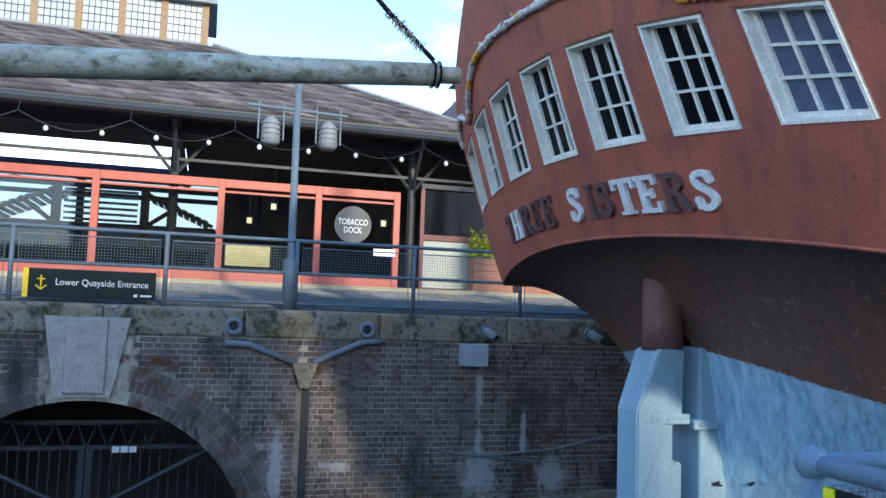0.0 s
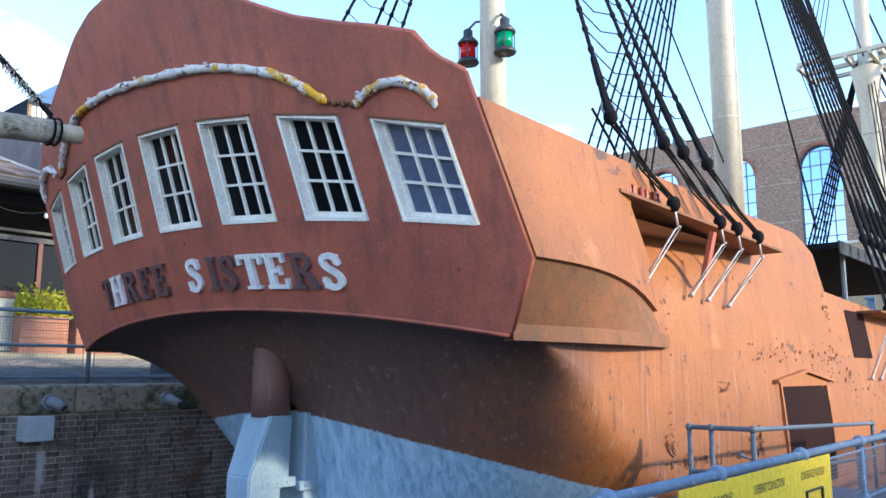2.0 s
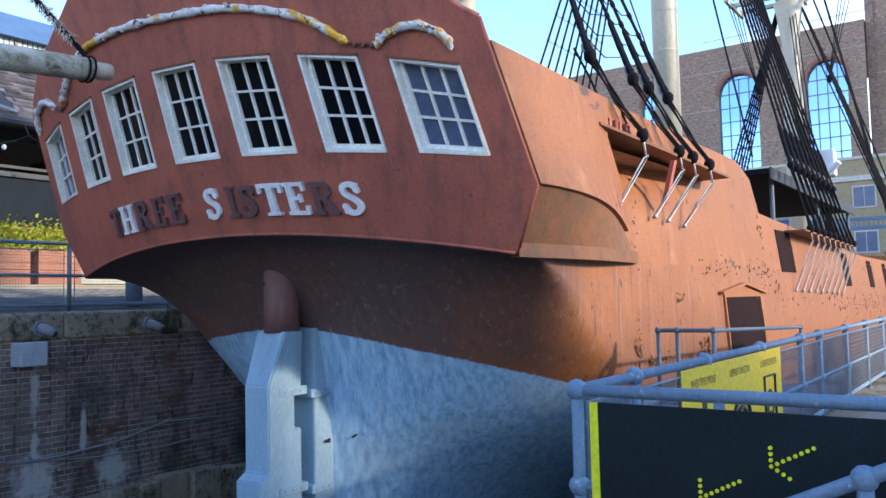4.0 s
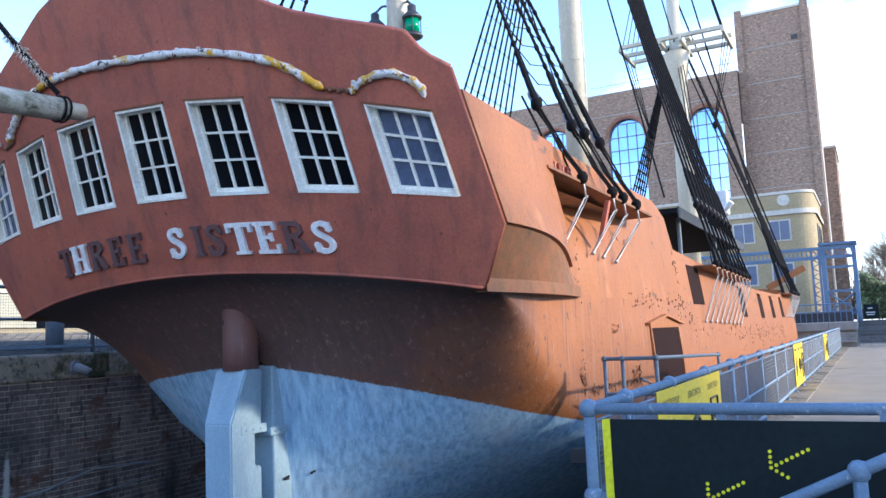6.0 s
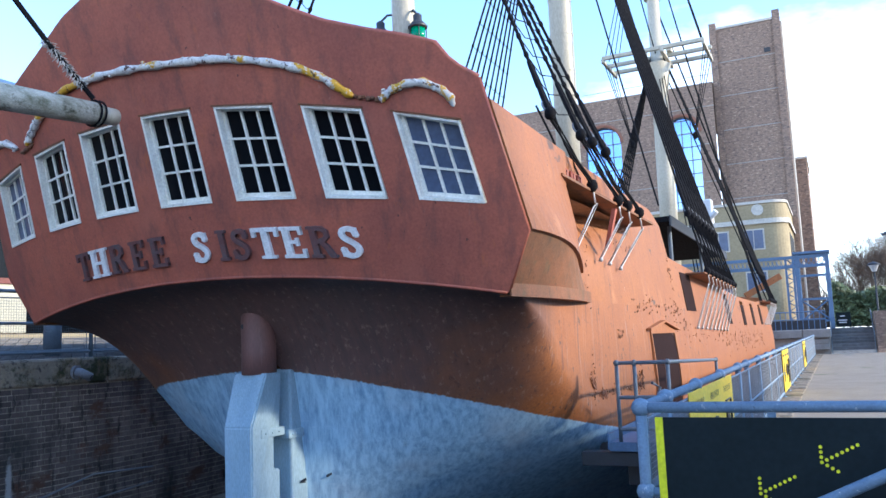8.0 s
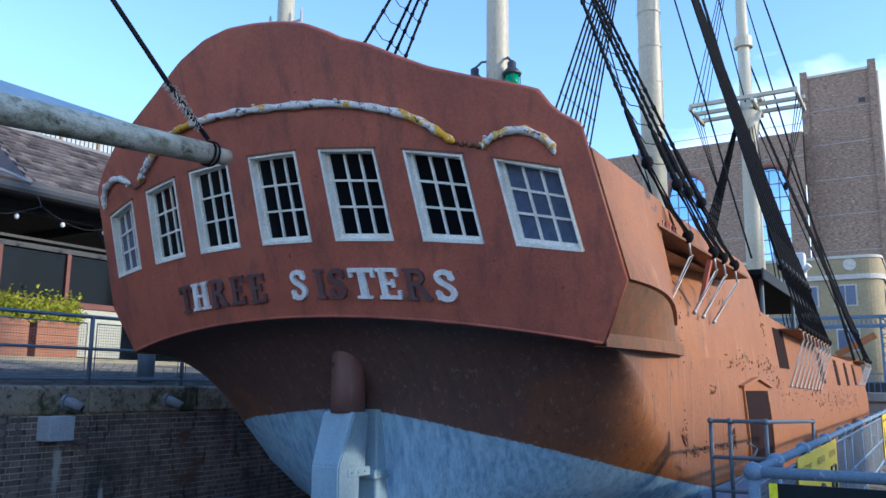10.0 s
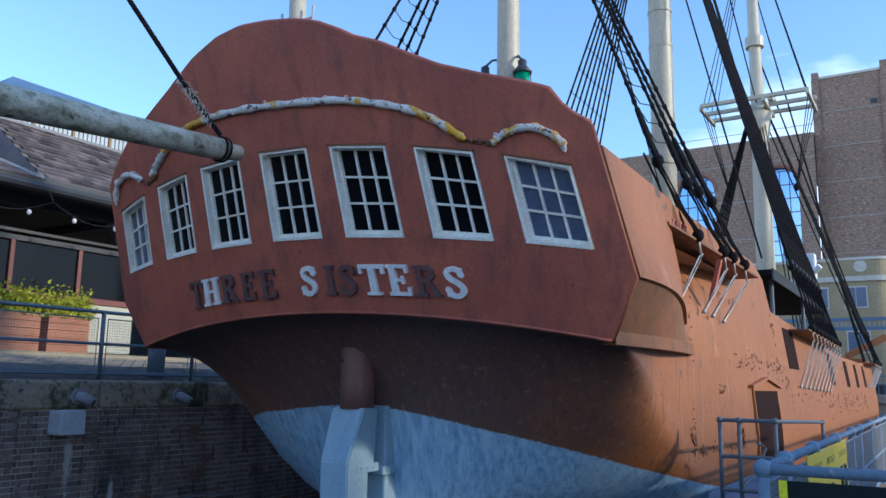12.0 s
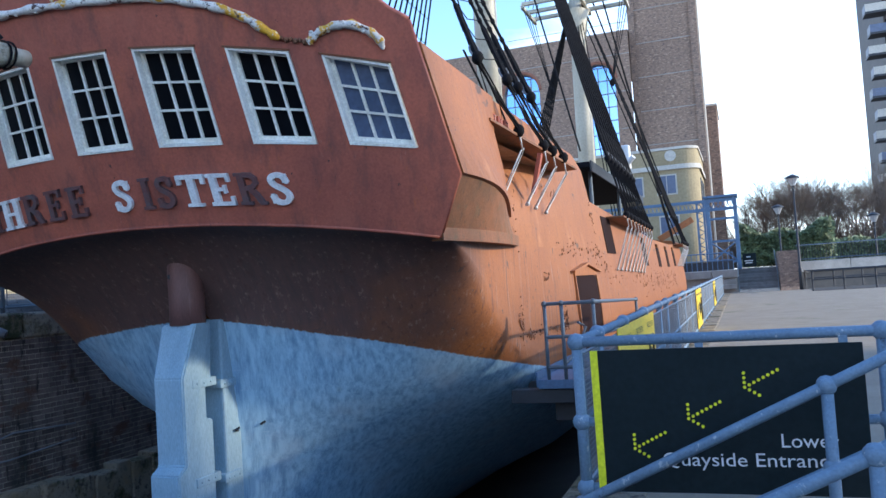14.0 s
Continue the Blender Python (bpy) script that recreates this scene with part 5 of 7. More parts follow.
def wire_mesh(p0, p1, z0, z1, step, r):
    """Woven wire between two posts."""
    bm = bmesh.new()
    p0, p1 = Vector((*p0, 0)), Vector((*p1, 0))
    ln = (p1 - p0).length
    for k in range(int(ln / step) + 1):
        p = p0.lerp(p1, min(k * step / ln, 1))
        tube(bm, [(p.x, p.y, z0), (p.x, p.y, z1)], r, 3, False)
    for k in range(int((z1 - z0) / step) + 1):
        z = z0 + k * step
        tube(bm, [(p0.x, p0.y, z), (p1.x, p1.y, z)], r, 3, False)
    return bm


fence = thing("quay_railing", "chipped blue tubular railing with ball joints and wire mesh", "railing", (-0.25, 4.45, 0.0))
posts = [4.45, 5.30, 6.75, 8.45, 10.22, 11.3] + [13.2 + 1.9 * k for k in range(19)]
for k, y in enumerate(posts):
    bm = bmesh.new()
    rail_post(bm, (-0.25, y, 0.0), 1.08, 0.036, (1.0, 0.5, 0.09) if k == 0 else (1.0, 0.5))
    part("post", bm, BLUE, fence, "", True)
for z, r in ((1.08, 0.035), (0.54, 0.03), (0.10, 0.03)):
    part("rail", tubed([(-0.25, 4.45, z), (-0.25, posts[-1], z)], r, 10), BLUE, fence, "", True)
for a, b in zip(posts, posts[1:]):
    fr = part("mesh_frame", tubed([(-0.23, a + 0.07, 0.14), (-0.23, a + 0.07, 1.0), (-0.23, b - 0.07, 1.0), (-0.23, b - 0.07, 0.14), (-0.23, a + 0.07, 0.14)], 0.012, 5), BLUE, fence)
    st = 0.035 if a < 12 else 0.06
    part("mesh", wire_mesh((-0.23, a + 0.07), (-0.23, b - 0.07), 0.14, 1.0, st, 0.0028 if a < 12 else 0.004), MESHM, fr)

# railing with the black sign across the head of the steps
cross = thing("stair_head_railing", "blue tubular railing carrying the black sign", "railing", (0.7, 4.48, 0.0))
for x in (1.62, 3.3):
    bm = bmesh.new()
    rail_post(bm, (x, 4.50, 0.0), 1.08, 0.036, (1.0, 0.5, 0.09))
    part("post", bm, BLUE, cross, "", True)
for z in (1.08, 0.54, 0.10):
    part("rail", tubed([(-0.25, 4.45, z), (1.62, 4.50, z), (3.3, 4.50, z)], 0.035 if z > 1 else 0.03, 10), BLUE, cross, "", True)
for x in (0.55, 1.40):
    part("sign_bracket", boxed(x - 0.025, x + 0.025, 4.455, 4.49, 0.98, 1.06), BLUE, cross)
    part("sign_bracket", boxed(x - 0.025, x + 0.025, 4.455, 4.49, 0.08, 0.14), BLUE, cross)
sgn = thing("direction_sign", "black sign with lime edge, dotted yellow arrows and white lettering", "sign", (0.7, 4.42, 0.1))
SX0, SX1, SZ0, SZ1, SY = -0.15, 1.50, 0.085, 1.02, 4.41
part("panel", boxed(SX0, SX1, SY, SY + 0.02, SZ0, SZ1, bevel=0.003), SIGNK, sgn)
part("edge_strip", boxed(SX0 - 0.004, SX0 + 0.045, SY - 0.005, SY + 0.022, SZ0, SZ1), NEON, sgn, "lime-yellow edge strip")
for cx, cz in ((0.10, 0.37), (0.455, 0.565), (0.81, 0.76)):
    bm = bmesh.new()
    dots = [(0, 0)] + [(0.0285 * k, 0.015 * k) for k in range(1, 8)] + [(0.0, 0.03 * k) for k in (1, 2, 3)] + [(0.028 * k, -0.017 * k) for k in (1, 2, 3)]
    for dx, dz in dots:
        x, z = cx + dx, cz + dz
        tube(bm, [(x, SY - 0.006, z), (x, SY + 0.002, z)], 0.0105, 10)
    part("dotted_arrow", bm, NEON, sgn, "arrow of lime-yellow dots")
for text, x1, z, h, w in (("Lower", 1.325, 0.383, 0.122, 0.325), ("Quayside Entrance", 1.325, 0.262, 0.122, 1.05)):
    bm = words(text, h, w)
    bmesh.ops.translate(bm, verts=bm.verts, vec=(x1 - w, SY - 0.004, z))
    part("lettering", bm, WHITE, sgn, "white words " + text)

# handrails of the steps that go down beside the sign
stair = thing("stair_handrail", "chipped blue tubular handrails sloping down the quay steps", "handrail", (1.26, 4.14, 0.0))
slope = 0.485


def hz(x, off):
    return 0.80 + (x - 1.26) * slope + off


part("rail", tubed([(-1.4, 4.12, hz(-1.4, 0)), (2.0, 4.14, hz(2.0, 0)), (3.0, 4.14, 1.16)], 0.034, 10), BLUE, stair, "", True)
part("rail", tubed([(-1.4, 4.12, hz(-1.4, -0.48)), (2.0, 4.14, hz(2.0, -0.48)), (3.0, 4.14, 0.68)], 0.03, 10), BLUE, stair, "", True)
for x in (-0.3, 1.26, 2.9):
    bm = bmesh.new()
    top = hz(x, 0) if x < 2 else 1.16
    tube(bm, [(x, 4.14, top - 1.05), (x, 4.14, top)], 0.036, 10)
    for o in (0, -0.48):
        ball(bm, (x, 4.14, top + o), 0.06, 10)
    part("post", bm, BLUE, stair, "", True)
near = thing("stair_handrail", "chipped blue tubular handrail on the near side of the steps", "handrail", (1.36, 3.12, 0.0))
part("rail", tubed([(-1.4, 3.12, -0.72), (1.36, 3.12, 0.62), (2.3, 3.12, 1.08)], 0.034, 10), BLUE, near, "", True)
for x, z in ((1.36, 0.62), (0.0, -0.04)):
    bm = bmesh.new()
    tube(bm, [(x, 3.12, z - 1.05), (x, 3.12, z)], 0.036, 10)
    ball(bm, (x, 3.12, z), 0.06, 10)
    part("post", bm, BLUE, near, "", True)
steps = thing("quay_steps", "worn stone steps going down to the lower quay", "steps", (0.5, 3.8, -1.5), kind="structure")
for k in range(12):
    x1 = 1.9 - 0.30 * k
    part("step", boxed(x1 - 0.32, x1, 3.21, 4.31, -3.0, -0.17 * (k + 1), bevel=0.01), CONC, steps)

# yellow banners on the quay railing
TXT = mat("black_vinyl", (0.015, 0.014, 0.012), 0.5, grain=30, bump=0.0, amount=0.2)


def banner(y0, y1, lab, detail):
    b = thing("banner", lab, "banner", (-0.2, (y0 + y1) / 2, 0.1), "yellow banners")
    part("panel", boxed(-0.212, -0.204, y0, y1, 0.12, 1.05, bevel=0.002), YELL, b)
    w = (y1 - y0) / 3
    for k, text in enumerate(("WHEN TIME IS MONEY", "SUPERFAST CONNECTIONS", "CONFERENCES MADE EASY")):
        yc = y0 + w * (k + 0.5)
        if detail:
            bm = words(text, 0.09, w * 0.62)
            for v in bm.verts:
                v.co = Vector((-0.2, yc - w * 0.31 + v.co.x, 0.90 + v.co.z))
            part("lettering", bm, TXT, b, "black words " + text)
        else:
            part("lettering", boxed(-0.203, -0.2, yc - w * 0.3, yc + w * 0.3, 0.90, 0.95), TXT, b)
        bm = bmesh.new()
        if k == 0:
            tube(bm, [(-0.204, yc, 0.5), (-0.199, yc, 0.5)], 0.17, 24)
            box(bm, -0.204, -0.199, yc - 0.05, yc + 0.05, 0.68, 0.78)
            box(bm, -0.204, -0.199, yc + 0.14, yc + 0.2, 0.62, 0.68)
        elif k == 1:
            for r in (0.10, 0.19, 0.28):
                arc = [(yc + r * math.cos(t), 0.42 + r * math.sin(t)) for t in [math.radians(20 + 140 * i / 14) for i in range(15)]]
                tube(bm, [(-0.2, yy, zz) for yy, zz in arc], 0.022, 5)
            tube(bm, [(-0.204, yc, 0.42), (-0.199, yc, 0.42)], 0.05, 14)
        else:
            tube(bm, [(-0.2, yc - 0.2, 0.25), (-0.2, yc - 0.2, 0.8), (-0.2, yc + 0.2, 0.8), (-0.2, yc + 0.2, 0.25), (-0.2, yc - 0.2, 0.25)], 0.016, 5)
            bmesh.ops.create_circle(bm, cap_ends=True, segments=24, radius=0.15, matrix=Matrix.Translation((-0.199, yc, 0.52)) @ pose(0, 0, 0, 0, 90, 0))
        part("pictogram", bm, TXT, b, "black pictogram")
        if k == 2:
            b2 = bmesh.new()
            for zz, hw in ((0.55, 0.09), (0.48, 0.06)):
                box(b2, -0.199, -0.1965, yc - hw, yc + hw, zz - 0.022, zz + 0.022)
            part("badge_bars", b2, YELL, b)


banner(6.07, 9.07, "yellow banner with black words and pictograms tied to the railing", True)
banner(18.75, 21.2, "yellow banner with black pictograms tied to the railing", False)
banner(30.8, 33.2, "yellow banner with black pictograms tied to the railing", False)

# gangway platform beside the ship
gw = thing("gangway", "small blue steel gangway with grey tubular rails", "gangway", (-1.3, 11.8, -0.2))
part("deck", boxed(-1.80, -0.46, 9.42, 13.6, 0.08, 0.20, bevel=0.01), STEELB, gw)
part("kick_plate", boxed(-1.82, -1.80, 9.42, 13.0, 0.10, 0.30), STEELB, gw)
for y in (9.5, 10.4):
    part("beam", boxed(-2.2, -0.40, y, y + 0.22, -0.12, 0.06, bevel=0.01), DARKST, gw, "black bearer out to the hull")
part("beam", boxed(-1.7, -0.40, 9.9, 10.3, -0.42, -0.13, bevel=0.01), DARKST, gw)
for z in (1.20, 0.76, 0.36):
    part("rail", tubed([(-1.65, 9.45, z), (-1.0, 9.45, z)], 0.025, 8), GREYR, gw)
part("rail", tubed([(-1.0, 9.45, 1.20), (-1.0, 13.9, 1.06)], 0.025, 8), GREYR, gw)
part("rail", tubed([(-1.0, 9.45, 0.76), (-1.0, 13.9, 0.62)], 0.022, 8), GREYR, gw)
for x, y, h in ((-1.65, 9.45, 1.22), (-1.42, 9.45, 1.22), (-1.0, 9.45, 1.22), (-1.0, 13.9, 1.08)):
    bm = tubed([(x, y, 0.12), (x, y, h)], 0.026, 8)
    ball(bm, (x, y, h - 0.02), 0.042, 8)
    part("post", bm, GREYR, gw, "", True)
part("rail", tubed([(-1.42, 9.46, 0.40), (-1.30, 9.8, 0.55), (-1.22, 10.0, 0.85), (-1.28, 9.8, 0.92)], 0.02, 8), GREYR, gw)

# ---- far dock wall ----
AY, AZ, AR, RING = 0.66, -2.55, 2.62, 0.62          # arch centre, radius, ring of voussoirs
wall = thing("wall_dock", "old dark brick dock wall with an arch, stains and salts", "wall", (WX, 4, -2.9), kind="structure")
bm = bmesh.new()
# backing of mortar with the arch cut out
ys = [-14 + 0.2 * k for k in range(321)]
for a, b in zip(ys, ys[1:]):
    def under(y):
        d = AR * AR - (y - AY) ** 2
        return AZ + math.sqrt(d) if d > 0 else -2.95
    za, zb = under(a), under(b)
    q = [(WX - 0.008, a, za), (WX - 0.008, b, zb), (WX - 0.008, b, 1.12), (WX - 0.008, a, 1.12)]
    bm.faces.new([bm.verts.new(p) for p in q])
    if za > -2.9 or zb > -2.9:
        q = [(WX - 0.008, a, za), (WX - 3.4, a, za), (WX - 3.4, b, zb), (WX - 0.008, b, zb)]
        bm.faces.new([bm.verts.new(p) for p in q])
part("backing", bm, MORTAR, wall)
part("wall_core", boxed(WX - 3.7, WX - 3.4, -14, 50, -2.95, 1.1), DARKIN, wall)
CH, CW = 0.094, 0.285
rest = bmesh.new()
near_bricks = []
for r in range(29):
    z = 1.075 - (r + 1) * CH
    stretch = r % 2 == 0
    step = CW if stretch else CW / 2
    y = -4.0 + (0 if stretch else CW / 4)
    while y < 16:
        dy, dz = (y + step / 2 - AY), (z + CH / 2 - AZ)
        rr = math.hypot(dy, dz)
        if not (rr < AR + RING and z + CH / 2 > AZ) and not (0.02 < y + step / 2 < 1.30 and z > 0.0) and not abs(y + step / 2 - 4.0) < 0.11:
            near_bricks.append((y, z, step, random.uniform(-0.004, 0.004)))
        y += step
mesh_of = {}


def brick_mesh(step):
    if step not in mesh_of:
        b = boxed(-0.03, 0.0, 0.0075, step - 0.0075, 0.0075, CH - 0.0075)
        me = bpy.data.meshes.new("brick")
        b.to_mesh(me)
        b.free()
        me.materials.append(BRICK)
        mesh_of[step] = me
    return mesh_of[step]


picked = 0
BRICKS_AS_PARTS = []
for y, z, step, o in near_bricks:
    if picked < 290 and 4.2 < y < 7.6 and z > -0.95:
        BRICKS_AS_PARTS.append((y, z, step, o))
        picked += 1
    else:
        box(rest, WX - 0.03 + o, WX + o, y + 0.0075, y + step - 0.0075, z + 0.0075, z + CH - 0.0075)
rb = part("brickwork", rest, BRICK, wall, "weathered dark bricks")
rb["kind"] = "stuff"
# voussoirs of the arch: four rings of header bricks
bm = bmesh.new()
for ring in range(3):
    r0 = AR + ring * RING / 3
    n = int(math.pi * r0 / 0.105)
    for k in range(n):
        t0, t1 = math.pi * k / n, math.pi * (k + 1) / n
        g = 0.004 / r0
        yc = AY + r0 * math.cos((t0 + t1) / 2)
        zc = AZ + r0 * math.sin((t0 + t1) / 2)
        if 0.05 < yc < 1.27 and zc > -0.2:
            continue
        pts = [(r0 + 0.005, t0 + g), (r0 + RING / 3 - 0.005, t0 + g), (r0 + RING / 3 - 0.005, t1 - g), (r0 + 0.005, t1 - g)]
        o = random.uniform(0.0, 0.006)
        f = [bm.verts.new((WX + o, AY + r * math.cos(t), AZ + r * math.sin(t))) for r, t in pts]
        b = [bm.verts.new((WX - 0.4, AY + r * math.cos(t), AZ + r * math.sin(t))) for r, t in pts]
        bm.faces.new(f)
        for i in range(4):
            bm.faces.new((f[i], b[i], b[(i + 1) % 4], f[(i + 1) % 4]))
bmesh.ops.recalc_face_normals(bm, faces=bm.faces)
vb = part("arch_bricks", bm, BRICK, wall, "rings of arch bricks")
vb["kind"] = "stuff"
bm = bmesh.new()
f = [(0.04, 1.36), (1.28, 1.36), (1.04, 0.12), (0.24, 0.12)]
A_ = [bm.verts.new((WX + 0.05, y, z)) for y, z in f]
B_ = [bm.verts.new((WX - 0.3, y, z)) for y, z in f]
bm.faces.new(A_)
for i in range(4):
    bm.faces.new((A_[i], B_[i], B_[(i + 1) % 4], A_[(i + 1) % 4]))
bmesh.ops.recalc_face_normals(bm, faces=bm.faces)
part("keystone", bm, STONE, wall, "rough pale keystone")
part("keystone_face", boxed(WX + 0.04, WX + 0.09, 0.36, 0.96, 0.18, 1.34, bevel=0.03), STONE, wall)
# coping along the upper quay
uc = thing("upper_coping", "mossy rounded granite coping of the upper quay", "coping", (WX - 0.4, 4, 1.1), kind="structure")
y = -12.0
while y < 46:
    ln = 1.7 + 0.7 * random.random()
    part("coping_stone", boxed(WX - 0.85, WX + 0.03, y + 0.006, y + ln - 0.006, 1.085, UP + random.uniform(-0.006, 0.006), bevel=0.05), COPE, uc)
    y += ln
# ledge and rubble at the wall's foot
ld = thing("wall_ledge", "broken mossy brick footing along the wall", "footing", (WX + 0.2, 6, -2.9), kind="structure")
y = 3.4
while y < 16:
    ln = random.uniform(0.3, 0.8)
    part("footing_block", boxed(WX - 0.02, WX + 0.25 + random.uniform(0, 0.2), y, y + ln - 0.02, -2.9, -1.55 + random.uniform(-0.10, 0.05), bevel=0.03), COPE, ld)
    y += ln
# iron gate inside the arch
gate = thing("arch_gate", "dark iron lattice gate inside the brick arch", "gate", (WX - 0.7, AY, -2.9))
gx = WX - 0.7


def arch_h(y, r=AR):
    return AZ + math.sqrt(max(r * r - (y - AY) ** 2, 0))


for k in range(34):
    y = AY - 2.5 + 5.0 * k / 33
    top = min(arch_h(y), -0.75)
    part("bar", tubed([(gx, y, -2.9), (gx, y, top)], 0.014, 5), DARKST, gate)
for z in (-0.75, -0.35, -1.7):
    w = math.sqrt(max(AR ** 2 - (z - AZ) ** 2, 0))
    part("cross_rail", boxed(gx - 0.03, gx + 0.03, AY - w, AY + w, z - 0.035, z + 0.035), DARKST, gate)
bm = bmesh.new()
for k in range(14):
    y = AY - 2.2 + 4.4 * k / 14
    tube(bm, [(gx + 0.02, y, -0.75), (gx + 0.02, y + 0.157, -0.35), (gx + 0.02, y + 0.314, -0.75)], 0.02, 5)
part("lattice", bm, DARKST, gate)
for sg in (-1, 1):
    part("brace", tubed([(gx + 0.04, AY + 0.1 * sg, -1.75), (gx + 0.04, AY + 1.9 * sg, -0.8)], 0.045, 6), DARKST, gate)
    part("stile", boxed(gx - 0.04, gx + 0.04, AY + 0.06 * sg - 0.05, AY + 0.06 * sg + 0.05, -2.9, -0.75), DARKST, gate)
b2 = bmesh.new()
for k in range(3):
    box(b2, gx + 0.05, gx + 0.07, 1.06 + 0.13 * k, 1.17 + 0.13 * k, -0.83, -0.73)
part("notice", b2, WHITE, gate, "row of small white notices")
# drain hopper and pipe, rings, vent box, cable
hop = thing("drain_hopper", "Y-shaped stone gutter feeding a slot in the wall", "drain", (WX, 4.0, -1.5))
for pts in ([(2.72, 1.0), (3.1, 0.98), (3.85, 0.70)], [(5.28, 1.08), (4.95, 1.06), (4.15, 0.70)]):
    bm = bmesh.new()
    tube(bm, [(WX + 0.05, y, z) for y, z in pts], 0.055, 8)
    part("gutter_arm", bm, LEAD, hop, "", True)
bm = bmesh.new()
f = [(3.80, 0.70), (4.22, 0.70), (4.08, 0.28), (3.95, 0.28)]
A_ = [bm.verts.new((WX + 0.10, y, z)) for y, z in f]
B_ = [bm.verts.new((WX - 0.05, y, z)) for y, z in f]
bm.faces.new(A_)
for i in range(4):
    bm.faces.new((A_[i], B_[i], B_[(i + 1) % 4], A_[(i + 1) % 4]))
bmesh.ops.recalc_face_normals(bm, faces=bm.faces)
part("hopper_head", bm, COPE, hop)
# solid dark strip on the wall face in place of the slot's shade
part("slot", boxed(WX - 0.06, WX + 0.007, 3.98, 4.12, -2.6, 0.27), DARKST, hop, "black strip for the shade in the slot")
part("slot_lining", boxed(WX - 0.06, WX + 0.010, 3.89, 3.98, -2.6, 0.27), COPE, hop, "pale stone lining")
for y in (2.84, 5.04):
    rg = thing("mooring_ring", "round grey iron fairlead set in the coping", "mooring ring", (WX, y, 1.27), "fairleads")
    bm = bmesh.new()
    tube(bm, [(WX + 0.05, y + 0.11 * math.cos(t), 1.27 + 0.11 * math.sin(t)) for t in [2 * math.pi * i / 18 for i in range(19)]], 0.042, 8, False)
    part("ring", bm, LEAD, rg, "", True)
    # dark plug: the shade inside the ring is its colour
    part("mouth", tubed([(WX - 0.02, y, 1.27), (WX + 0.035, y, 1.27)], 0.085, 14), DARKST, rg)
for y in (7.19, 9.23, 11.3):
    rg = thing("mooring_fairlead", "grey iron pipe fairlead leaning out of the coping", "fairlead", (WX, y, 1.28), "fairleads")
    bm = bmesh.new()
    tube(bm, [(WX - 0.05, y - 0.06, 1.30), (WX + 0.10, y, 1.29), (WX + 0.26, y + 0.10, 1.20)], [0.10, 0.085, 0.075], 12)
    part("pipe", bm, LEAD, rg, "", True)
    # dark disc over the closed pipe end, painted as the shade within
    part("mouth", tubed([(WX + 0.262, y + 0.101, 1.199), (WX + 0.27, y + 0.106, 1.194)], 0.05, 10), DARKST, rg)
    part("collar", tubed([(WX - 0.02, y - 0.04, 1.30), (WX + 0.05, y - 0.02, 1.295)], 0.13, 12), LEAD, rg)
vt = thing("vent_box", "grey louvred vent box fixed to the dock wall", "vent", (WX + 0.2, 6.95, 0.7))
part("body", boxed(WX, WX + 0.36, 6.70, 7.12, 0.70, 1.08, bevel=0.012), PLAST, vt)
for k in range(6):
    part("louvre", boxed(WX + 0.03, WX + 0.33, 6.685, 6.705, 0.74 + 0.055 * k, 0.77 + 0.055 * k), PLAST, vt)
cb = [(WX + 0.03, 6.2, -0.72), (WX + 0.04, 6.8, -0.84), (WX + 0.04, 7.5, -0.85), (WX + 0.04, 8.6, -0.76), (WX + 0.03, 9.6, -0.55), (WX + 0.04, 11.0, -0.62)]
single("wall_cable", tubed(cb, 0.018, 6), LEAD, "grey cable drooping along the dock wall", "cable")
single("wall_cable", tubed([(WX + 0.03, 7.0, -0.86), (WX + 0.04, 8.2, -0.98), (WX + 0.04, 9.5, -1.0), (WX + 0.03, 11, -0.9)], 0.015, 6), LEAD, "grey cable drooping along the dock wall", "cable")

# ---- upper quay and warehouse ----
FX = -17.5                              # glazed front
FZ = 2.14                               # its threshold
bm = bmesh.new()
sheet(bm, [[(WX - 0.84, -40, UP - 0.02), (WX - 0.84, 62, UP - 0.02)], [(FX + 0.25, -40, FZ - 0.02), (FX + 0.25, 62, FZ - 0.02)], [(-300, -40, FZ), (-300, 62, FZ)]])
bmesh.ops.recalc_face_normals(bm, faces=bm.faces)
single("upper_quay", bm, SETT, "sloping upper quay paved with grey setts", "pavement", "structure")
bm = bmesh.new()
for r in range(28):
    x = WX - 0.95 - 0.18 * r
    z = UP - 0.012 + (FZ - UP) * (WX - 0.84 - x) / (WX - 0.84 - FX - 0.25)
    y = -6.0 + 0.15 * (r % 2)
    while y < 13:
        box(bm, x - 0.165, x, y, y + 0.285, z - 0.03, z + 0.012 + random.uniform(-0.006, 0.006))
        y += 0.30
tagged(part("setts", bm, SETT), "rows of worn granite setts", "paving", "", "stuff")
single("kerb", boxed(FX + 0.2, FX + 0.55, -14, 20, FZ - 0.15, FZ + 0.06, bevel=0.02), mat("worn_stone_nosing", (0.36, 0.31, 0.20), 0.8, var=(0.26, 0.23, 0.17), scale=3), "worn pale stone step along the shop front", "kerb", "structure")

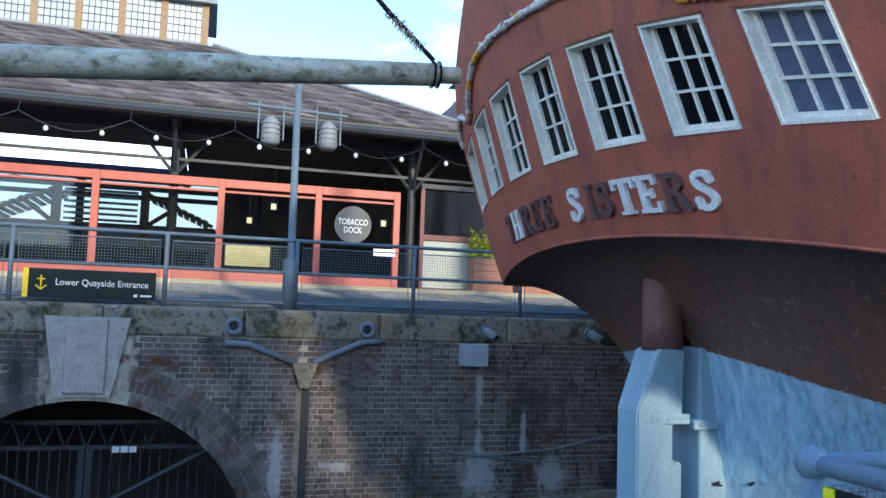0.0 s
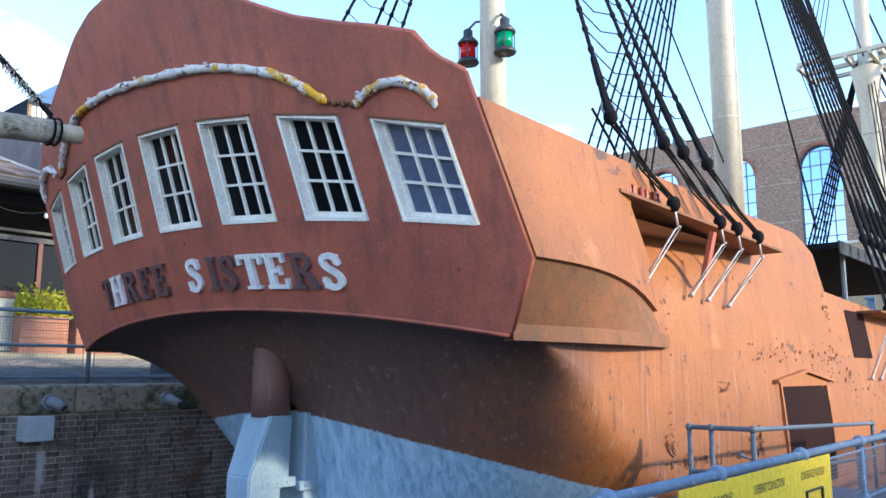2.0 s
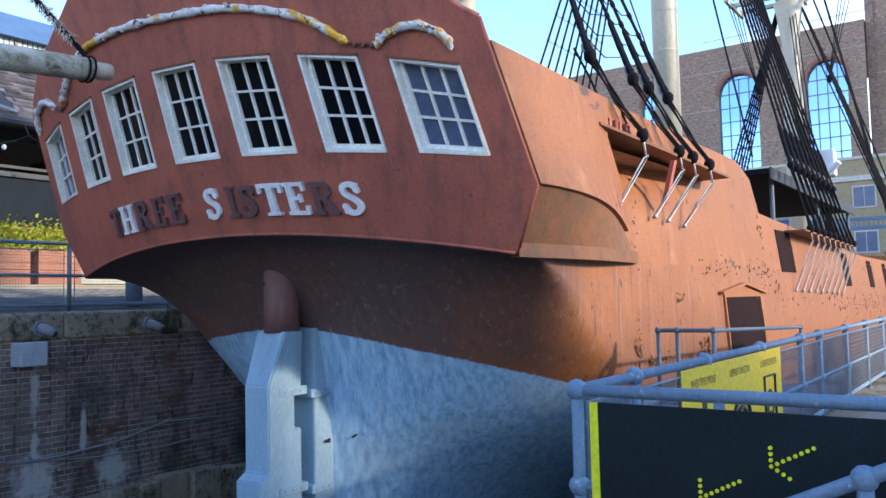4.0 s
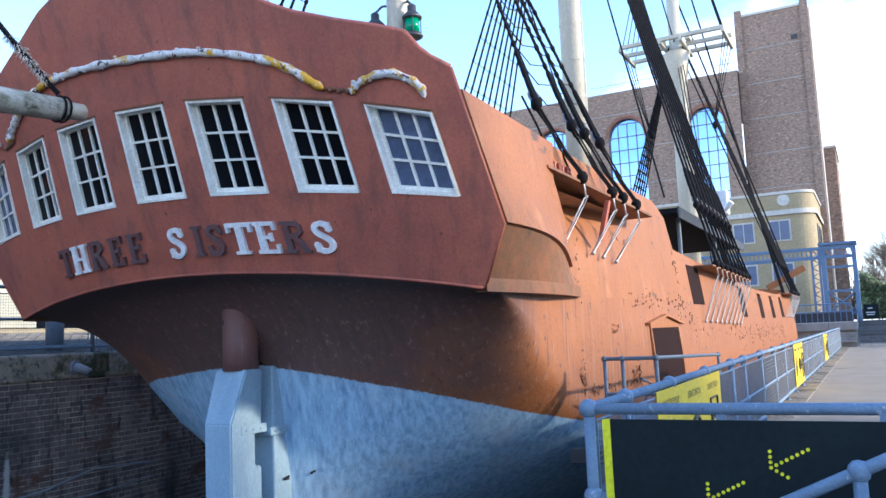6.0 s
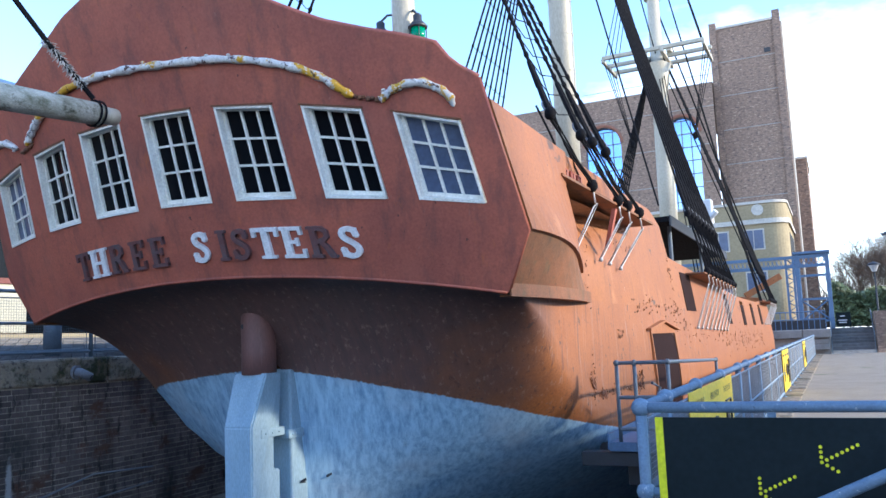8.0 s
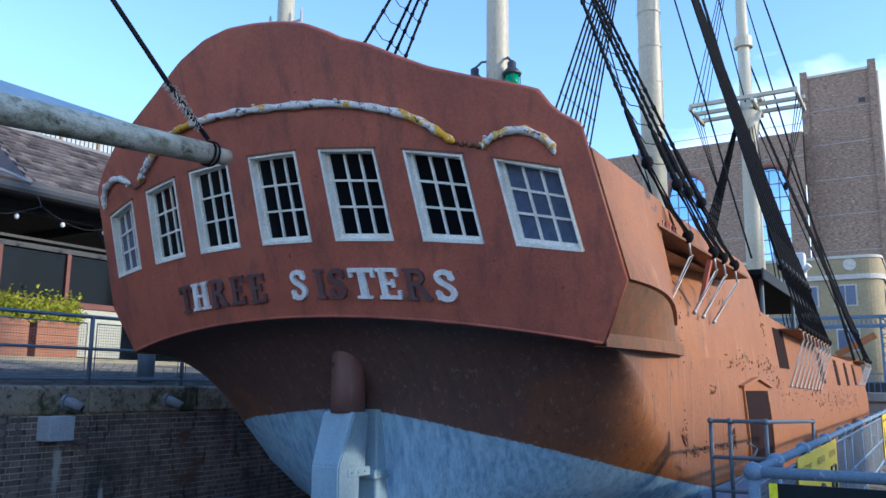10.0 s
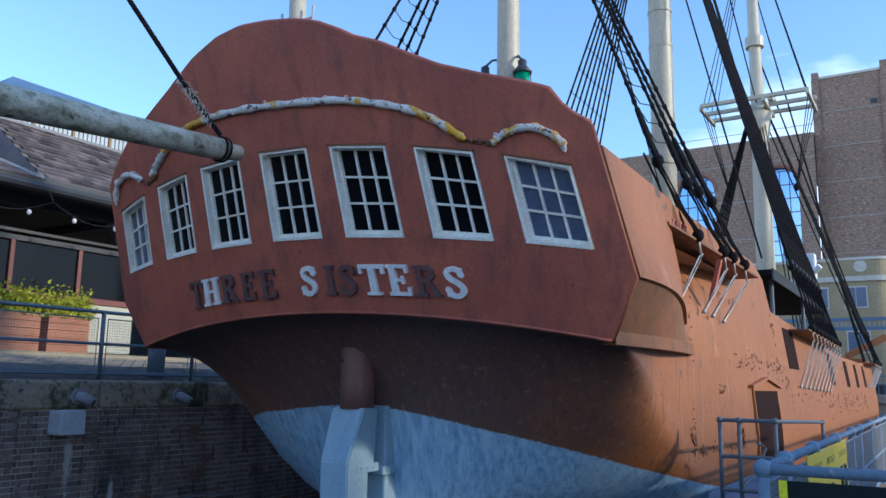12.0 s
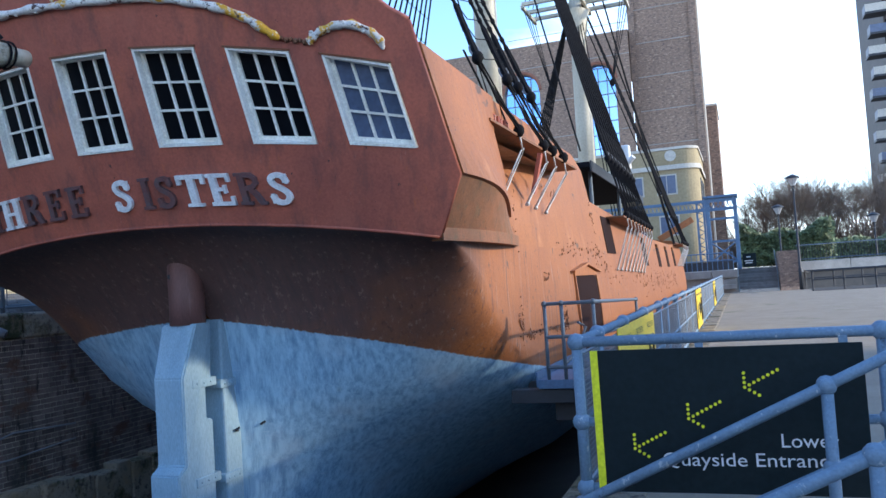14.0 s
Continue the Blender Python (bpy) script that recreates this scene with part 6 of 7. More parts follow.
RX = -12.30
ur = thing("upper_railing", "grey-blue tubular railing with mesh infill along the upper quay", "railing", (RX, 4, UP))
uposts = [-5.4, -3.05, -0.68, 1.70, 3.9, 6.06, 8.18, 10.3, 12.4, 14.5, 16.6, 18.7, 20.8]
for y in uposts:
    part("post", tubed([(RX, y, UP), (RX, y, UP + 1.24)], 0.04, 8), GREYR, ur, "", True)
for z, r in ((1.24, 0.034), (0.66, 0.03), (0.12, 0.03)):
    part("rail", tubed([(RX, uposts[0], UP + z), (RX, uposts[-1], UP + z)], r, 8), GREYR, ur, "", True)
for a, b in zip(uposts, uposts[1:]):
    fr = part("mesh_frame", tubed([(RX, a + 0.1, UP + 0.16), (RX, a + 0.1, UP + 1.12), (RX, b - 0.1, UP + 1.12), (RX, b - 0.1, UP + 0.16), (RX, a + 0.1, UP + 0.16)], 0.012, 4), GREYR, ur)
    part("mesh", wire_mesh((RX, a + 0.1), (RX, b - 0.1), UP + 0.16, UP + 1.12, 0.05, 0.0035), GREYR, fr)
sg2 = thing("entrance_sign", "black and yellow entrance sign on the upper railing", "sign", (RX + 0.06, 0.5, UP + 0.1))
part("panel", boxed(RX + 0.05, RX + 0.08, -0.40, 1.56, UP + 0.08, UP + 0.55, bevel=0.004), SIGNK, sg2)
part("edge_strip", boxed(RX + 0.045, RX + 0.085, -0.47, -0.39, UP + 0.08, UP + 0.55), YELL, sg2)
bm = words("Lower Quayside Entrance", 0.15, 1.42)
for v in bm.verts:
    v.co = Vector((RX + 0.084, 0.02 + v.co.x, UP + 0.29 + v.co.z))
part("lettering", bm, WHITE, sg2, "white words Lower Quayside Entrance")
bm = bmesh.new()
tube(bm, [(RX + 0.084, -0.2, UP + 0.44), (RX + 0.084, -0.2, UP + 0.22)], 0.012, 5)
tube(bm, [(RX + 0.084, -0.28, UP + 0.28), (RX + 0.084, -0.2, UP + 0.21), (RX + 0.084, -0.12, UP + 0.28)], 0.012, 5)
tube(bm, [(RX + 0.084, -0.26, UP + 0.38), (RX + 0.084, -0.14, UP + 0.38)], 0.012, 5)
part("anchor_mark", bm, YELL, sg2, "yellow anchor mark")
b2 = bmesh.new()
box(b2, RX + 0.081, RX + 0.084, 1.22, 1.28, UP + 0.13, UP + 0.18)
box(b2, RX + 0.081, RX + 0.084, 1.32, 1.50, UP + 0.14, UP + 0.17)
part("small_print", b2, WHITE, sg2)
yb = thing("notice_board", "pale yellow notice board on the mesh", "notice", (RX + 0.05, 3.0, UP + 0.6))
part("board", boxed(RX + 0.03, RX + 0.05, 2.66, 3.42, UP + 0.74, UP + 1.10, bevel=0.004), mat("pale_yellow_board", (0.52, 0.45, 0.20), 0.6), yb)
b2 = bmesh.new()
for k in range(7):
    box(b2, RX + 0.05, RX + 0.053, 2.72, 3.36 - 0.08 * (k % 3), UP + 0.78 + 0.043 * k, UP + 0.79 + 0.043 * k)
part("print_lines", b2, mat("faded_print", (0.34, 0.29, 0.13), 0.7), yb)
lp = thing("lamp_column", "grey steel lamp column with two caged lamps", "street lamp", (RX - 0.05, 3.80, UP))
part("column", tubed([(RX - 0.05, 3.80, UP), (RX - 0.05, 3.80, 2.45), (RX - 0.05, 3.80, 2.5), (RX - 0.05, 3.78, 5.75)], [0.13, 0.13, 0.07, 0.06], 12), GREYR, lp, "", True)
part("cross_arm", tubed([(RX - 0.05, 2.9, 5.2), (RX - 0.05, 4.7, 5.15)], 0.03, 8), GREYR, lp)
for y in (3.33, 4.36):
    ln = part("caged_lamp", tubed([(RX - 0.05, y, 4.50), (RX - 0.05, y, 4.56), (RX - 0.05, y, 4.9), (RX - 0.05, y, 5.02)], [0.13, 0.17, 0.16, 0.06], 12), LEAD, lp, "ribbed grey lamp glass", True)
    for o in (-0.22, 0.22):
        part("hanger", tubed([(RX - 0.05, y + o, 4.6), (RX - 0.05, y + o, 5.28)], 0.018, 6), GREYR, lp)
    for k in range(4):
        part("cage_ring", tubed([(RX - 0.05, y, 4.6 + 0.09 * k), (RX - 0.05, y, 4.62 + 0.09 * k)], 0.18, 12), LEAD, ln)

# glazed front in vermilion frames
def red_bay(y0, y1):
    b = thing("glazed_bay", "vermilion-framed glazed shop front bay", "shop front", (FX, (y0 + y1) / 2, FZ), "shop front bays")
    part("top_beam", boxed(FX - 0.08, FX + 0.08, y0, y1, 4.42, 4.62, bevel=0.01), ORANGE, b)
    part("lower_beam", boxed(FX - 0.05, FX + 0.05, y0, y1, 4.30, 4.35), ORANGE, b)
    part("plinth", boxed(FX - 0.06, FX + 0.06, y0, y1, FZ, 2.50, bevel=0.01), ORANGE, b)
    part("mullion", boxed(FX - 0.09, FX + 0.09, y1 - 0.16, y1, FZ, 4.62, bevel=0.01), ORANGE, b)
    pn = part("glass", boxed(FX - 0.01, FX + 0.0, y0, y1 - 0.16, 2.5, 4.42), GLASSC, b, "clear shop glass")
    pn.visible_shadow = False


GLASSC = bpy.data.materials.new("clear_glass")
GLASSC.use_nodes = True
gn, gl = GLASSC.node_tree.nodes, GLASSC.node_tree.links
tr = gn.new("ShaderNodeBsdfTransparent")
tr.inputs[0].default_value = (0.52, 0.56, 0.57, 1)
gs = gn.new("ShaderNodeBsdfGlossy")
gs.inputs["Roughness"].default_value = 0.03
fz = gn.new("ShaderNodeFresnel")
fz.inputs[0].default_value = 1.5
ms = gn.new("ShaderNodeMixShader")
gl.new(fz.outputs[0], ms.inputs[0])
gl.new(tr.outputs[0], ms.inputs[1])
gl.new(gs.outputs[0], ms.inputs[2])
gl.new(ms.outputs[0], gn["Material Output"].inputs[0])
for y0, y1 in ((-7.6, -5.1), (-5.1, -2.6), (-2.6, -0.08), (-0.08, 2.68), (2.68, 4.98), (4.98, 6.95)):
    red_bay(y0, y1)
dsc = thing("round_sign", "round dark grey sign with white lettering on the glass", "sign", (FX + 0.1, 5.76, 3.72))
part("disc", tubed([(FX + 0.09, 5.76, 3.72), (FX + 0.12, 5.76, 3.72)], 0.46, 36), mat("grey_sign_face", (0.085, 0.085, 0.09), 0.6), dsc)
for text, z, w in (("TOBACCO", 3.72, 0.74), ("DOCK", 3.52, 0.44)):
    b2 = words(text, 0.21, w)
    for v in b2.verts:
        v.co = Vector((FX + 0.124, 5.76 - w / 2 + v.co.x, z + v.co.z))
    part("lettering", b2, WHITE, dsc, "white words " + text)
b2 = boxed(FX + 0.1, FX + 0.12, 6.3, 6.85, 2.98, 3.16)
single("small_notice", b2, WHITE, "small white notice on the shop glass", "notice")

# open shed: columns, brackets, beams, gutter
shed = thing("warehouse", "old dock warehouse with slate hipped roof, roof lantern and iron columns", "building", (-20, 2, FZ))
for y in (-9.5, -4.0, 1.5, 7.35, 12.8, 18.3):
    col = part("column", tubed([(-17.9, y, FZ), (-17.9, y, 5.9)], 0.11, 10), DARKST, shed)
    for sg in (-1, 1):
        part("bracket", tubed([(-17.9, y, 4.7), (-17.9, y + sg * 0.9, 5.8)], 0.05, 6), DARKST, col)
    part("bracket", tubed([(-17.9, y, 4.7), (-16.9, y, 5.8)], 0.05, 6), DARKST, col)
    part("tie_beam", boxed(-28, -16.7, y - 0.09, y + 0.09, 5.78, 5.98), DARKST, shed)
part("eaves_beam", boxed(-18.0, -17.8, -14, 22, 5.7, 5.95), DARKST, shed)
part("transom_beam", boxed(-17.95, -17.85, -14, 22, 5.05, 5.12), DARKST, shed)
part("fascia", boxed(-16.66, -16.52, -14, 22, 5.82, 6.13), DARKST, shed, "dark eaves fascia")
part("gutter", tubed([(-16.45, -14, 5.9), (-16.45, 22, 5.9)], 0.11, 8), DARKST, shed, "dark iron gutter")
part("back_wall", boxed(-28.2, -28.0, -14, 2.8, FZ, 4.4), PALE, shed)
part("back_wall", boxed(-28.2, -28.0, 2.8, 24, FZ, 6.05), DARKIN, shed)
for z in (5.3, 5.62):
    part("louvre_beam", boxed(-28.1, -28.0, -14, 2.8, z, z + 0.17), DARKST, shed)
for y in (-11, -8, -5, -2, 1):
    part("louvre_post", boxed(-28.1, -27.9, y - 0.12, y + 0.12, 3.6, 6.05), DARKST, shed)
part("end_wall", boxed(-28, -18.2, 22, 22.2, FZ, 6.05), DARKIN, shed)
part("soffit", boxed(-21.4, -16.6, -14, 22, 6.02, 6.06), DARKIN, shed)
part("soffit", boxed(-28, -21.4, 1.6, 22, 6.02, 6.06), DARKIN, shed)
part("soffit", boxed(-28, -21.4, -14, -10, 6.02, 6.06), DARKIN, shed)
for x, z in ((-24.0, 5.62), (-25.6, 5.55), (-27.0, 5.80)):
    part("purlin", boxed(x - 0.08, x + 0.08, -14, 1.7, z, z + 0.2, bevel=0.01), STEELB, shed, "dark blue roof purlin")
EZ, LX, LZ = 6.08, -20.0, 8.62


def slope(bm, f, width, rows, course=0.20):
    """Courses of overlapping slates; f(a, b) gives a place a along the eave and b up the slope, 0 to 1."""
    for r in range(rows):
        n = max(int(width / 0.30), 1)
        for k in range(n):
            a0 = (k + 0.5 * (r % 2)) / n
            a1 = min(a0 + 1.0 / n * 0.97, 1.0)
            if a0 >= 1:
                continue
            b0, b1 = r / rows, min((r + 1.25) / rows, 1.0)
            up = 0.040 + random.uniform(0, 0.025)
            p = [Vector(f(a0, b0)), Vector(f(a1, b0)), Vector(f(a1, b1)), Vector(f(a0, b1))]
            nrm = (p[1] - p[0]).cross(p[3] - p[0])
            if nrm.length < 1e-6:
                continue
            nrm.normalize()
            if nrm.z < 0:
                nrm = -nrm
            top = [bm.verts.new(q + nrm * h) for q, h in zip(p, (up, up, 0.006, 0.006))]
            bm.faces.new(top)
            low = [bm.verts.new(q) for q in p[:2]]
            bm.faces.new((low[0], low[1], top[1], top[0]))


HY = 9.3                                # eave corner of the hip
bm = bmesh.new()
slope(bm, lambda a, b: (-16.5 + (LX + 16.5) * b, -14 + ((HY + (2.2 - HY) * b) + 14) * a, EZ + (LZ - EZ) * b), 20, 15)
slope(bm, lambda a, b: (-16.5 + (LX + 16.5) * b + (-7.0 * (1 - b) - 0.0) * a, HY + (2.2 - HY) * b, EZ + (LZ - EZ) * b), 5, 15)
sl2 = part("slating", bm, SLATE, shed, "uneven grey-purple slates")
sl2["kind"] = "stuff"
bm = bmesh.new()
for q in (((-16.5, -14, EZ), (-16.5, HY, EZ), (LX, 2.2, LZ), (LX, -14, LZ)), ((-16.5, HY, EZ), (-24, HY, EZ), (LX - 1, 2.2, LZ), (LX, 2.2, LZ))):
    bm.faces.new([bm.verts.new(p) for p in q])
bmesh.ops.recalc_face_normals(bm, faces=bm.faces)
part("roof_deck", bm, SLATE, shed)
part("hip_flashing", tubed([(-16.5, HY, EZ + 0.03), (LX, 2.2, LZ + 0.04)], 0.06, 6), LEAD, shed)
lant = part("lantern", boxed(-22.5, LX - 0.02, -14, 2.05, LZ - 0.15, LZ + 0.08), LEAD, shed, "glazed roof lantern")
for k in range(9):
    y = 1.95 - 1.05 * k
    part("lantern_post", boxed(LX - 0.16, LX, y - 0.09, y + 0.09, LZ, LZ + 1.15), TIMBER, lant)
    part("lantern_glass", boxed(LX - 0.08, LX - 0.06, y - 0.96, y - 0.09, LZ + 0.08, LZ + 1.1), LANTG, lant)
    for i in range(1, 6):
        bmx = bmesh.new()
        box(bmx, LX - 0.065, LX - 0.045, y - 0.96 + 0.145 * i - 0.01, y - 0.96 + 0.145 * i + 0.01, LZ + 0.08, LZ + 1.1)
        part("glazing_bar", bmx, DARKST, lant)
    for i in range(1, 5):
        bmx = bmesh.new()
        box(bmx, LX - 0.065, LX - 0.045, y - 0.96, y - 0.09, LZ + 0.08 + 0.2 * i, LZ + 0.10 + 0.2 * i)
        part("glazing_bar", bmx, DARKST, lant)
part("lantern_roof", boxed(-22.7, LX + 0.18, -14, 2.25, LZ + 1.12, LZ + 1.22), LEAD, lant)
# second bay behind
shed2 = thing("warehouse", "second slate-roofed warehouse bay with glazed lantern", "building", (-20, 18, FZ))
bm = bmesh.new()
slope(bm, lambda a, b: (-16.6 + (-20.0 + 16.6) * b, HY + 0.1 + (0.3 * b) + (13 - 0.3 * b) * a, EZ + 2.3 * b), 13, 15)
s3 = part("slating", bm, SLATE, shed2, "uneven grey-purple slates")
s3["kind"] = "stuff"
bm = bmesh.new()
bm.faces.new([bm.verts.new(p) for p in ((-16.6, HY + 0.1, EZ), (-16.6, 22.5, EZ), (-20, 22.5, EZ + 2.3), (-20, HY + 0.4, EZ + 2.3))])
bm.faces.new([bm.verts.new(p) for p in ((-16.6, HY + 0.1, EZ), (-20, HY + 0.4, EZ + 2.3), (-24, HY + 0.4, EZ + 2.3), (-26, HY + 0.1, EZ))])
part("roof_deck", bm, SLATE, shed2)
lt2 = part("lantern", boxed(-22.4, -19.95, HY + 0.4, 22, EZ + 2.2, EZ + 2.36), LEAD, shed2)
for k in range(10):
    y = HY + 0.5 + 1.2 * k
    part("lantern_glass", boxed(-20.08, -20.04, y, y + 1.1, EZ + 2.36, EZ + 2.9), LANTG, lt2)
    part("lantern_post", boxed(-20.1, -20.0, y - 0.08, y, EZ + 2.36, EZ + 2.95), TIMBER, lt2)
    for i in range(1, 8):
        part("glazing_bar", boxed(-20.04, -20.02, y + 0.14 * i - 0.008, y + 0.14 * i + 0.008, EZ + 2.36, EZ + 2.9), DARKST, lt2)
bm = bmesh.new()
v = [bm.verts.new(p) for p in ((-19.8, HY + 0.3, EZ + 2.9), (-19.8, 22, EZ + 2.9), (-22.6, 22, EZ + 2.9), (-22.6, HY + 0.3, EZ + 2.9), (-21.2, HY + 1.6, EZ + 4.0), (-21.2, 22, EZ + 4.0))]
for q in ((0, 1, 5, 4), (3, 4, 5, 2), (0, 4, 3), (1, 2, 5), (0, 3, 2, 1)):
    bm.faces.new([v[i] for i in q])
bmesh.ops.recalc_face_normals(bm, faces=bm.faces)
part("lantern_roof", bm, STEELB, lt2, "blue-grey glazed lantern roof")
# side shop between the columns: cream panels, dark glazing, red frames
REDBR = mat("dark_red_brown_paint", (0.17, 0.045, 0.035), 0.55, scale=3, grain=30, bump=0.05)
shop = thing("side_shop", "dark-glazed side shop with cream panels and red-brown frames", "shop front", (FX, 9, FZ))
part("lower_panel", boxed(FX - 0.06, FX, 7.6, 12.6, FZ, FZ + 0.08), TERRA, shop)
for k in range(3):
    y = 7.55 + 1.75 * k
    part("cream_panel", boxed(FX - 0.05, FX - 0.01, y + 0.06, y + 1.69, FZ + 0.1, 3.45, bevel=0.008), CREAM, shop)
    part("post", boxed(FX - 0.07, FX + 0.03, y - 0.05, y + 0.05, FZ, 4.85), REDBR, shop)
    part("pane", boxed(FX - 0.05, FX - 0.03, y + 0.05, y + 1.7, 3.6, 4.75), PANE_D, shop)
part("rail", boxed(FX - 0.06, FX + 0.04, 7.5, 12.8, 3.46, 3.60), REDBR, shop)
part("head", boxed(FX - 0.06, FX + 0.04, 7.5, 12.8, 4.78, 4.9), DARKST, shop)
# inside: trusses, warm lamps
BOARDS = mat("silvered_roof_boards", (0.27, 0.21, 0.14), 0.75, var=(0.15, 0.115, 0.075), scale=5, amount=0.8, grain=40, bump=0.3, island=0.25)
for yc in (-7.6, -0.7):
    tt = thing("timber_truss", "old pine post-and-strut roof frame with boarded slopes inside the shed", "truss", (-23, yc, FZ), "trusses")
    for sg in (-1, 1):
        yp = yc + sg * 1.2
        part("post", boxed(-23.12, -22.88, yp - 0.12, yp + 0.12, FZ, 5.0, bevel=0.01), TIMBER, tt)
        part("strut", tubed([(-22.95, yp, 3.85), (-22.95, yp + sg * 0.95, 4.55)], 0.075, 6), TIMBER, tt)
        for k in range(9):
            y0, z0 = yp + sg * (0.14 + 0.2 * k), 4.86 - 0.087 * k
            part("board", boxed(-0.0, 2.6, -0.085, 0.085, -0.012, 0.012, m=Matrix.Translation((-25.4, y0, z0)) @ pose(0, 0, 0, -sg * 23.5, 0, 0)), BOARDS, tt)
        part("rafter", tubed([(-22.9, yp + sg * 0.1, 4.80), (-22.9, yp + sg * 1.95, 3.99)], 0.06, 6), TIMBER, tt)
    part("tie_rail", tubed([(-22.9, yc - 3.2, 3.86), (-22.9, yc + 3.2, 3.90)], 0.045, 6), TIMBER, tt)
    for k in range(6):
        part("louvre", boxed(-23.05, -22.95, yc - 1.0, yc + 1.0, 3.98 + 0.17 * k, 4.05 + 0.17 * k), WHITE, tt, "pale louvre board")
low = thing("cafe_counter", "dark counter with cluttered shelves behind the shop glass", "counter", (-21, 0, FZ))
part("top", boxed(-21.6, -20.9, -5.5, 2.4, 3.08, 3.14, bevel=0.01), DARKST, low)
part("front", boxed(-20.98, -20.92, -5.4, 2.3, FZ, 3.08), PANE_D, low, "dark panelled front")
part("shelf_frame", boxed(-27.8, -27.6, 2.9, 7.4, FZ, 5.4), DARKIN, low)
for y, z in ((3.35, 3.85), (3.95, 4.25), (6.9, 4.0)):
    hl = thing("hanging_lamp", "small warm hanging lantern behind the shop glass", "lamp", (-19.2, y, z), "hanging lamps")
    part("cord", tubed([(-19.2, y, z + 0.1), (-19.2, y, 6.05)], 0.008, 4), DARKST, hl)
    part("shade", boxed(-19.26, -19.14, y - 0.06, y + 0.06, z - 0.08, z + 0.08), WARM, hl)
    cage = bmesh.new()
    for zz in (z - 0.1, z + 0.09):
        box(cage, -19.3, -19.1, y - 0.1, y + 0.1, zz, zz + 0.03)
    for ex in (-19.29, -19.12):
        for ey in (y - 0.09, y + 0.08):
            box(cage, ex, ex + 0.015, ey, ey + 0.015, z - 0.1, z + 0.1)
    part("cage", cage, DARKST, hl, "dark lantern cage")
# planters
for y in (9.36, 10.62):
    pl = thing("planter", "terracotta-boarded planter with yellow-green shrub", "planter", (-17.2, y, 2.2), "planters")
    for k in range(5):
        part("board", boxed(-17.42, -16.97, y - 0.57, y + 0.5, 2.2 + 0.172 * k, 2.366 + 0.172 * k, bevel=0.008), TERRA, pl)
    bm = bmesh.new()
    for k in range(1500):
        p = Vector((random.gauss(-17.15, 0.13), y + random.uniform(-0.62, 0.56), 3.0 + abs(random.gauss(0.22, 0.2))))
        d = Vector((random.uniform(-1, 1), random.uniform(-1, 1), random.uniform(-0.3, 1))).normalized() * random.uniform(0.07, 0.13)
        w = d.orthogonal().normalized() * 0.03
        bm.faces.new([bm.verts.new(q) for q in (p - w, p + d * 0.5 - w * 1.4 + w * 0.4, p + d, p + w)])
    part("foliage", bm, LEAFY, pl)
bl = thing("bollard", "blue-grey round steel bollard on the upper quay", "bollard", (-12.9, 9.9, 1.6))
part("body", tubed([(-12.9, 9.9, 1.6), (-12.9, 9.9, 2.32), (-12.9, 9.9, 2.36)], [0.17, 0.17, 0.13], 14), GREYR, bl, "", True)
# string of bulbs under the eave
sag = []
for i in range(9):
    y0, y1 = -6 + 2.2 * i, -3.8 + 2.2 * i
    for k in range(8):
        t = k / 8
        sag.append((-16.2, y0 + (y1 - y0) * t, 5.55 - 0.35 * math.sin(math.pi * t)))
fs = thing("festoon_lights", "string of white bulbs sagging under the eaves", "string lights", (-16.2, 3, 5.4))
part("wire", tubed([(-16.45, -6, 5.9)] + sag + [(-16.45, 13.8, 5.9)], 0.008, 4), DARKST, fs)
for i in range(10):
    part("hook", tubed([(-16.2, -6 + 2.2 * i, 5.55), (-16.45, -6 + 2.2 * i, 5.9)], 0.008, 4), DARKST, fs)
for k, p in enumerate(sag):
    if k % 4 == 2:
        bm = bmesh.new()
        ball(bm, Vector(p) - Vector((0, 0, 0.09)), 0.055, 8, 1.2)
        part("bulb", bm, BULB, fs, "", True)
# ---- head of the dock and beyond ----
bm = bmesh.new()
box(bm, WX - 1, 0.56, 49.5, 62, -3.0, 1.1)
single("wall_dock_head", bm, CONC, "stone wall closing the dock head", "wall", "structure")
hc = thing("head_coping", "heavy weathered stone coping over the dock head", "coping", (-4, 49.8, 1.1), kind="structure")
x = WX - 0.8
while x < 0.3:
    w = 1.6 + 0.5 * random.random()
    part("coping_stone", boxed(x, min(x + w - 0.015, 0.62), 49.2, 51.0, 0.92, 1.42, bevel=0.06), CONC, hc)
    x += w
for k, (dz, w) in enumerate(((0.55, 0.45), (0.25, 0.3))):
    part("corbel", boxed(-0.3, 0.5, 49.3 - 0.1 * k, 49.6, dz, dz + 0.3, bevel=0.03), CONC, hc)
bm = bmesh.new()
box(bm, 0.56, 4.0, 52.6, 62, -1, 1.42)
box(bm, 4.0, 260, 53.4, 62, -1, 1.42)
single("upper_terrace", bm, CONC, "raised terrace at the top of the steps", "ground", "structure")
st = thing("terrace_steps", "flight of grey stone steps up to the terrace", "steps", (1.7, 51, 0))
for k in range(8):
    part("step", boxed(0.6, 2.85, 49.9 + 0.33 * k, 53, -0.05, 0.178 * (k + 1), bevel=0.015), SETT, st)
for x in (0.62, 2.8):
    part("handrail", tubed([(x, 49.8, 0.95), (x, 52.6, 2.4), (x, 53.3, 2.4)], 0.035, 8), GREYR, st)
    part("post", tubed([(x, 49.9, 0), (x, 49.9, 1.0)], 0.03, 6), GREYR, st)
single("brick_pier", boxed(2.9, 4.0, 49.7, 52.6, -0.1, 2.3, bevel=0.02), FARBR, "dark brick pier beside the steps", "pier")
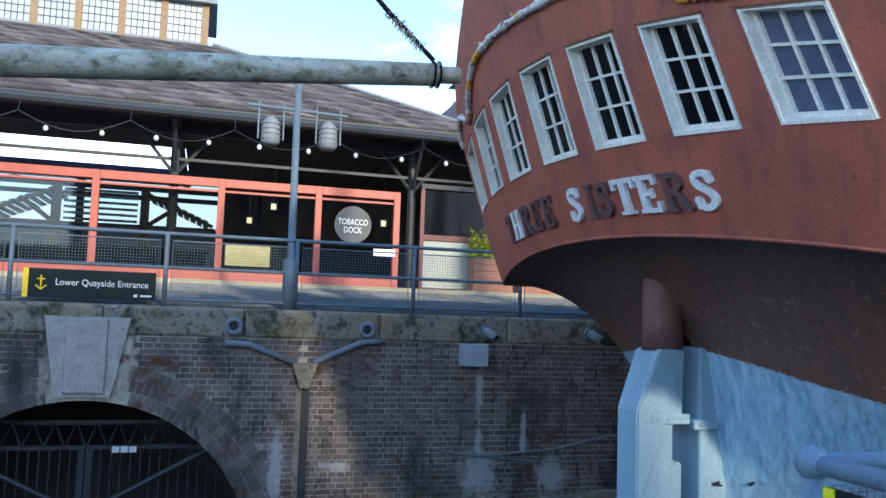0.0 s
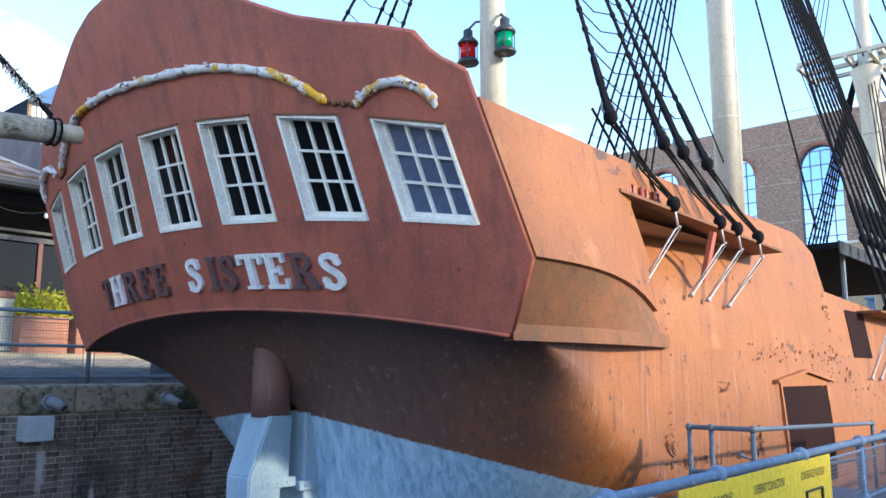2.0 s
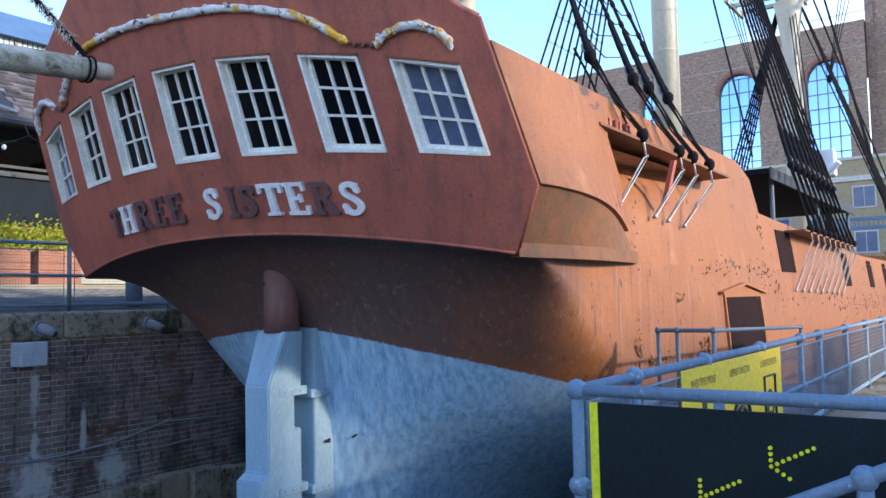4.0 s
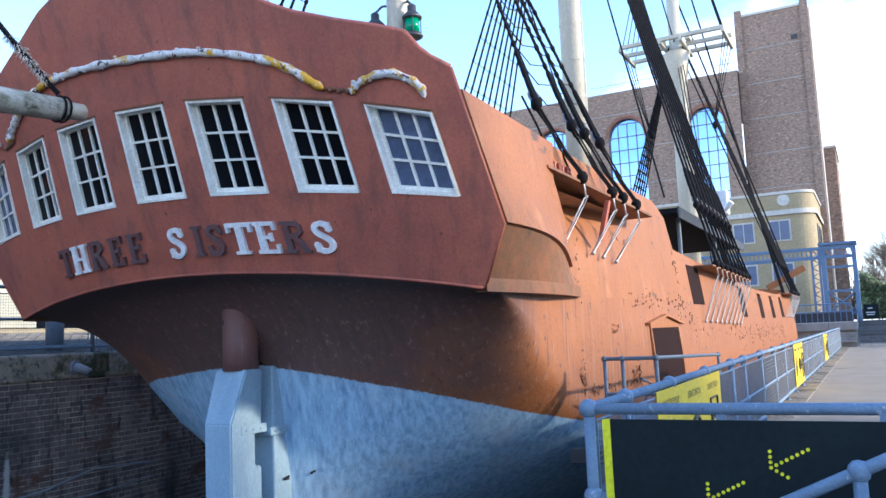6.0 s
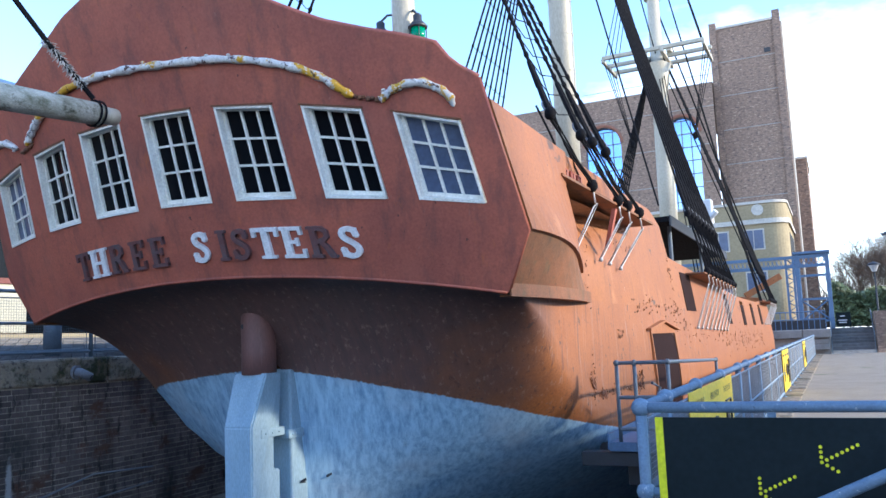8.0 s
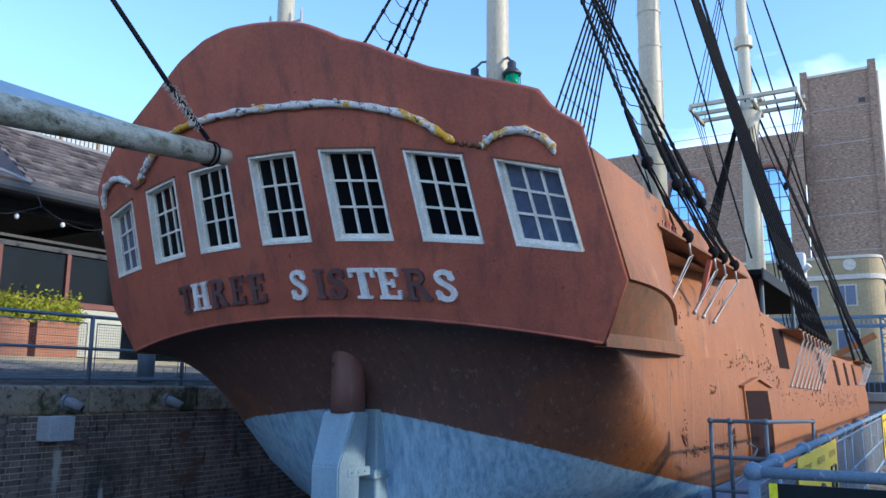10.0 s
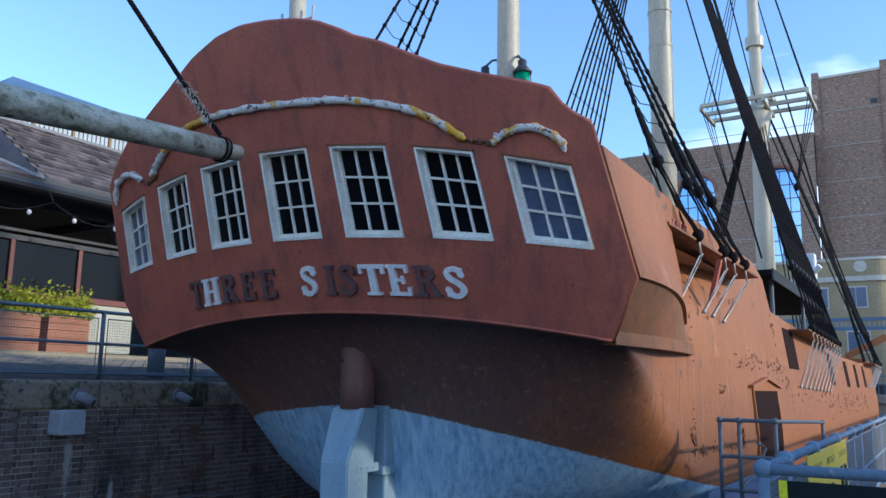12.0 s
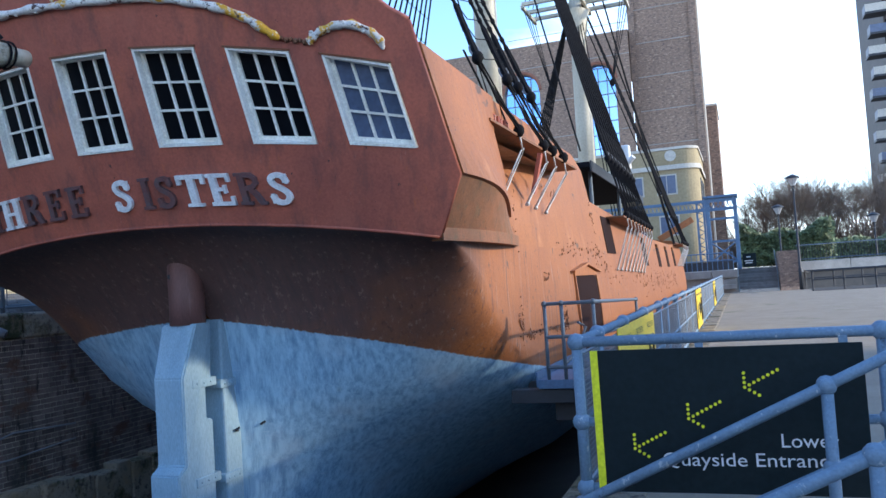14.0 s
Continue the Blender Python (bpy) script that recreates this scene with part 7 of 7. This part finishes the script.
nb = thing("notice_board", "dark notice board with white print", "notice", (1.3, 53.2, 1.42))
part("board", boxed(0.95, 1.75, 53.2, 53.25, 1.5, 2.35), SIGNK, nb)
for z, w in ((2.1, 0.12), (1.85, 0.25), (1.72, 0.2)):
    part("print_bar", boxed(1.3 - w, 1.3 + w, 53.18, 53.2, z, z + 0.06), WHITE, nb)
wl_ = thing("terrace_parapet", "concrete parapet with dark railings on the terrace", "parapet", (12, 54, 0), kind="structure")
# the dark void below the parapet is put into this wall's tone
part("retaining_wall", boxed(4.0, 40, 53.2, 53.6, -1.5, 0.95), DARKIN, wl_)
for k in range(12):
    part("parapet_block", boxed(4.05 + 3 * k, 7.03 + 3 * k, 53.0, 53.7, 0.95, 1.62, bevel=0.03), CONC, wl_)
for z in (2.62, 1.75):
    part("rail", tubed([(4.1, 53.4, z), (40, 53.4, z)], 0.035, 6), GREYR, wl_)
for k in range(120):
    part("bar", tubed([(4.2 + 0.16 * k, 53.4, 1.6), (4.2 + 0.16 * k, 53.4, 2.62)], 0.02, 4), DARKST, wl_)
nt = thing("parapet_notice", "pale notice with dark print fixed under the parapet", "notice", (10.0, 52.95, 0.6))
part("board", boxed(9.3, 10.8, 52.95, 53.0, 0.55, 1.1), PALE, nt)
part("print_bar", boxed(9.5, 10.6, 52.93, 52.95, 0.75, 0.92), DARKST, nt)
wr = thing("well_railing", "black railings round the sunken stair", "railing", (6, 46, 0))
for y in (45.5, 50.5):
    for z in (1.05, 0.6):
        part("rail", tubed([(4.3, y, z), (12, y, z)], 0.035, 6), DARKST, wr)
    for k in range(6):
        part("post", tubed([(4.3 + 1.5 * k, y, 0), (4.3 + 1.5 * k, y, 1.08)], 0.05, 6), DARKST, wr)
part("rail", tubed([(4.3, 45.5, 1.05), (4.3, 50.5, 1.05)], 0.035, 6), DARKST, wr)
# flat dark sheet on the ground: its colour stands for the opening's shade
single("sunken_stair_shade", boxed(4.4, 12, 45.7, 50.4, 0.0, 0.02), DARKIN, "dark sheet standing for the shade in the sunken stair", "opening", "structure")


def street_lamp(x, y, h):
    l = thing("street_lamp", "black cast-iron street lamp with a lantern head", "street lamp", (x, y, 0), "street lamps")
    part("column", tubed([(x, y, 0), (x, y, 1.2), (x, y, 1.25), (x, y, h - 0.5)], [0.11, 0.1, 0.07, 0.05], 10), DARKST, l, "", True)
    part("lantern", tubed([(x, y, h - 0.5), (x, y, h - 0.1)], [0.12, 0.3], 8), GALV, l)
    part("cap", tubed([(x, y, h - 0.1), (x, y, h), (x, y, h + 0.15)], [0.42, 0.36, 0.03], 10), DARKST, l)
    return l


street_lamp(3.97, 49.06, 6.5)
street_lamp(3.4, 57.0, 5.4)
street_lamp(9.2, 58.0, 4.4)

# lifting bridge frame
br = thing("lift_bridge", "blue riveted steel lifting-bridge frame at the dock head", "bridge", (-2, 52, 1.42))
for x in (-9.6, -8.2, -0.9, 0.75):
    for y in (51.6, 53.0):
        part("leg", boxed(x - 0.12, x + 0.12, y - 0.12, y + 0.12, 1.4, 5.9, bevel=0.015), STEELB, br)
for x0, x1 in ((-9.6, -8.2), (-0.9, 0.75)):
    for z in (1.9, 3.2, 4.6, 5.2):
        part("brace", boxed(x0, x1, 51.5, 51.66, z - 0.07, z + 0.07), STEELB, br)
    for a, b in ((1.9, 3.2),):
        for s in (0, 1):
            part("brace", tubed([(x0 if s else x1, 51.58, a), (x1 if s else x0, 51.58, b)], 0.05, 5), STEELB, br)
    part("cap", boxed(x0 - 0.2, x1 + 0.2, 51.3, 53.3, 5.9, 6.05, bevel=0.02), STEELB, br)
    bm = bmesh.new()
    for k in range(6):
        xa = x0 + (x1 - x0) * k / 6
        xb = x0 + (x1 - x0) * (k + 1) / 6
        tube(bm, [(xa, 51.5, 5.25), (xb, 51.5, 5.85)], 0.035, 4)
        tube(bm, [(xb, 51.5, 5.25), (xa, 51.5, 5.85)], 0.035, 4)
    part("lattice", bm, STEELB, br)
for z in (5.2, 5.75):
    part("girder", boxed(-9.6, 0.75, 51.45, 51.7, z - 0.09, z + 0.09), STEELB, br)
bm = bmesh.new()
for k in range(30):
    x = -8.2 + 7.3 * k / 30
    tube(bm, [(x, 51.6, 5.2), (x + 0.243, 51.6, 5.75), (x + 0.486, 51.6, 5.2)], 0.035, 4)
part("lattice", bm, STEELB, br)
bm = bmesh.new()
for k in range(8):
    z = 1.5 + 0.52 * k
    tube(bm, [(-1.5, 51.6, z), (-1.1, 51.6, z + 0.26), (-1.5, 51.6, z + 0.52)], 0.04, 4)
part("lattice", bm, STEELB, br)
for x in (-1.5, -1.1):
    part("leg", boxed(x - 0.06, x + 0.06, 51.5, 51.7, 1.4, 5.7), STEELB, br)
brr = thing("bridge_railing", "blue railing along the bridge", "railing", (-3, 50.4, 1.42))
for z in (2.45, 2.0):
    part("rail", tubed([(-9.5, 50.4, z), (0.4, 50.4, z)], 0.035, 6), STEELB, brr)
for k in range(34):
    part("bar", tubed([(-9.5 + 0.3 * k, 50.4, 1.42), (-9.5 + 0.3 * k, 50.4, 2.45)], 0.022, 5), STEELB, brr)
part("deck_plate", boxed(-9.5, 0.4, 50.45, 52, 1.42, 1.95), DARKST, brr)

# big brown brick block with tall arched windows, and its tower
blk = thing("brick_block", "large brown brick block with tall arched mirror-glass windows", "building", (-25, 75, 1.4))
BY = 70.0
wins = [(-37.6, 3.3), (-30.6, 3.3), (-23.7, 3.3), (-16.75, 3.3), (-9.8, 3.05)]
bm = bmesh.new()
edges = [-60.0]
for c, w in wins:
    edges += [c - w / 2, c + w / 2]
edges.append(-6.9)
SP, HD, SB = 18.8, 20.35, 8.0
for i, (a, b) in enumerate(zip(edges, edges[1:])):
    if i % 2 == 0:
        bm.faces.new([bm.verts.new(p) for p in ((a, BY, 0), (b, BY, 0), (b, BY, 23.0), (a, BY, 23.0))])
    else:
        r = (b - a) / 2
        bm.faces.new([bm.verts.new(p) for p in ((a, BY, 0), (b, BY, 0), (b, BY, SB), (a, BY, SB))])
        n = 12
        for k in range(n):
            t0, t1 = math.pi * k / n, math.pi * (k + 1) / n
            p0 = (a + r - r * math.cos(t0), SP + r * math.sin(t0))
            p1 = (a + r - r * math.cos(t1), SP + r * math.sin(t1))
            bm.faces.new([bm.verts.new(p) for p in ((p0[0], BY, p0[1]), (p1[0], BY, p1[1]), (p1[0], BY, 23.0), (p0[0], BY, 23.0))])
        prof = [(a, SB)] + [(a + r - r * math.cos(math.pi * k / n), SP + r * math.sin(math.pi * k / n)) for k in range(n + 1)] + [(b, SB)]
        for p, q in zip(prof, prof[1:]):
            bm.faces.new([bm.verts.new(v) for v in ((p[0], BY, p[1]), (q[0], BY, q[1]), (q[0], BY + 0.5, q[1]), (p[0], BY + 0.5, p[1]))])
bm.faces.new([bm.verts.new(p) for p in ((-60, BY, 23.0), (-6.9, BY, 23.0), (-6.9, BY + 20, 23.0), (-60, BY + 20, 23.0))])
bmesh.ops.recalc_face_normals(bm, faces=bm.faces)
part("wall", bm, FARBR, blk)
ARCHB = mat("red_arch_bricks", (0.26, 0.12, 0.08), 0.9, scale=1, grain=6)
for c, w in wins:
    r = w / 2
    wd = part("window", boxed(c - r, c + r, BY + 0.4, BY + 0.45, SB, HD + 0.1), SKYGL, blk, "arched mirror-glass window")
    for k in range(1, 4):
        bm = bmesh.new()
        box(bm, c - r + w * k / 4 - 0.04, c - r + w * k / 4 + 0.04, BY + 0.33, BY + 0.41, SB, SP + 1.2)
        part("glazing_bar", bm, LEAD, wd)
    z = SB + 1.2
    while z < SP + 1.2:
        part("glazing_bar", boxed(c - r, c + r, BY + 0.33, BY + 0.41, z - 0.035, z + 0.035), LEAD, wd)
        z += 1.2
    part("arch_ring", tubed([(c - (r + 0.1) * math.cos(math.pi * k / 14), BY - 0.02, SP + (r + 0.1) * math.sin(math.pi * k / 14)) for k in range(15)], 0.16, 5), ARCHB, blk)
for z in (22.95, 20.9, 17.6, 14.3, 11.0):
    xa = -60.0
    for c, w in wins + [(-6.9, 0.0)]:
        cut = w / 2 + (0.25 if z < 20.5 else -99)
        part("string_course", boxed(xa, c - cut if cut > 0 else c, BY - 0.04, BY + 0.02, z - 0.035, z + 0.035), CONC, blk) if (c - max(cut, 0)) > xa else None
        xa = c + max(cut, 0)
part("parapet_rail", tubed([(-20, BY + 1, 24.0), (-7, BY + 1, 24.0)], 0.04, 4), GALV, blk)
tw = thing("brick_tower", "plain brown brick stair tower with pale string courses", "tower", (-4, 74, 1.4))
part("shaft", boxed(-7.0, -1.25, 71.5, 79, 0, 28.0), FARBR, tw)
for k in range(9):
    part("string_course", boxed(-6.9, -1.2, 71.46, 71.5, 3.6 + 3.05 * k, 3.67 + 3.05 * k), CONC, tw)
part("coping", boxed(-6.95, -1.15, 71.4, 79.1, 28.0, 28.2), PALE, tw)
part("corner_pier", boxed(-1.75, -1.15, 71.3, 72.2, 0, 28.75), FARBR, tw)
part("corner_pier", boxed(-6.95, -6.4, 71.3, 72.2, 0, 28.6), FARBR, tw)
part("downpipe", tubed([(-1.1, 72.4, 2), (-1.1, 72.4, 28)], 0.12, 6), PALE, tw)
part("vent", boxed(-2.6, -2.1, 71.42, 71.48, 25.2, 25.6), DARKST, tw)
lw = thing("brick_tower", "lower brown brick wing beyond the tower", "tower", (-0.8, 78, 1.4))
part("shaft", boxed(-1.3, -0.2, 76, 84, 0, 16.4), FARBR, lw)
part("coping", boxed(-1.3, -0.1, 75.9, 84, 16.4, 16.6), PALE, lw)
# yellow-brick house with rounded corner
yh = thing("corner_building", "yellow stock-brick building with rounded corner and pale cornice", "building", (-5, 64, 1.4))
def rounded(r0, z0, z1):
    bm = bmesh.new()
    pts = [(-14, 61.5)] + [(-2.8 + r0 * math.sin(t), 62.7 - (1.2 + r0 - 1.2) * math.cos(t)) for t in [math.pi / 2 * k / 8 for k in range(9)]] + [(-2.8 + r0, 72)]
    pts[0] = (-14, 62.7 - r0)
    rows = [[(x, y, z0) for x, y in pts], [(x, y, z1) for x, y in pts]]
    sheet(bm, rows)
    bm.faces.new([bm.verts.new((x, y, z1)) for x, y in pts + [(-14, 72)]])
    bmesh.ops.recalc_face_normals(bm, faces=bm.faces)
    return bm
part("wall", rounded(1.2, 0, 10.7), YBRICK, yh)
part("cornice", rounded(1.35, 9.2, 9.55), PALE, yh)
part("parapet_coping", rounded(1.28, 10.7, 10.9), PALE, yh)
part("round_window", tubed([(-3.55, 61.44, 10.25), (-3.55, 61.52, 10.25)], 0.42, 18), PALE, yh)
for x in (-3.95, -6.4, -8.9, -11.4):
    for z in (7.3, 4.2):
        w = part("window", boxed(x - 0.75, x + 0.75, 61.42, 61.52, z, z + 1.55), PALE, yh)
        part("pane", boxed(x - 0.65, x - 0.03, 61.40, 61.43, z + 0.1, z + 1.45), PANE_B, w)
        part("pane", boxed(x + 0.03, x + 0.65, 61.40, 61.43, z + 0.1, z + 1.45), PANE_B, w)
for k in range(3):
    w = part("window", boxed(-1.62, -1.55, 63.6 + 2.2 * k, 64.8 + 2.2 * k, 5.5, 8.6), DARKST, yh)

# flats with balconies
ft = thing("apartment_tower", "dark glazed apartment tower with stacked balconies", "building", (22, 112, 1.4))
CLAD = mat("grey_brown_cladding", (0.075, 0.062, 0.055), 0.7, scale=0.3, grain=2)
part("core", boxed(19.6, 42, 110, 130, 0, 60), CLAD, ft)
for k in range(20):
    z = 5.2 + 2.6 * k
    for x, w in ((17.3 + 0.35 * (k % 2), 2.4), (21.2 + 0.4 * (k % 2), 2.6), (25.8, 2.6)):
        b = part("balcony", boxed(x, x + w, 107.6, 110.0, z, z + 0.26), DARKST, ft, "dark balcony slab")
        part("balustrade", boxed(x + 0.03, x + w - 0.03, 107.62, 107.68, z + 0.26, z + 1.2), PALE if k % 3 else PANE_B, b)
        part("balustrade", boxed(x + 0.03, x + 0.09, 107.7, 109.9, z + 0.26, z + 1.2), LEAD, b)
        part("balcony_door", boxed(max(x, 19.65) + 0.1, max(x, 19.65) + 1.3, 109.9, 109.99, z + 0.3, z + 2.2), PANE_D, b)


# bare trees and evergreen hedge
def tree(x, y, h, spread, name="bare_tree", seed=1):
    rnd = random.Random(seed)
    t = thing(name, "leafless spreading tree with fine twigs", "tree", (x, y, 1.42), "bare trees")
    trunk, crown = bmesh.new(), bmesh.new()
    p0 = Vector((x, y, 1.42))
    tube(trunk, [p0, p0 + Vector((0.05, 0, h * 0.10)), p0 + Vector((0.0, 0.1, h * 0.20))], [0.18, 0.14, 0.10], 8)

    def grow(p, d, ln, r, depth):
        q = p + d * ln
        m = p + d * ln * 0.5 + Vector((rnd.uniform(-1, 1), rnd.uniform(-1, 1), 0)) * ln * 0.06
        tube(crown, [p, m, q], [r, r * 0.8, r * 0.55], 3 if depth < 3 else 5, False)
        if depth == 0:
            return
        for k in range(3):
            a = rnd.uniform(0, 2 * math.pi)
            e = (d * 1.15 + Vector((math.cos(a), math.sin(a), rnd.uniform(0.0, 0.5))) * spread).normalized()
            s = p + (q - p) * rnd.uniform(0.35, 1.0)
            grow(s, e, ln * rnd.uniform(0.62, 0.92), max(r * 0.56, 0.005), depth - 1)
    top = p0 + Vector((0, 0.1, h * 0.20))
    for k in range(5):
        a = k * 1.26 + rnd.uniform(-0.3, 0.3)
        d = Vector((math.cos(a) * spread, math.sin(a) * spread, 1.0)).normalized()
        grow(top - Vector((0, 0, h * 0.1 * rnd.random())), d, h * 0.235, 0.055, 6)
    part("trunk", trunk, TWIG, t)
    part("crown", crown, TWIG, t)


for i, (x, y, h, s) in enumerate(((4.9, 74, 9.4, 0.5), (8.0, 80, 9.2, 0.55), (10.4, 72, 7.4, 0.5), (13.2, 78, 9.4, 0.55), (16.5, 74, 9.0, 0.5), (20, 80, 9.4, 0.55), (2.6, 82, 8.2, 0.5), (6.4, 76, 8.8, 0.5),
                                 (3.6, 78, 9.0, 0.5), (5.8, 82, 9.8, 0.5), (11.8, 82, 8.8, 0.5), (14.8, 84, 9.6, 0.5), (18.2, 82, 9.6, 0.5), (9.2, 86, 8.6, 0.5))):
    tree(x, y, h, s, seed=i + 3)


def thicket(x0, x1, y0, y1, h, n, label):
    bm = bmesh.new()
    for k in range(n):
        p = Vector((random.uniform(x0, x1), random.uniform(y0, y1), 1.4))
        hh = h * random.uniform(0.35, 1.0) * (0.8 + 0.2 * math.sin(p.x * 1.1) * math.sin(p.x * 0.37 + 2))
        e = Vector((random.uniform(-0.35, 0.35), random.uniform(-0.3, 0.3), 1.0)) * hh
        q = p + e * 0.55 + Vector((random.uniform(-0.3, 0.3), 0, 0))
        tube(bm, [p, q, p + e], [0.045, 0.03, 0.012], 3, False)
        for i in range(3):
            s = p.lerp(q, random.uniform(0.4, 1.0))
            tube(bm, [s, s + Vector((random.uniform(-0.8, 0.8), random.uniform(-0.5, 0.5), random.uniform(0.3, 1.2)))], [0.02, 0.008], 3, False)
    return tagged(part("thicket", bm, TWIG), label, "shrubs", "", "stuff")


thicket(-2, 45, 84, 94, 6.8, 3600, "leafless grey-brown thicket behind the trees")


def hedge(x0, x1, y, h, n, label):
    bm = bmesh.new()
    for k in range(n):
        x = random.uniform(x0, x1)
        top = h * (0.82 + 0.18 * math.sin(x * 1.7) * math.sin(x * 0.6 + 1))
        p = Vector((x, y + random.uniform(-0.9, 0.9), 1.42 + top * random.random() ** 0.6))
        d = Vector((random.uniform(-1, 1), random.uniform(-1, 1), random.uniform(-0.5, 1))).normalized() * random.uniform(0.16, 0.32)
        w = d.orthogonal().normalized() * 0.085
        bm.faces.new([bm.verts.new(q) for q in (p - w, p + d * 0.5 - w, p + d, p + w)])
    return tagged(part("hedge", bm, LEAFD), label, "hedge", "", "stuff")


hedge(0.9, 6.9, 60, 3.1, 11000, "dense evergreen hedge beside the steps")
hedge(6.6, 40, 66, 2.2, 16000, "low dark shrubs along the terrace")
# unseen plain blocks: outer walls close the place, the east pair cut off sun
single("wall_behind", boxed(-60, 60, -46, -45, 0, 9), FARBR, "unseen plain brick wall added to close the place behind", "building", "structure")
# added out of view; height and end set where its shadow should fall
single("wall_east_sunblock", boxed(30, 44, -8, 13.3, 0, 17.2), FARBR, "unseen tall block added to shade the quay and dock wall", "building", "structure")
# stepped lower part, added to keep sun off the rudder but not the side
wing = boxed(30, 44, 13.3, 14.7, 0, 13.7)
box(wing, 30, 44, 14.7, 20.0, 0, 12.0)
single("wall_east_sunblock_low", wing, FARBR, "unseen lower block added to shade the rudder and lower hull", "building", "structure")
# out of view, added only to close the east side
single("wall_east", boxed(62, 63, -46, 120, 0, 8), FARBR, "unseen plain brick wall added to close the east side", "building", "structure")

# bricks of the dock wall nearest the walk
for y, z, step, o in BRICKS_AS_PARTS:
    b = new("brick", brick_mesh(step))
    b.parent = wall
    b.location = Vector((WX + o, y, z)) - BASE[wall.name]
